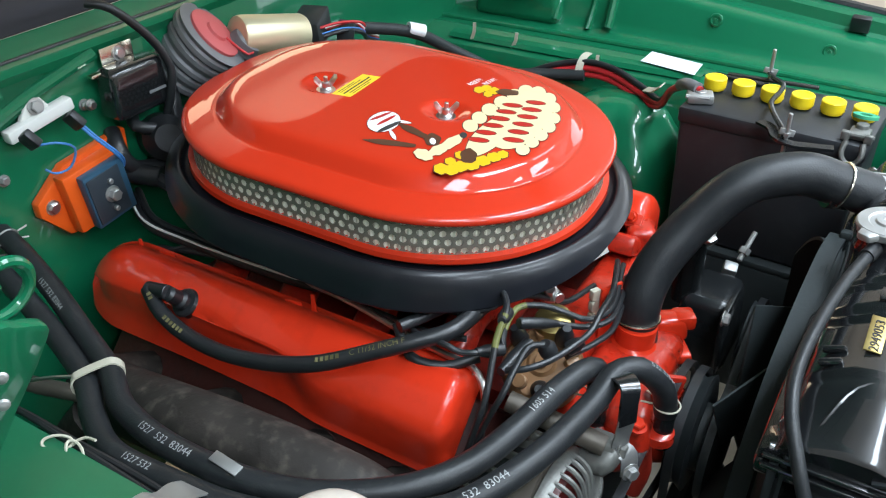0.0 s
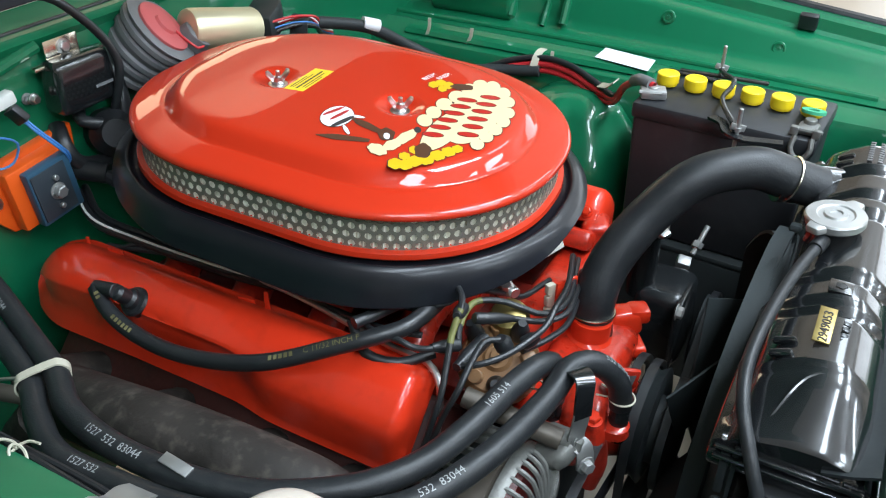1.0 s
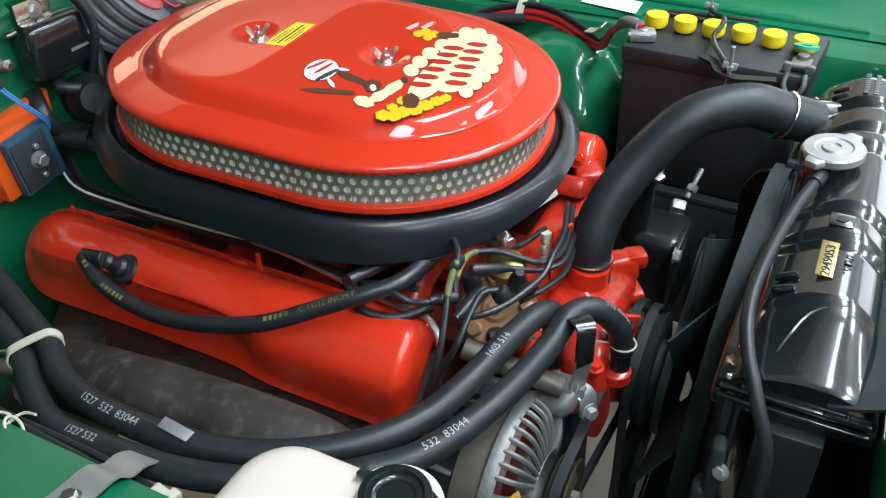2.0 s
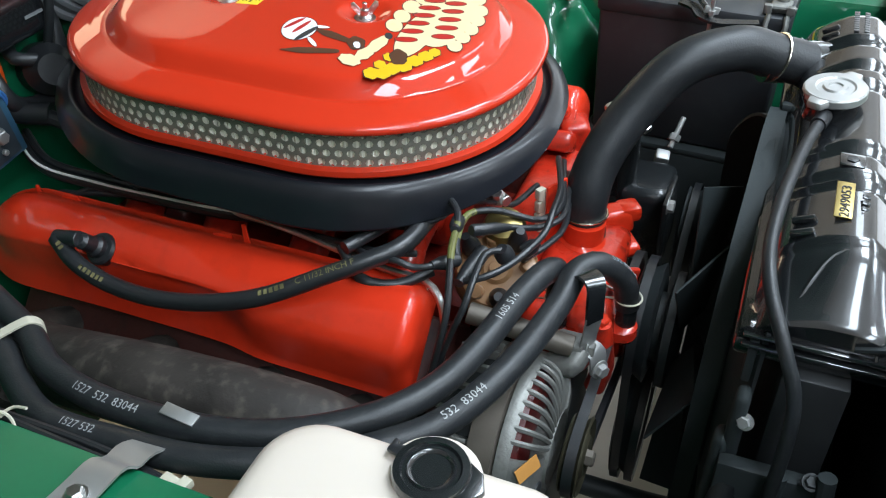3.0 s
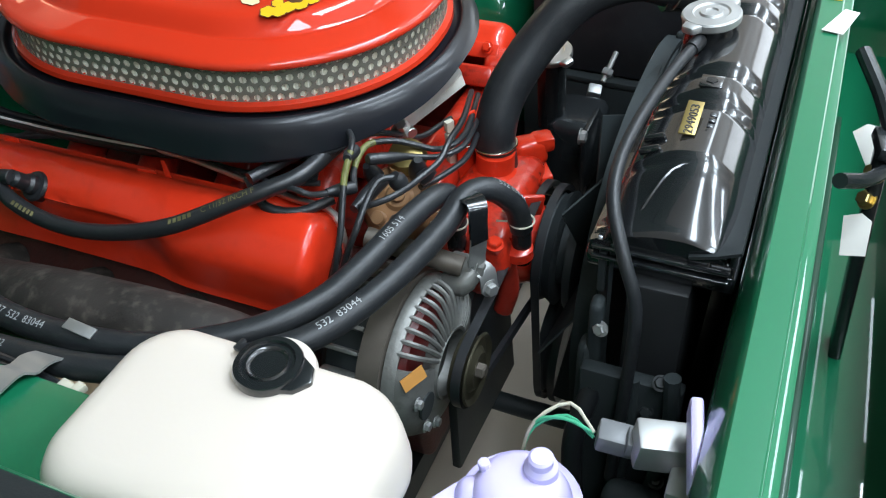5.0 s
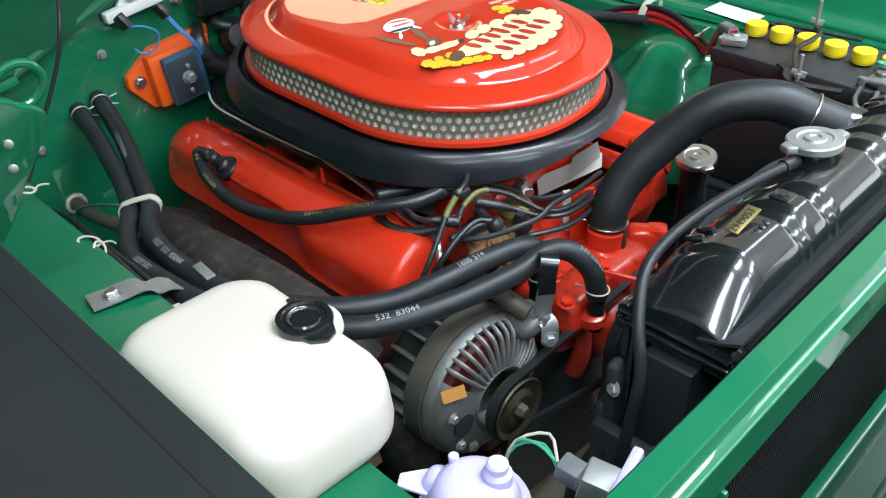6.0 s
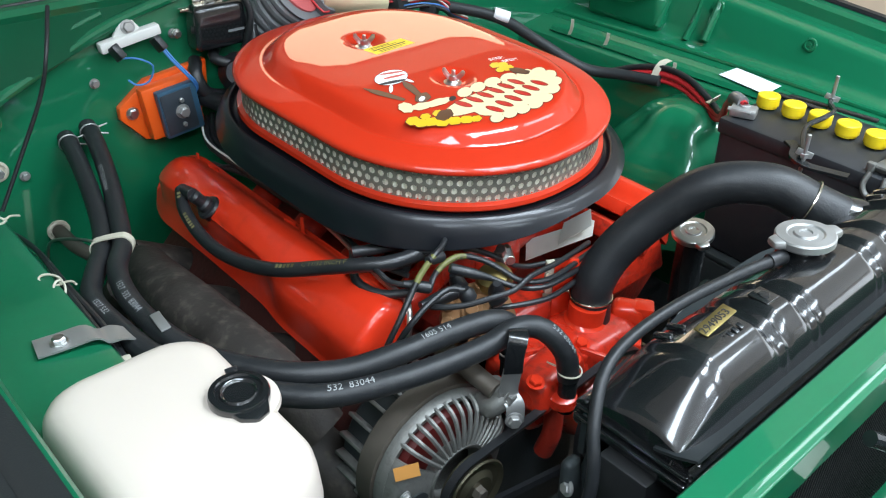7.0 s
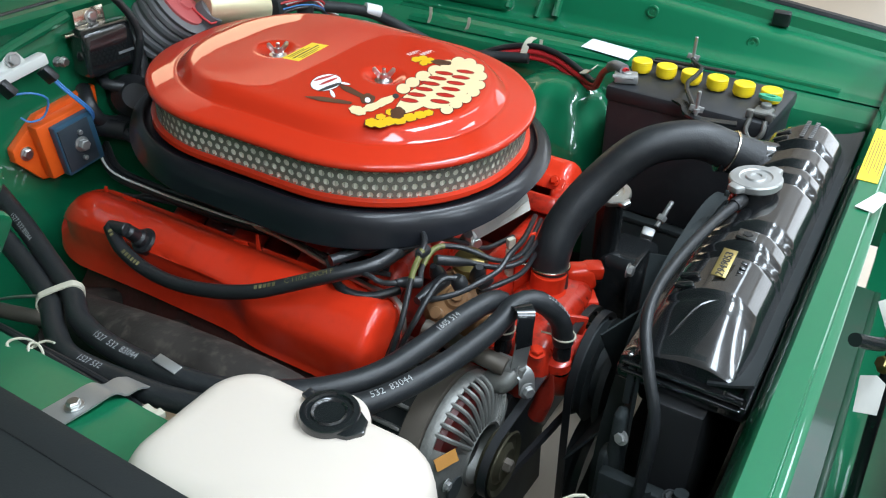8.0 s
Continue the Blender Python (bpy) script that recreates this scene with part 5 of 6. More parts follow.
for step, lump in enumerate(((0.0781, -0.1414, 0.0125, 0.0085, 122), (0.0887, -0.1372, 0.0115, 0.0085, 120), (0.0931, -0.1242, 0.0125, 0.0085, 121), (0.1025, -0.1139, 0.0115, 0.0092, 113), (0.1082, -0.0973, 0.012, 0.009, 116), (0.1144, -0.0824, 0.0115, 0.0085, 115), (0.1198, -0.0704, 0.0095, 0.0065, 115),
             (0.0791, -0.1012, 0.0094, 0.0057, 122), (0.0778, -0.1205, 0.0091, 0.0064, 121), (0.0081, 0.0728, 0.0105, 0.0070, 116), (0.0132, 0.0838, 0.0105, 0.0070, 115), (0.0262, 0.0824, 0.0115, 0.0070, 117), (0.0244, 0.068, 0.0095, 0.006, 116))):
    sticker("puff", lump, 6.6 + 0.12 * step, DECAL_YELLOW, 0.0010, 6, low=5.3 + 0.09 * step)
for shape in ((-0.0037, -0.1228, 0.0316, 0.0060, -159), (0.0022, -0.0808, 0.0259, 0.0060, 167), (0.0325, -0.0866, 0.0157, 0.0095, 123), (0.0885, -0.097, 0.0175, 0.0090, 117), (0.0435, 0.0882, 0.0148, 0.0095, -153)):
    sticker("brown_shape", shape, 9 + 0.1 * abs(shape[0]) * 100, DECAL_BROWN, 0.0007, 5)
for shape in ((0.0439, -0.1249, 0.0149, 0.0100, 150), (0.0553, -0.08, 0.0234, 0.0085, -91), (0.0522, -0.1055, 0.0150, 0.0090, -87)):
    sticker("cream_shape", shape, 11 + 12 * shape[0], DECAL_CREAM, 0.0007, 7)
sticker("white_shape", (-0.0423, -0.0807, 0.0290, 0.0195, 108), 9.5, DECAL_WHITE, 0.0009)
sticker("white_dot", (0.0354, -0.0906, 0.0080, 0.0038, 125), 13, DECAL_WHITE, 0.0006)
for shape in ((-0.0129, -0.1045, 0.0126, 0.0026, 139), (-0.0226, -0.0678, 0.0110, 0.0034, -165)):
    sticker("white_strap", shape, 11 + 20 * abs(shape[0]), DECAL_WHITE, 0.0006)
for turn, dx in ((-104, 0.0), (-96, 0.012)):
    sticker("red_stripe", (-0.0539 + dx, -0.0709 - 0.4 * dx, 0.0185, 0.0030, turn), 11, DECAL_RED)
sticker("black_band", (-0.0287, -0.0892, 0.0215, 0.0040, -99), 13, LETTER_BLACK)
sticker("black_dot", (0.0577, -0.0557, 0.0081, 0.0045, 120), 14, LETTER_BLACK)
# the two words as plain marks of their size and colour
for x0, y0, x1, y1 in ((0.0785, -0.0549, 0.0674, 0.0563), (0.1133, -0.0304, 0.0889, 0.0814)):
    for k in range(6):
        cx, cy = x0 + (x1 - x0) * k / 5, y0 + (y1 - y0) * k / 5
        sticker("letter_bar", (cx, cy, 0.0125, 0.0058, 20), 7, DECAL_RED, 0.0010)
for wx, wy in ((-0.0080, 0.0790), (0.0075, 0.0920)):
    word = lettering("BEEP!", 0.0115)
    word.transform(on_lid(2) @ pose(wx, wy, 0, 0, 0, 80))
    part("word", word, DECAL_WHITE, decal, "small white printed word")
lid_label = thing("lid_label", ac_m @ pose(-0.134, -0.01, 0.003), "yellow service label with black print on the lid", "label")
LB = [(-0.145, -0.053), (-0.119, -0.046), (-0.124, 0.031), (-0.150, 0.024)]
part("sheet", flat_shape(LB, on_lid(0)), LABEL_YELLOW, lid_label)
for u0, u1, v0, v1 in ((0.08, 0.92, 0.46, 0.56), (0.1, 0.62, 0.14, 0.20), (0.1, 0.75, 0.28, 0.33), (0.15, 0.85, 0.68, 0.74), (0.15, 0.7, 0.83, 0.88)):
    f = lambda u, v: tuple(np.add(np.multiply(LB[0], (1 - u) * (1 - v)), np.add(np.multiply(LB[1], (1 - u) * v), np.add(np.multiply(LB[2], u * v), np.multiply(LB[3], u * (1 - v))))).tolist())
    part("print_bar", flat_shape([f(u0, v0), f(u0, v1), f(u1, v1), f(u1, v0)], on_lid(1)), LETTER_BLACK, lid_label)

# ---- printing on the hoses ----
HOSES = [o for o in scene.collection.objects if o.name.startswith("heater_hose")]
for text, hose, pts, begin, turn, size in (("1527  532  83044", HOSES[1], HEATER_B, (0.012, -0.473, 0.748), 52, 0.0112), ("532  83044", HOSES[0], HEATER_A, (0.338, -0.397, 0.743), 55, 0.0112), ("1605 514", HOSES[1], HEATER_B, (0.352, -0.275, 0.752), 60, 0.0105),
                                           ("1527 532 83044", HOSES[1], HEATER_B, (-0.27, -0.375, 0.762), 40, 0.0095), ("1527 532", HOSES[0], HEATER_A, (0.03, -0.506, 0.744), 60, 0.0105), ("532 83044", HOSES[0], HEATER_A, (0.425, -0.150, 0.754), 60, 0.0085)):
    part("printing", along(lettering(text, size), pts, begin, turn, 0.0135), LETTER_WHITE, hose, "white printed marking")
part("printing", along(lettering("C 11/32 INCH F", 0.0095), PCV, (0.138, -0.288, 0.754), 50, 0.0098), LETTER_YELLOW, pcv, "yellow printed marking")
for begin, count in (((0.100, -0.304, 0.741), 5), ((-0.13, -0.32, 0.727), 6), ((-0.165, -0.306, 0.740), 2)):
    part("print_bar", along(join(*[box((0.0042, 0.0055, 0.0002), (0.003 + 0.0062 * i, 0.003, 0), bevel=0) for i in range(count)]), PCV, begin, 50, 0.0098), LETTER_YELLOW, pcv)

# ---- hose fixings ----
near_a = min(spline(HEATER_A), key=lambda p: abs(p.x + 0.113))
near_b = min(spline(HEATER_B), key=lambda p: abs(p.x + 0.097))
band_c, across = (near_a + near_b) / 2, (near_a - near_b).normalized()
band_d = Vector((0.80, -0.60, 0.0)).normalized()
rise = band_d.cross(across).normalized()
loop = [band_c + across * (0.0152 * math.cos(a) + math.copysign((near_a - near_b).length / 2, math.cos(a)) * min(1, abs(3 * math.cos(a)))) + rise * 0.0152 * math.sin(a) for a in [2 * math.pi * i / 32 for i in range(33)]]
solo("hose_band", strap(loop, band_d, 0.012, 0.002), NATURAL_NYLON, "off-white nylon band round the two heater hoses", "hose band")
clip = thing("hose_bracket", (0.12, -0.57, 0.772), "grey steel bracket bolted to the inner fender holding hoses", "bracket")
part("strip", strap([(0.112, -0.612, 0.7785), (0.116, -0.585, 0.7785), (0.119, -0.556, 0.778), (0.121, -0.543, 0.768), (0.123, -0.528, 0.766), (0.126, -0.512, 0.757), (0.128, -0.497, 0.744)], (1, 0.12, 0), 0.034, 0.002), ZINC, clip, "bent grey steel strip")
part("bolt", hex_bolt((0.118, -0.588, 0.780), (0, 0, 1), 0.0072, 0.006), STEEL, clip)
solo("hose_clip", box((0.036, 0.012, 0.0022), (0.132, -0.482, 0.7640), (8, 2, -4), 0.0008), ZINC, "bright flat metal clip on the heater hose", "clip")
saddle = thing("hose_saddle", (0.42, -0.19, 0.66), "steel strap with black sleeve holding the hoses", "bracket")
part("sleeve", strap([(0.430, -0.207, 0.728), (0.429, -0.205, 0.752), (0.427, -0.199, 0.768), (0.419, -0.190, 0.7715), (0.409, -0.182, 0.766), (0.404, -0.176, 0.752)], (0.55, 0.83, 0), 0.022, 0.0035), GLOSS_BLACK, saddle, "glossy black rubber sleeve")
part("strip", strap([(0.430, -0.207, 0.735), (0.428, -0.208, 0.715), (0.426, -0.207, 0.700), (0.428, -0.206, 0.690), (0.437, -0.206, 0.683), (0.440, -0.208, 0.66)], (0.55, 0.83, 0), 0.022, 0.002), ZINC, saddle)
part("bolt", hex_bolt((0.442, -0.212, 0.668), (0.83, -0.55, 0.1), 0.008, 0.007), ZINC, saddle)

# ---- distributor and leads ----
d_axis = Vector((0.12, -0.50, 0.86)).normalized()
d_base = Vector((0.302, -0.135, 0.690))
d_m = aim(d_base, d_base + d_axis)
dist = thing("distributor", d_base - d_axis * 0.04, "distributor with a tan cap and black lead boots", "distributor")
part("body", lathe([(0.028, -0.06), (0.03, -0.02), (0.046, -0.012), (0.047, 0.0)], d_m, 28), ALUMINIUM, dist)
part("cap", lathe([(0.049, 0.0), (0.050, 0.012), (0.047, 0.024), (0.042, 0.030), (0.018, 0.032), (0.014, 0.036)], d_m, 36), TAN, dist, "tan plastic cap")
tops = {}
for k in range(9):
    r, a = (0.0, 0) if k == 8 else (0.033, radians(45 * k + 10))
    p = d_m @ Vector((r * math.cos(a), r * math.sin(a), 0.028))
    q = d_m @ Vector((1.25 * r * math.cos(a), 1.25 * r * math.sin(a), 0.060))
    tops[k] = q
    part("tower", rod(p, p + (q - p) * 0.40, 0.0085, 12), TAN, dist)
    part("boot", lathe([(0.010, 0.0), (0.0115, 0.004), (0.0105, 0.016), (0.0075, 0.024), (0.005, 0.030)], aim(p + (q - p) * 0.25, q), 14), RUBBER, dist, "black rubber boot") if k in (1, 3, 6) else None
# ends of the cap's towers, then the way of each lead
LEADS = [
    (1, [(0.250, -0.150, 0.802), (0.268, -0.172, 0.806), (0.278, -0.194, 0.806), (0.280, -0.217, 0.789), (0.286, -0.240, 0.767), (0.291, -0.261, 0.744), (0.289, -0.277, 0.716), (0.280, -0.295, 0.66), (0.262, -0.305, 0.575)]),
    (0, [(0.322, -0.182, 0.773), (0.309, -0.198, 0.775), (0.308, -0.229, 0.766), (0.307, -0.254, 0.749), (0.297, -0.266, 0.720), (0.280, -0.285, 0.66), (0.25, -0.31, 0.57)]),
    (0, [(0.290, -0.222, 0.752), (0.313, -0.214, 0.758), (0.331, -0.191, 0.760), (0.345, -0.164, 0.765), (0.353, -0.129, 0.766), (0.353, -0.100, 0.774), (0.345, -0.04, 0.765), (0.315, 0.06, 0.74)]),
    (2, [(0.282, -0.205, 0.760), (0.273, -0.185, 0.776), (0.271, -0.148, 0.782), (0.291, -0.124, 0.777), (0.312, -0.108, 0.765), (0.338, -0.094, 0.755), (0.350, -0.05, 0.750), (0.32, 0.07, 0.73)]),
    (0, [(0.312, -0.134, 0.766), (0.339, -0.107, 0.753), (0.357, -0.078, 0.750), (0.352, -0.03, 0.742), (0.33, 0.06, 0.72)]),
    (0, [(0.225, -0.185, 0.782), (0.249, -0.166, 0.787), (0.253, -0.135, 0.784), (0.265, -0.105, 0.770), (0.278, -0.077, 0.753), (0.291, -0.050, 0.735), (0.30, 0.02, 0.72)]),
    (0, [(0.150, -0.205, 0.752), (0.195, -0.235, 0.770), (0.227, -0.240, 0.776), (0.245, -0.238, 0.771), (0.262, -0.230, 0.771), (0.280, -0.205, 0.766)]),
    (0, [(0.230, -0.195, 0.752), (0.190, -0.205, 0.752), (0.12, -0.197, 0.745), (0.03, -0.19, 0.742), (-0.12, -0.185, 0.735), (-0.27, -0.20, 0.72)]),
    (0, [(0.225, -0.165, 0.765), (0.17, -0.17, 0.758), (0.06, -0.178, 0.747), (-0.08, -0.175, 0.738), (-0.22, -0.19, 0.73), (-0.31, -0.24, 0.69)]),
    (0, [(0.335, -0.150, 0.738), (0.352, -0.11, 0.735), (0.358, -0.06, 0.728), (0.34, 0.03, 0.715)]),
]
for marked, pts in LEADS:
    solo("ignition_lead", tube(pts, 0.0038, 10, 0.008), RUBBER, "black ignition lead with yellow print by the distributor" if marked else "black ignition lead by the distributor", "ignition lead", "ignition leads")
    if marked:
        line = spline(pts)
        a = min(range(len(line)), key=lambda q: (line[q] - Vector(pts[2 if marked == 1 else 1])).length)
        solo("lead_marking", tube(line[a:a + 5], 0.0040, 10), LEAD_PRINT, "yellow printed sleeve on an ignition lead", "marking", "lead markings")
# straight boots where leads leave the cap
for p, q, r in (((0.326, -0.178, 0.760), (0.322, -0.184, 0.776), 0.0105), ((0.285, -0.174, 0.783), (0.314, -0.132, 0.765), 0.0068), ((0.280, -0.200, 0.762), (0.262, -0.230, 0.772), 0.0075), ((0.272, -0.176, 0.795), (0.279, -0.205, 0.804), 0.0075), ((0.296, -0.165, 0.752), (0.290, -0.225, 0.752), 0.0090), ((0.335, -0.150, 0.748), (0.350, -0.140, 0.760), 0.0085)):
    p, q = Vector(p), Vector(q)
    part("boot", lathe([(r * 0.8, 0.0), (r, 0.002), (r, 0.6 * (q - p).length), (r * 0.72, 0.85 * (q - p).length), (r * 0.6, (q - p).length)], aim(p, q), 16), RUBBER, dist, "black rubber boot")
comb = thing("lead_bracket", (0.33, -0.01, 0.64), "red upright bracket with a cream lead comb", "bracket")
comb_m = pose(0.330, -0.008, 0.622, 0, 0, 62)
part("plate", (lambda b0: (b0.transform(comb_m), b0)[1])(box((0.034, 0.004, 0.125), (0.004, 0, 0.0625), bevel=0.0015)), ENGINE_RED, comb, "red steel plate")
cb = slab([(0, 0), (0.012, 0), (0.012, 0.012), (0.006, 0.014), (0.012, 0.016), (0.012, 0.030), (0.006, 0.032), (0.012, 0.034), (0.012, 0.048), (0.006, 0.050), (0.012, 0.052), (0.012, 0.066), (0, 0.066)][::-1], 0.008, comb_m @ pose(-0.010, 0.004, 0.055, 90, 0, 180) @ pose(0, 0, 0), 0.001)
part("comb", cb, NATURAL_NYLON, comb, "cream plastic lead separator")
solo("vacuum_dome", lathe([(0.024, 0.0), (0.025, 0.006), (0.021, 0.014), (0.010, 0.018), (0.004, 0.019)], aim((0.300, -0.108, 0.742), (0.302, -0.125, 0.785)), 24), OLD_BRASS, "yellow plated vacuum dome behind the distributor cap", "vacuum dome")
solo("vacuum_fitting", join(lathe([(0.010, 0), (0.013, 0.003), (0.013, 0.018), (0.008, 0.022), (0.007, 0.034)], aim((0.272, -0.062, 0.742), (0.282, -0.085, 0.778)), 6), rod((0.262, -0.05, 0.75), (0.29, -0.07, 0.752), 0.007, 10)), STEEL, "bright plated vacuum fitting on the intake", "fitting")
tag_m = aim((0.240, 0.088, 0.699), (0.225, 0.06, 0.76)) @ pose(0, 0, 0, 0, 0, 75)
solo("paper_tag", join(slab([(-0.055, -0.022), (0.050, -0.020), (0.058, 0.012), (0.045, 0.026), (0.012, 0.020), (-0.05, 0.024)], 0.0008, tag_m), slab([(-0.01, -0.018), (0.048, -0.022), (0.056, 0.012), (0.01, 0.020)], 0.0008, tag_m @ pose(0.006, 0.004, 0.004, 0, -12, 6))), PAPER, "crumpled white paper tag tucked beside the intake", "paper tag")
steel_line = thing("fuel_line", (0.15, -0.2, 0.70), "thin bright steel line along the valve cover", "pipe")
part("line", tube([(-0.10, -0.175, 0.735), (0.049, -0.197, 0.748), (0.142, -0.203, 0.737), (0.20, -0.210, 0.733), (0.248, -0.214, 0.733), (0.270, -0.226, 0.716), (0.275, -0.238, 0.67), (0.268, -0.25, 0.58)], 0.0042, 10), STEEL, steel_line)
for k, (mt, r, dy, dz) in enumerate(((RUBBER, 0.007, 0.0, 0.0), (RUBBER, 0.005, 0.012, 0.004), (WHITE_CERAMIC, 0.0018, -0.006, 0.010))):
    solo("engine_wire", tube([(-0.36, -0.16 + dy, 0.76 + dz), (-0.30, -0.188 + dy, 0.742 + dz), (-0.22, -0.186 + dy, 0.733 + dz), (-0.12, -0.190 + dy, 0.737 + dz), (0.0, -0.188 + dy, 0.741 + dz), (0.09, -0.17 + dy, 0.748 + dz), (0.16, -0.14 + dy, 0.75 + dz)], r, 10), mt,
         "white wire along the valve cover" if mt is WHITE_CERAMIC else "black wiring loom along the valve cover", "wire", "engine wires")
solo("fuel_hose", tube([(0.165, -0.235, 0.772), (0.185, -0.19, 0.772), (0.20, -0.14, 0.77), (0.19, -0.08, 0.775)], 0.0075, 12), RUBBER, "short black fuel hose by the distributor", "hose")
solo("vacuum_hose", tube([(0.155, -0.225, 0.765), (0.185, -0.245, 0.745), (0.222, -0.235, 0.738), (0.252, -0.205, 0.742)], 0.006, 12), RUBBER, "thin black vacuum hose curving to the distributor", "hose")
solo("inlet_hose", tube([(0.215, -0.19, 0.752), (0.222, -0.185, 0.78), (0.225, -0.175, 0.80)], 0.008, 12), HOSE, "short grey hose stub under the filter", "hose")

# ---- front drive ----
def pulley(name, x, c, r, label, mat=DULL_BLACK):
    return solo(name, lathe([(r * 0.3, -0.018), (r * 0.8, -0.016), (r, -0.012), (r * 0.9, 0.0), (r, 0.012), (r * 0.8, 0.016), (r * 0.45, 0.006), (r * 0.3, 0.008)], aim((x, *c), (x + 1, *c)), 40), mat, label, "pulley", "drive pulleys")


pulley("water_pump_pulley", 0.462, (-0.02, 0.575), 0.078, "black water pump pulley behind the fan")
pulley("crank_pulley", 0.462, (0.0, 0.37), 0.085, "black crankshaft pulley below the fan")
pulley("steering_pump_pulley", 0.478, (0.26, 0.52), 0.070, "black power steering pump pulley")
solo("drive_belt", belt(0.439, (-0.02, 0.575), 0.082, (-0.272, 0.597), 0.042), RUBBER, "black drive belt to the alternator", "belt", "drive belts")
solo("drive_belt", belt(0.478, (0.0, 0.37), 0.087, (0.26, 0.52), 0.073), RUBBER, "black drive belt to the steering pump", "belt", "drive belts")
solo("drive_belt", belt(0.458, (-0.02, 0.575), 0.080, (0.0, 0.37), 0.087), RUBBER, "black drive belt round the crank pulley", "belt", "drive belts")
ps = thing("steering_pump", (0.41, 0.27, 0.44), "black power steering pump with a filler tube", "pump")
part("reservoir", taper((0.09, 0.12, 0.13), (0.9, 0.85), (0.405, 0.27, 0.54), (0, 0, 0), 0.02, seg=4), SATIN_BLACK, ps, "black pressed reservoir")
part("filler_tube", rod((0.368, 0.250, 0.58), (0.366, 0.248, 0.700), 0.022, 20), SATIN_BLACK, ps)
part("bracket", slab([(-0.05, -0.05), (0.06, -0.04), (0.07, 0.05), (0.0, 0.07), (-0.05, 0.03)], 0.008, pose(0.445, 0.18, 0.60, 0, 90, 0), 0.002), SATIN_BLACK, ps, "black pump bracket")
part("bolt", hex_bolt((0.455, 0.095, 0.675), (1, 0, 0), 0.0085, 0.008), ZINC, ps)
part("adjuster_stud", join(rod((0.420, 0.355, 0.605), (0.430, 0.395, 0.640), 0.0045, 10), lathe([(0.009, 0.012), (0.0095, 0.013), (0.0095, 0.022), (0.009, 0.023)], aim((0.420, 0.355, 0.605), (0.430, 0.395, 0.640)), 6), box((0.022, 0.02, 0.018), (0.412, 0.335, 0.598), (20, 10, 10), 0.003)), ZINC, ps, "plated adjuster stud and nut")
solo("filler_cap", pressure_cap(pose(0.366, 0.248, 0.702, 6, -8, 60)), STEEL, "bright filler cap on the steering pump tube", "cap")

# ---- radiator details ----
def on_tank(x, y, z, rx=0.0, ry=0.0):
    return pose(x, y, z, rx, ry, 90)


plate_m = on_tank(0.629, -0.176, 0.8862, 0, -9)
bm = box((0.046, 0.015, 0.0016), (0.0225, 0.0045, 0.0004), bevel=0.0004)
bm.transform(plate_m)
tag = part("number_tag", bm, OLD_BRASS, radiator, "brass part-number tag")
bm = lettering("2949053", 0.0116, 0.0003)
bm.transform(plate_m @ pose(0.0, 0.0, 0.0016))
part("digits", bm, LETTER_BLACK, tag)
for k in range(5):
    bm = box((0.0048, 0.007, 0.0014), (0.004 + 0.0078 * k, -0.014, -0.0012), bevel=0.0004)
    bm.transform(plate_m @ pose(0, 0, 0, 10))
    part("raised_bar", bm, SATIN_BLACK, top_tank)
for y in (-0.190, -0.170):
    part("raised_slot", box((0.021, 0.0075, 0.007), (0.596, y, 0.8730), (0, -24, 0), 0.003), GLOSS_BLACK, top_tank)
for y in (0.232, 0.252):
    part("raised_slot", box((0.021, 0.0075, 0.007), (0.600, y, 0.8725), (0, -28, 0), 0.003), GLOSS_BLACK, top_tank)
for row in range(2):
    for k in range(9):
        part("raised_bar", box((0.006, 0.0045, 0.0014), (0.626 + 0.012 * row, 0.226 + 0.0068 * k, 0.8858), (0, -4 + 10 * row, 0), 0.0004), STAMPED, top_tank)
part("emblem_pad", box((0.022, 0.022, 0.003), (0.630, -0.078, 0.8855), (0, 0, 0), 0.001), GLOSS_BLACK, top_tank)
part("emblem", lathe([(0.006, 0), (0.006, 0.001), (0.003, 0.0012)], pose(0.630, -0.078, 0.887), 5), SATIN_BLACK, top_tank)
part("end_boss", lathe([(0.006, 0), (0.0065, 0.0012), (0.0045, 0.0014)], aim((0.648, -0.258, 0.833), (0.648, -0.30, 0.86)), 18), GLOSS_BLACK, top_tank)
part("loop_bead", tube([(0.596, -0.262, 0.822), (0.606, -0.240, 0.850), (0.622, -0.215, 0.874), (0.642, -0.208, 0.876), (0.660, -0.225, 0.862), (0.668, -0.250, 0.838), (0.670, -0.268, 0.815)], 0.0022, 8), GLOSS_BLACK, top_tank)
overflow = thing("overflow_hose", (0.60, -0.20, 0.80), "thin grey-black overflow hose from the filler neck", "hose")
part("hose", tube([(0.602, 0.010, 0.880), (0.588, -0.052, 0.877), (0.577, -0.135, 0.874), (0.573, -0.204, 0.866), (0.580, -0.252, 0.854), (0.600, -0.286, 0.824), (0.618, -0.302, 0.779), (0.620, -0.318, 0.702), (0.615, -0.325, 0.552)], 0.0062, 14), HOSE, overflow)
part("end_collar", tube([(0.602, 0.012, 0.880), (0.600, 0.002, 0.8795), (0.597, -0.008, 0.879)], 0.0082, 14), RUBBER, overflow, "thick rubber end of the hose")
part("upright_flange", strap([(0.562, 0.150, 0.806), (0.560, 0.115, 0.822), (0.557, 0.05, 0.829), (0.554, -0.05, 0.816), (0.551, -0.13, 0.777), (0.549, -0.190, 0.70), (0.548, -0.215, 0.60), (0.548, -0.20, 0.48)], (1, 0, 0), 0.020, 0.006), SHROUD_BLACK, shroud, "black rolled edge", 60)
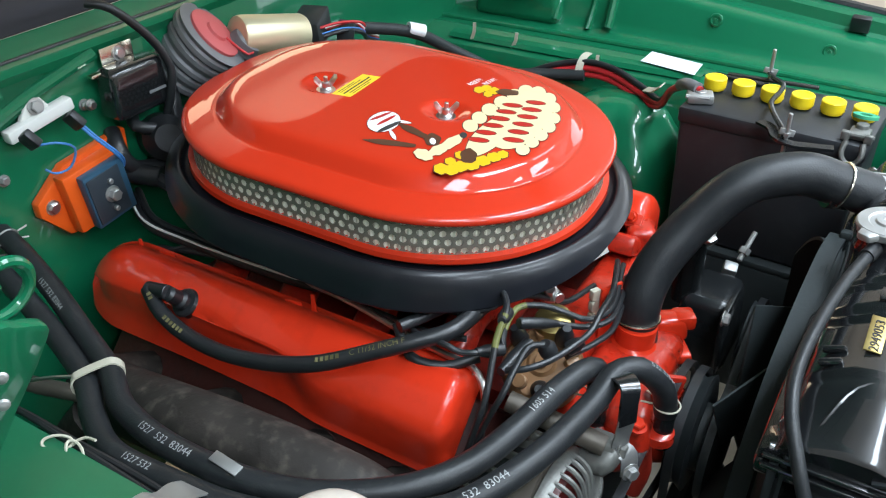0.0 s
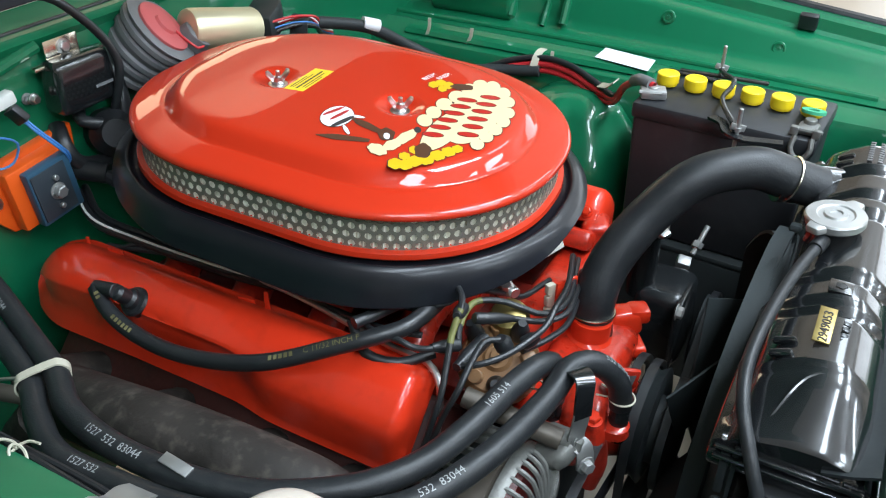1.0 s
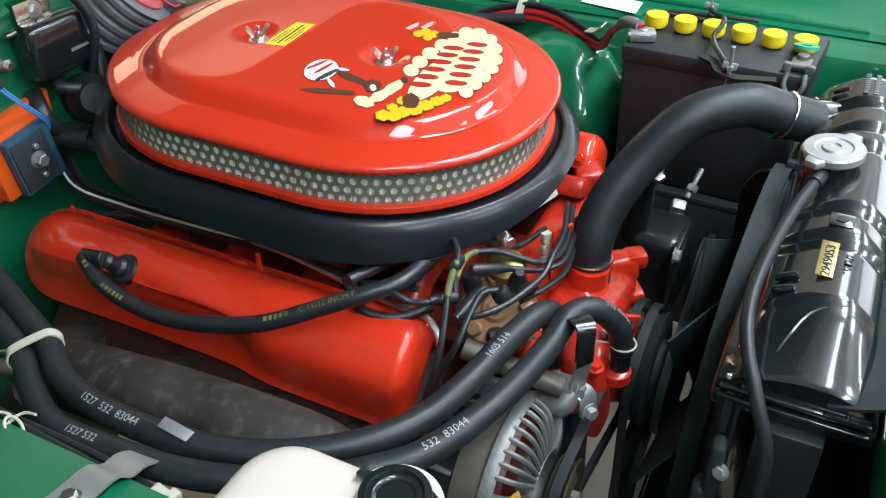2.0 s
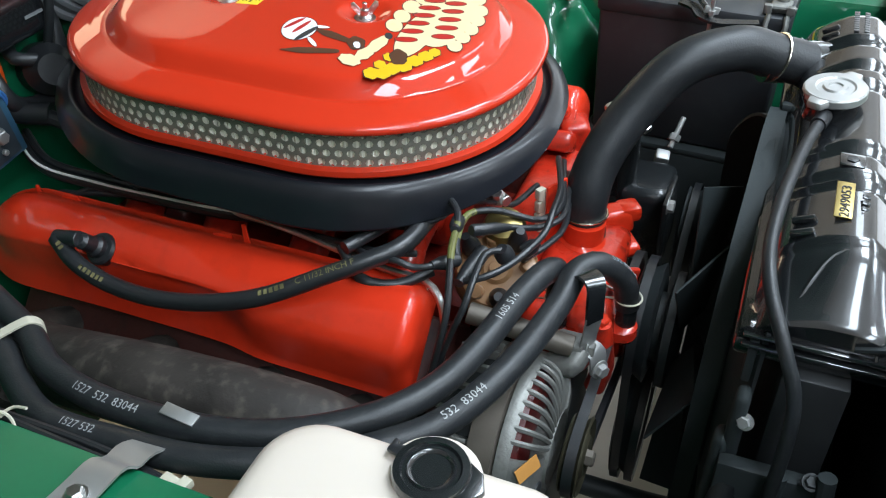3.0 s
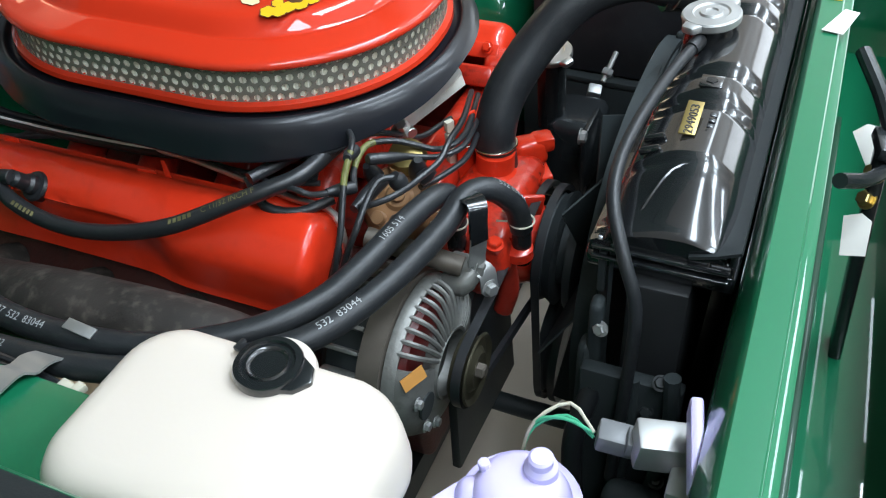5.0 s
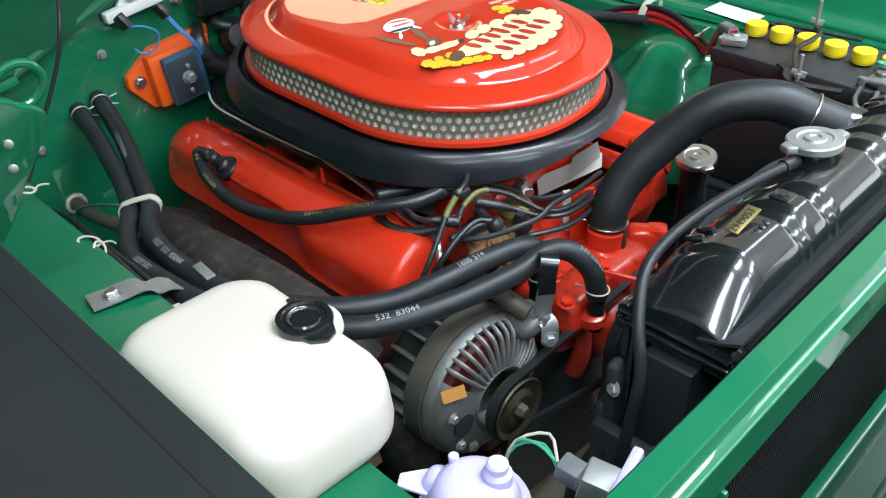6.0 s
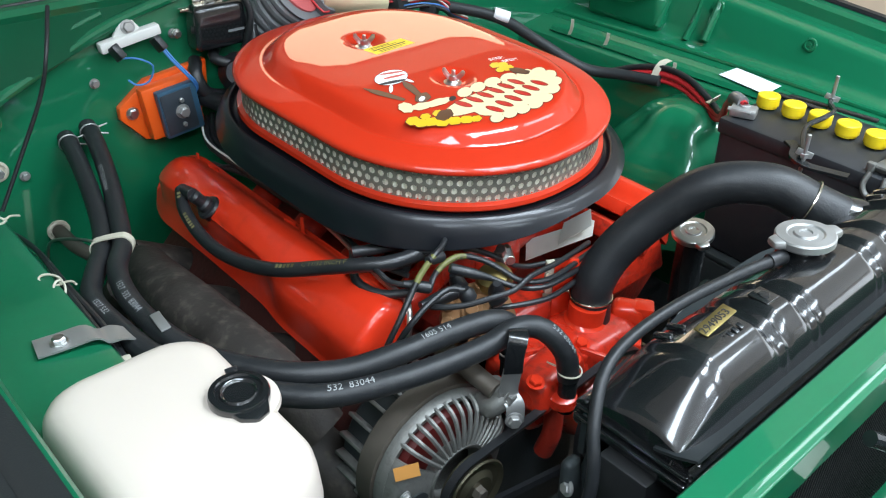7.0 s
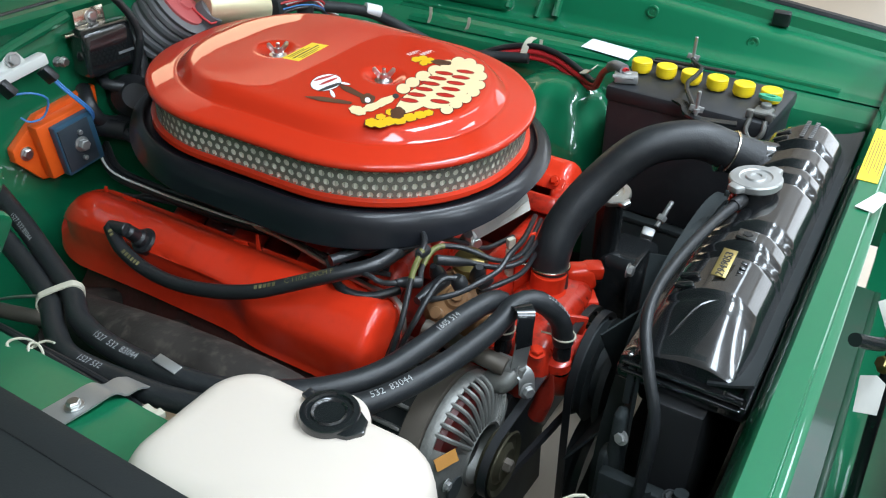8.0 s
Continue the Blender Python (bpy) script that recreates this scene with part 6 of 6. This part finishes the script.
part("rim_tab", box((0.016, 0.030, 0.010), (0.570, 0.128, 0.823), (-20, 0, 0), 0.003), SHROUD_BLACK, shroud)
part("back_plate", join(taper((0.022, 0.050, 0.30), (0.7, 0.5), (0.572, -0.282, 0.555), bevel=0.008), box((0.008, 0.60, 0.05), (0.578, 0.03, 0.785), bevel=0.002)), SHROUD_BLACK, shroud, "black shroud back plate")
part("plate_bolt", hex_bolt((0.586, -0.292, 0.735), (-0.3, -1, 0.4), 0.0062, 0.005), ZINC, shroud)
part("plate_arm", taper((0.016, 0.040, 0.13), (0.8, 0.5), (0.580, -0.278, 0.70), (6, 0, 0), 0.006), SHROUD_BLACK, shroud)

for z, out in ((0.806, 0.004), (0.815, 0.0015)):
    part("end_step", box((0.122, 0.006, 0.005), (0.628, -0.267 - out, z), (0, 0, 0), 0.002), GLOSS_BLACK, top_tank)

part("lower_hose", tube([(0.585, -0.30, 0.66), (0.575, -0.33, 0.60), (0.585, -0.345, 0.50), (0.60, -0.34, 0.42)], 0.011, 12), RUBBER, radiator, "black rubber hose beside the radiator")

# ---- front corner: relay, pump cap and leads ----
relay = thing("relay", (0.665, -0.43, 0.745), "silver relay with a grey connector plug and green wires", "relay")
part("can", box((0.044, 0.030, 0.030), (0.670, -0.428, 0.770), (0, 8, 18), 0.003), ZINC, relay, "plated metal can")
part("plug", join(box((0.032, 0.022, 0.019), (0.634, -0.423, 0.756), (0, 8, 8), 0.003), box((0.020, 0.020, 0.016), (0.652, -0.426, 0.762), (0, 8, 8), 0.002)), GREY_PLASTIC, relay, "grey plastic connector")
part("bracket", box((0.03, 0.05, 0.04), (0.695, -0.44, 0.745), (0, 0, 0), 0.003), ZINC, relay)
for k, (mt, dz) in enumerate(((GREEN_RING, 0.0), (GREEN_RING, -0.006), (NATURAL_NYLON, 0.001))):
    part("wire", tube([(0.616, -0.425, 0.757 + dz), (0.59, -0.42 + 0.008 * k, 0.758 + dz), (0.565, -0.422, 0.745 + dz), (0.555, -0.428, 0.70), (0.55, -0.43, 0.62)], 0.0016, 8), mt, relay, "pale wire" if k == 2 else "green wire")
cover_c = Vector((0.575, -0.489, 0.738))
reservoir = thing("pump_cap", cover_c - Vector((0, 0, 0.06)), "lavender plastic pump cover with a flange and a knob", "cover")
shell = part("shell", join(lathe([(0.040, -0.012), (0.042, -0.004), (0.036, 0.010), (0.028, 0.017), (0.018, 0.020), (0.001, 0.021)], Matrix.Translation(cover_c), 36), taper((0.042, 0.034, 0.028), (0.8, 0.8), tuple(cover_c + Vector((-0.032, -0.008, -0.004))), (0, 0, 20), 0.012)), LAVENDER, reservoir, "lavender moulded shell", 50)
part("flange", lathe([(0.038, -0.016), (0.050, -0.015), (0.051, -0.012), (0.040, -0.010)], Matrix.Translation(cover_c), 36), LAVENDER, shell)
part("lip", slab([(-0.04, -0.018), (-0.068, -0.024), (-0.073, -0.010), (-0.044, 0.018)], 0.004, Matrix.Translation(cover_c + Vector((0, 0, -0.012))) @ pose(0, 0, 0, 0, 6, 15), 0.0015), LAVENDER, shell)
part("knob", lathe([(0.014, 0.014), (0.0135, 0.025), (0.010, 0.029), (0.010, 0.036), (0.008, 0.038)], Matrix.Translation(cover_c + Vector((0.012, 0.016, 0))), 20), LAVENDER, shell)
part("nib", rod(cover_c + Vector((-0.03, 0.006, 0.006)), cover_c + Vector((-0.032, 0.006, 0.022)), 0.005, 10), LAVENDER, shell)
part("stem", rod(cover_c - Vector((0, 0, 0.14)), cover_c - Vector((0, 0, 0.013)), 0.03, 18), DULL_BLACK, reservoir, "black pump body")

solo("plastic_strip", box((0.010, 0.070, 0.026), (0.694, -0.447, 0.806), (8, 0, 12), 0.003), LAVENDER, "lavender plastic strip beside the radiator support", "strip")
solo("braided_line", tube([(-0.372, -0.437, 0.634), (-0.29, -0.436, 0.640), (-0.21, -0.415, 0.640), (-0.15, -0.38, 0.62)], 0.011, 14), STATOR, "grey-brown braided line through the firewall", "pipe")

# ---- firewall fittings ----
module = thing("ignition_module", (-0.372, -0.225, 0.74), "orange ignition module with a blue-grey box, on the firewall", "ignition module")
face = Matrix(((0, 0, 1, -0.374), (1, 0, 0, 0), (0, 1, 0, 0), (0, 0, 0, 1)))
part("heat_sink", slab([(-0.306, 0.815), (-0.306, 0.795), (-0.270, 0.752), (-0.235, 0.746), (-0.172, 0.772), (-0.150, 0.795), (-0.146, 0.865), (-0.255, 0.852)], 0.016, face, 0.003), ORANGE, module, "orange painted heat sink")
part("raised_block", box((0.024, 0.095, 0.090), (-0.352, -0.222, 0.803), (6, 0, 0), 0.005), ORANGE, module)
blue = part("box", box((0.016, 0.068, 0.082), (-0.334, -0.216, 0.800), (6, 0, 0), 0.003), BLUE, module, "blue steel box")
part("resin", box((0.004, 0.054, 0.070), (-0.3255, -0.220, 0.800), (6, 0, 0), 0.001), DARK_BLUE, blue, "dark potting resin")
part("stud", join(hex_bolt((-0.3235, -0.216, 0.800), (1, 0, 0), 0.009, 0.010), rod((-0.324, -0.216, 0.82), (-0.318, -0.216, 0.82), 0.004, 8), rod((-0.324, -0.216, 0.778), (-0.318, -0.216, 0.778), 0.004, 8)), ZINC, module)
part("bolt", hex_bolt((-0.358, -0.286, 0.803), (1, 0, 0), 0.008, 0.006), STEEL, module)
part("plug", join(rod((-0.345, -0.168, 0.806), (-0.30, -0.148, 0.800), 0.015, 14), rod((-0.31, -0.152, 0.80), (-0.27, -0.15, 0.79), 0.010, 10)), RUBBER, module, "black rubber plug")
resistor = thing("ballast_resistor", (-0.366, -0.268, 0.908), "white ceramic ballast resistor bolted to the firewall", "resistor")
part("bar", join(box((0.018, 0.100, 0.017), (-0.362, -0.267, 0.923), (8, 0, 0), 0.003), taper((0.008, 0.05, 0.022), (1, 0.4), (-0.366, -0.267, 0.939), bevel=0.002)), WHITE_CERAMIC, resistor, "white ceramic bar")
part("bolt", hex_bolt((-0.361, -0.267, 0.941), (1, 0, 0.2), 0.0085, 0.006), ZINC, resistor)
for y in (-0.296, -0.228):
    part("connector", box((0.02, 0.012, 0.024), (-0.346, y, 0.910), (20, -30, 10), 0.002), RUBBER, resistor, "black push-on connector")
part("wire", tube([(-0.340, -0.294, 0.902), (-0.325, -0.275, 0.902), (-0.325, -0.252, 0.885), (-0.335, -0.258, 0.858), (-0.345, -0.275, 0.853), (-0.350, -0.285, 0.862)], 0.0016, 8), BLUE_WIRE, resistor, "thin blue wire")
for d in (0.0, 0.004):
    part("wire", tube([(-0.340, -0.226 + d, 0.902), (-0.330, -0.218 + d, 0.885), (-0.322, -0.200 + d, 0.858), (-0.325, -0.188 + d, 0.840), (-0.335, -0.180, 0.82)], 0.0018, 8), BLUE_WIRE, resistor, "thin blue wire")
regulator = thing("voltage_regulator", (-0.36, -0.103, 0.868), "black voltage regulator with a plated bracket", "regulator")
part("case", taper((0.045, 0.100, 0.072), (0.85, 0.9), (-0.350, -0.122, 0.921), (0, 0, 0), 0.010), GLOSS_BLACK, regulator, "black enamelled case")
part("bracket", join(box((0.003, 0.055, 0.030), (-0.366, -0.126, 0.964), (0, 0, 0), 0.003), box((0.02, 0.058, 0.003), (-0.357, -0.126, 0.953), (0, 10, 0), 0.001), box((0.012, 0.118, 0.006), (-0.360, -0.122, 0.950), bevel=0.002)), WARM_PLATE, regulator, "warm plated bracket")
part("bolt", hex_bolt((-0.364, -0.124, 0.966), (1, 0, 0), 0.008, 0.005), STEEL, regulator)
part("bolt", hex_bolt((-0.360, -0.190, 0.915), (1, 0, 0), 0.006, 0.007), STEEL, regulator)
part("print_bar", box((0.001, 0.030, 0.004), (-0.3275, -0.100, 0.912), (0, -4, 0), 0), GREY_PLASTIC, regulator)
for k, loop in enumerate(([(-0.37, -0.16, 0.86), (-0.345, -0.175, 0.845), (-0.335, -0.165, 0.815), (-0.335, -0.12, 0.80), (-0.34, -0.08, 0.815), (-0.35, -0.06, 0.86), (-0.365, -0.05, 0.90)], [(-0.37, -0.12, 0.875), (-0.34, -0.14, 0.868), (-0.32, -0.11, 0.855), (-0.32, -0.07, 0.84), (-0.34, -0.03, 0.85), (-0.36, 0.0, 0.88)])):
    solo("firewall_hose", tube(loop, 0.012 - 0.003 * k, 14), RUBBER, "black rubber hose looped under the regulator", "hose", "firewall hoses")
solo("rubber_boot", join(lathe([(0.03, 0), (0.036, 0.02), (0.030, 0.045), (0.034, 0.06), (0.02, 0.085)], aim((-0.372, -0.08, 0.82), (-0.30, -0.12, 0.85)), 20)), RUBBER, "dark rubber boot on the firewall under the regulator", "boot")
blower = thing("blower_motor", (-0.36, 0.0, 0.90), "grey ribbed motor housing with a faded red end plate", "motor")
bl_c, bl_d = Vector((-0.335, 0.022, 0.950)), Vector((0.62, 0.38, 0.62)).normalized()
prof = []
for k in range(5):
    z = -0.085 + 0.0170 * k + 0.002 * (k % 2)
    prof += [(0.047 + 0.002 * k, z), (0.051 + 0.002 * k, z + 0.004), (0.0515 + 0.002 * k, z + 0.011), (0.048 + 0.002 * k, z + 0.0145)]
part("housing", lathe(prof + [(0.058, 0.0), (0.060, 0.004), (0.056, 0.006), (0.040, 0.006)], aim(bl_c, bl_c + bl_d), 40), GREY_PLASTIC, blower, "grey ribbed plastic housing")
part("end_plate", lathe([(0.043, 0.005), (0.043, 0.010), (0.040, 0.012), (0.018, 0.012), (0.016, 0.016), (0.001, 0.016)], aim(bl_c, bl_c + bl_d), 36), PINK_RED, blower, "faded red end plate")
part("lead", tube([bl_c + bl_d * 0.014 + Vector((0, 0.01, -0.01)), bl_c + Vector((0.04, 0.03, -0.03)), bl_c + Vector((0.03, 0.06, -0.03)), bl_c + Vector((0.0, 0.08, -0.06))], 0.002, 8), RED_CABLE, blower, "thin red lead")
part("bolt", hex_bolt(bl_c + Vector((0.03, 0.035, -0.055)), (0.6, 0.2, 0.7), 0.008, 0.01), STEEL, blower)
part("side_lobe", lathe([(0.02, 0), (0.026, 0.01), (0.024, 0.03), (0.012, 0.04)], aim((-0.33, 0.065, 0.915), (-0.29, 0.085, 0.955)), 20), GREY_PLASTIC, blower)
solo("gold_canister", lathe([(0.020, 0), (0.030, 0.003), (0.032, 0.008), (0.032, 0.118), (0.030, 0.123), (0.012, 0.125)], aim((-0.325, 0.062, 0.940), (-0.295, 0.178, 0.915)), 36), GOLD_PAINT, "pale gold metal canister beside the motor", "canister")
solo("wiring_connector", join(box((0.05, 0.07, 0.05), (-0.32, 0.235, 0.905), (10, 0, 20), 0.006), box((0.03, 0.05, 0.03), (-0.29, 0.29, 0.885), (0, 10, 35), 0.004)), DULL_BLACK, "black bulkhead wiring connector", "connector")
for k, (mt, r, sag) in enumerate(((RED_CABLE, 0.0022, 0.0), (BLUE_WIRE, 0.0015, -0.012), (RUBBER, 0.004, -0.018), (WHITE_CERAMIC, 0.0015, -0.006), (RED_CABLE, 0.0018, -0.010))):
    solo("bulkhead_wire", tube([(-0.30, 0.20 + 0.012 * k, 0.91 + sag), (-0.275, 0.25 + 0.01 * k, 0.915 + sag), (-0.27, 0.31, 0.90 + sag), (-0.285, 0.345, 0.875 + sag), (-0.30, 0.40, 0.85 + sag)], r, 8), mt, ("red", "blue", "black", "white", "red")[k] + " wire at the bulkhead connector", "wire", "bulkhead wires")
solo("washer_tube", tube([(-0.375, -0.150, 1.040), (-0.352, -0.128, 1.030), (-0.335, -0.092, 0.985), (-0.325, -0.075, 0.945), (-0.322, -0.078, 0.915), (-0.335, -0.09, 0.86)], 0.0062, 12), RUBBER, "black rubber tube curving over the regulator", "hose")
solo("hanging_wire", tube([(-0.30, -0.395, 1.01), (-0.25, -0.425, 0.965), (-0.25, -0.445, 0.91), (-0.25, -0.485, 0.84), (-0.24, -0.535, 0.765)], 0.0030, 8), HOSE, "thin dark wire hanging by the firewall", "wire")


def nylon_tie(at, m_turn, size=0.012):
    m = pose(*at, *m_turn)
    ring = tube([m @ Vector((size * math.cos(a), size * 0.55 * math.sin(a), 0)) for a in [2 * math.pi * i / 16 for i in range(17)]], 0.0016, 6, 0.006)
    return join(ring, tube([m @ Vector((size, 0, 0)), m @ Vector((size * 1.8, 0.004, 0.003)), m @ Vector((size * 2.6, -0.002, 0.010))], 0.0015, 6), box((0.006, 0.005, 0.004), tuple(m @ Vector((size, 0, 0))), bevel=0.001))


for at, turn, size in (((-0.16, -0.560, 0.795), (30, 20, 100), 0.010), ((-0.025, -0.548, 0.768), (20, 10, 40), 0.014), ((-0.005, -0.545, 0.764), (0, 30, -20), 0.012)):
    solo("cable_tie", nylon_tie(at, turn, size), NATURAL_NYLON, "curled natural nylon cable tie", "cable tie", "cable ties")
for at, to in (((-0.246, 0.657, 0.768), (-0.238, 0.655, 0.806)), ((-0.152, 0.659, 0.764), (-0.140, 0.657, 0.800)), ((0.04, 0.628, 0.755), (0.048, 0.628, 0.795))):
    solo("cable_tie", strap([at, Vector(at).lerp(Vector(to), 0.5) + Vector((0.003, 0, 0)), to], (1, 0.3, 0), 0.007, 0.0016), NATURAL_NYLON, "upright natural nylon cable tie tail", "cable tie", "cable ties")
for at, r in (((-0.3745, -0.501, 0.762), 0.017), ((-0.3745, -0.437, 0.634), 0.018)):
    g = thing("grommet", at, "tan rubber grommet with a bolt on the firewall", "grommet", "firewall grommets")
    part("ring", lathe([(r * 0.55, 0), (r, 0), (r, 0.004), (r * 0.8, 0.006), (r * 0.55, 0.003)], aim(at, Vector(at) + Vector((1, 0, 0))), 22), NATURAL_NYLON, g)
    part("bolt", hex_bolt(Vector(at) + Vector((0.001, 0, 0)), (1, 0, 0), r * 0.45, 0.014, False), ZINC, g)
for at in ((-0.3745, -0.464, 0.742), (-0.3745, -0.33, 0.86), (-0.3745, -0.19, 0.912)):
    solo("firewall_bolt", hex_bolt(at, (1, 0, 0), 0.006, 0.006), ZINC, "small plated bolt in the firewall", "bolt", "firewall bolts")
solo("steel_rod", tube([(-0.115, -0.455, 0.742), (-0.16, -0.478, 0.735), (-0.20, -0.497, 0.715), (-0.212, -0.505, 0.66), (-0.205, -0.51, 0.60)], 0.0022, 8), STEEL, "thin bent steel rod by the heater hoses", "rod")
for k in range(2):
    solo("apron_wire", tube([(-0.30, -0.530, 0.70 + 0.01 * k), (-0.15, -0.528, 0.745), (-0.02, -0.532 - 0.004 * k, 0.757), (0.09, -0.530 - 0.008 * k, 0.752), (0.175, -0.535, 0.742), (0.24, -0.525, 0.70)], 0.0035, 8), RUBBER, "black wire along the inner fender edge", "wire", "inner fender wires")
solo("wire_connector", join(box((0.024, 0.014, 0.012), (0.162, -0.538, 0.749), (0, 0, -10), 0.002), box((0.010, 0.018, 0.008), (0.172, -0.538, 0.752), (0, 0, -10), 0.001)), NATURAL_NYLON, "cream plastic wire connector", "connector")

# ---- far side: cables, label ----
for k, (mt, r, lift) in enumerate(((RED_CABLE, 0.0065, 0.0), (RED_CABLE, 0.0055, -0.013), (RUBBER, 0.006, 0.012))):
    solo("battery_cable", tube([(-0.30, 0.42, 0.82), (-0.20, 0.50, 0.755), (-0.10, 0.585, 0.745), (-0.03, 0.612, 0.756 + lift), (0.03, 0.622, 0.768 + lift), (0.09, 0.615, 0.766 + lift), (0.150, 0.597, 0.750 + lift), (0.195, 0.572, 0.748 + 0.5 * lift), (0.222, 0.538, 0.790), (0.262, 0.487, 0.826), (0.290, 0.468, 0.828)], r, 12), mt,
         "black cable to the battery" if mt is RUBBER else "thick red battery cable", "cable", "battery cables")
solo("cable_sleeve", tube([(0.245, 0.51, 0.815), (0.262, 0.487, 0.828), (0.285, 0.470, 0.830)], 0.010, 12), GREY_PLASTIC, "grey sleeve on the battery cable", "sleeve")
solo("cable_clip", strap([(0.018, 0.608, 0.762), (0.020, 0.616, 0.780), (0.022, 0.628, 0.789), (0.024, 0.644, 0.790)], (1, 0.2, 0), 0.014, 0.002), NATURAL_NYLON, "cream nylon clip over the battery cables", "clip")
solo("cable_flag", strap([(0.165, 0.575, 0.768), (0.19, 0.545, 0.782), (0.212, 0.515, 0.806)], (0.3, 1, 0.3), 0.014, 0.002), NATURAL_NYLON, "cream nylon tag on the battery cables", "tag")
solo("apron_label", slab([(0.117, 0.677), (0.229, 0.655), (0.226, 0.717), (0.119, 0.737)], 0.0006, pose(0, 0, 0.7795)), WHITE_LABEL, "pale blue-white paper label on the inner fender", "label")
solo("harness", tube([(-0.30, 0.30, 0.89), (-0.24, 0.42, 0.855), (-0.19, 0.50, 0.800), (-0.12, 0.56, 0.752), (-0.05, 0.595, 0.750), (0.03, 0.612, 0.756)], 0.011, 12), DULL_BLACK, "black taped wiring harness along the inner fender", "harness")
solo("harness_tape", tube([(-0.243, 0.415, 0.863), (-0.225, 0.44, 0.853)], 0.0125, 12), DECAL_WHITE, "white tape round the wiring harness", "tape")
for x, z in ((0.0, 0.856), (0.212, 0.832), (0.43, 0.808)):
    m = Matrix.Translation((x, 0.830 - 0.04 * max(0, x - 0.1), z)) @ Matrix.Scale(0.62, 4) @ Vector((0, -1, 0.25)).to_track_quat("Z", "Y").to_matrix().to_4x4()
    part("pressed_boss", join(lathe([(0.022, -0.002), (0.020, 0.004), (0.015, 0.005), (0.013, 0.002), (0.006, 0.002), (0.005, 0.005)], m, 24)), GREEN, car_body, "pressed round boss")
part("edge_rib", tube([(-0.38, 0.755, 0.774), (0.1, 0.757, 0.776), (0.62, 0.735, 0.774)], 0.007, 10), GREEN, car_body, "raised rib along the inner fender")
for vx in (0.0, -0.12):
    part("vertical_rib", tube([(vx, 0.80, 0.79), (vx, 0.838, 0.866)], 0.009, 8), GREEN, car_body)

# ---- front of the radiator ----
yoke_label = thing("warning_label", (0.72, 0.26, 0.862), "yellow warning label with dark print on the radiator support", "label")
part("sheet", box((0.026, 0.185, 0.0008), (0.722, 0.275, 0.8628), bevel=0), LABEL_YELLOW, yoke_label)
for k in range(6):
    part("print_bar", box((0.0010, 0.10 + 0.02 * (k % 3), 0.0006), (0.7125 + 0.0038 * k, 0.275, 0.8636), bevel=0), LETTER_YELLOW, yoke_label)
solo("paper_strip", slab([(-0.010, -0.03), (0.012, -0.026), (0.008, 0.032), (-0.008, 0.03)], 0.0008, pose(0.738, 0.125, 0.864, 0, 4, -18)), PAPER, "white paper strip on the radiator support", "paper strip")
condenser = thing("condenser", (0.725, 0.06, 0.44), "black finned condenser ahead of the radiator", "condenser")
part("core", box((0.020, 0.86, 0.36), (0.722, 0.06, 0.62), bevel=0.003), FINS, condenser)
fins = bmesh.new()
for k in range(118):
    fb = box((0.004, 0.0022, 0.35), (0.734, -0.362 + 0.0072 * k, 0.622), bevel=0)
    tmp = bpy.data.meshes.new("tmp")
    fb.to_mesh(tmp), fb.free()
    fins.from_mesh(tmp)
    bpy.data.meshes.remove(tmp)
tagged(part("fin_pack", fins, FINS, condenser, "thin vertical fins"), kind="stuff")
latch = thing("hood_latch", (0.815, 0.05, 0.42), "black hood latch brace with brass bolts", "latch")
part("brace", join(box((0.016, 0.045, 0.34), (0.822, 0.06, 0.59), (0, -4, 0), 0.004), tube([(0.822, 0.06, 0.755), (0.800, 0.10, 0.790), (0.770, 0.16, 0.815)], 0.009, 10), tube([(0.822, 0.05, 0.735), (0.795, -0.03, 0.770), (0.765, -0.09, 0.805)], 0.008, 10), box((0.03, 0.05, 0.016), (0.815, 0.055, 0.762), (0, 6, 10), 0.004)), SATIN_BLACK, latch, "black steel brace")
for at in ((0.812, 0.045, 0.728), (0.810, 0.040, 0.695), (0.812, 0.07, 0.712)):
    part("bolt", hex_bolt(at, (-0.7, -0.5, 0.6), 0.009, 0.010), BRASS, latch, "brass bolt")
for at, turn in (((0.802, 0.105, 0.728), (35, -20, 20)), ((0.800, -0.035, 0.700), (50, -15, -10))):
    solo("paper_tag", slab([(-0.013, -0.024), (0.013, -0.022), (0.015, 0.016), (0.004, 0.024), (-0.014, 0.020)], 0.0008, pose(*at, *turn)), PAPER, "small white tag near the hood latch", "tag", "tags by the latch")
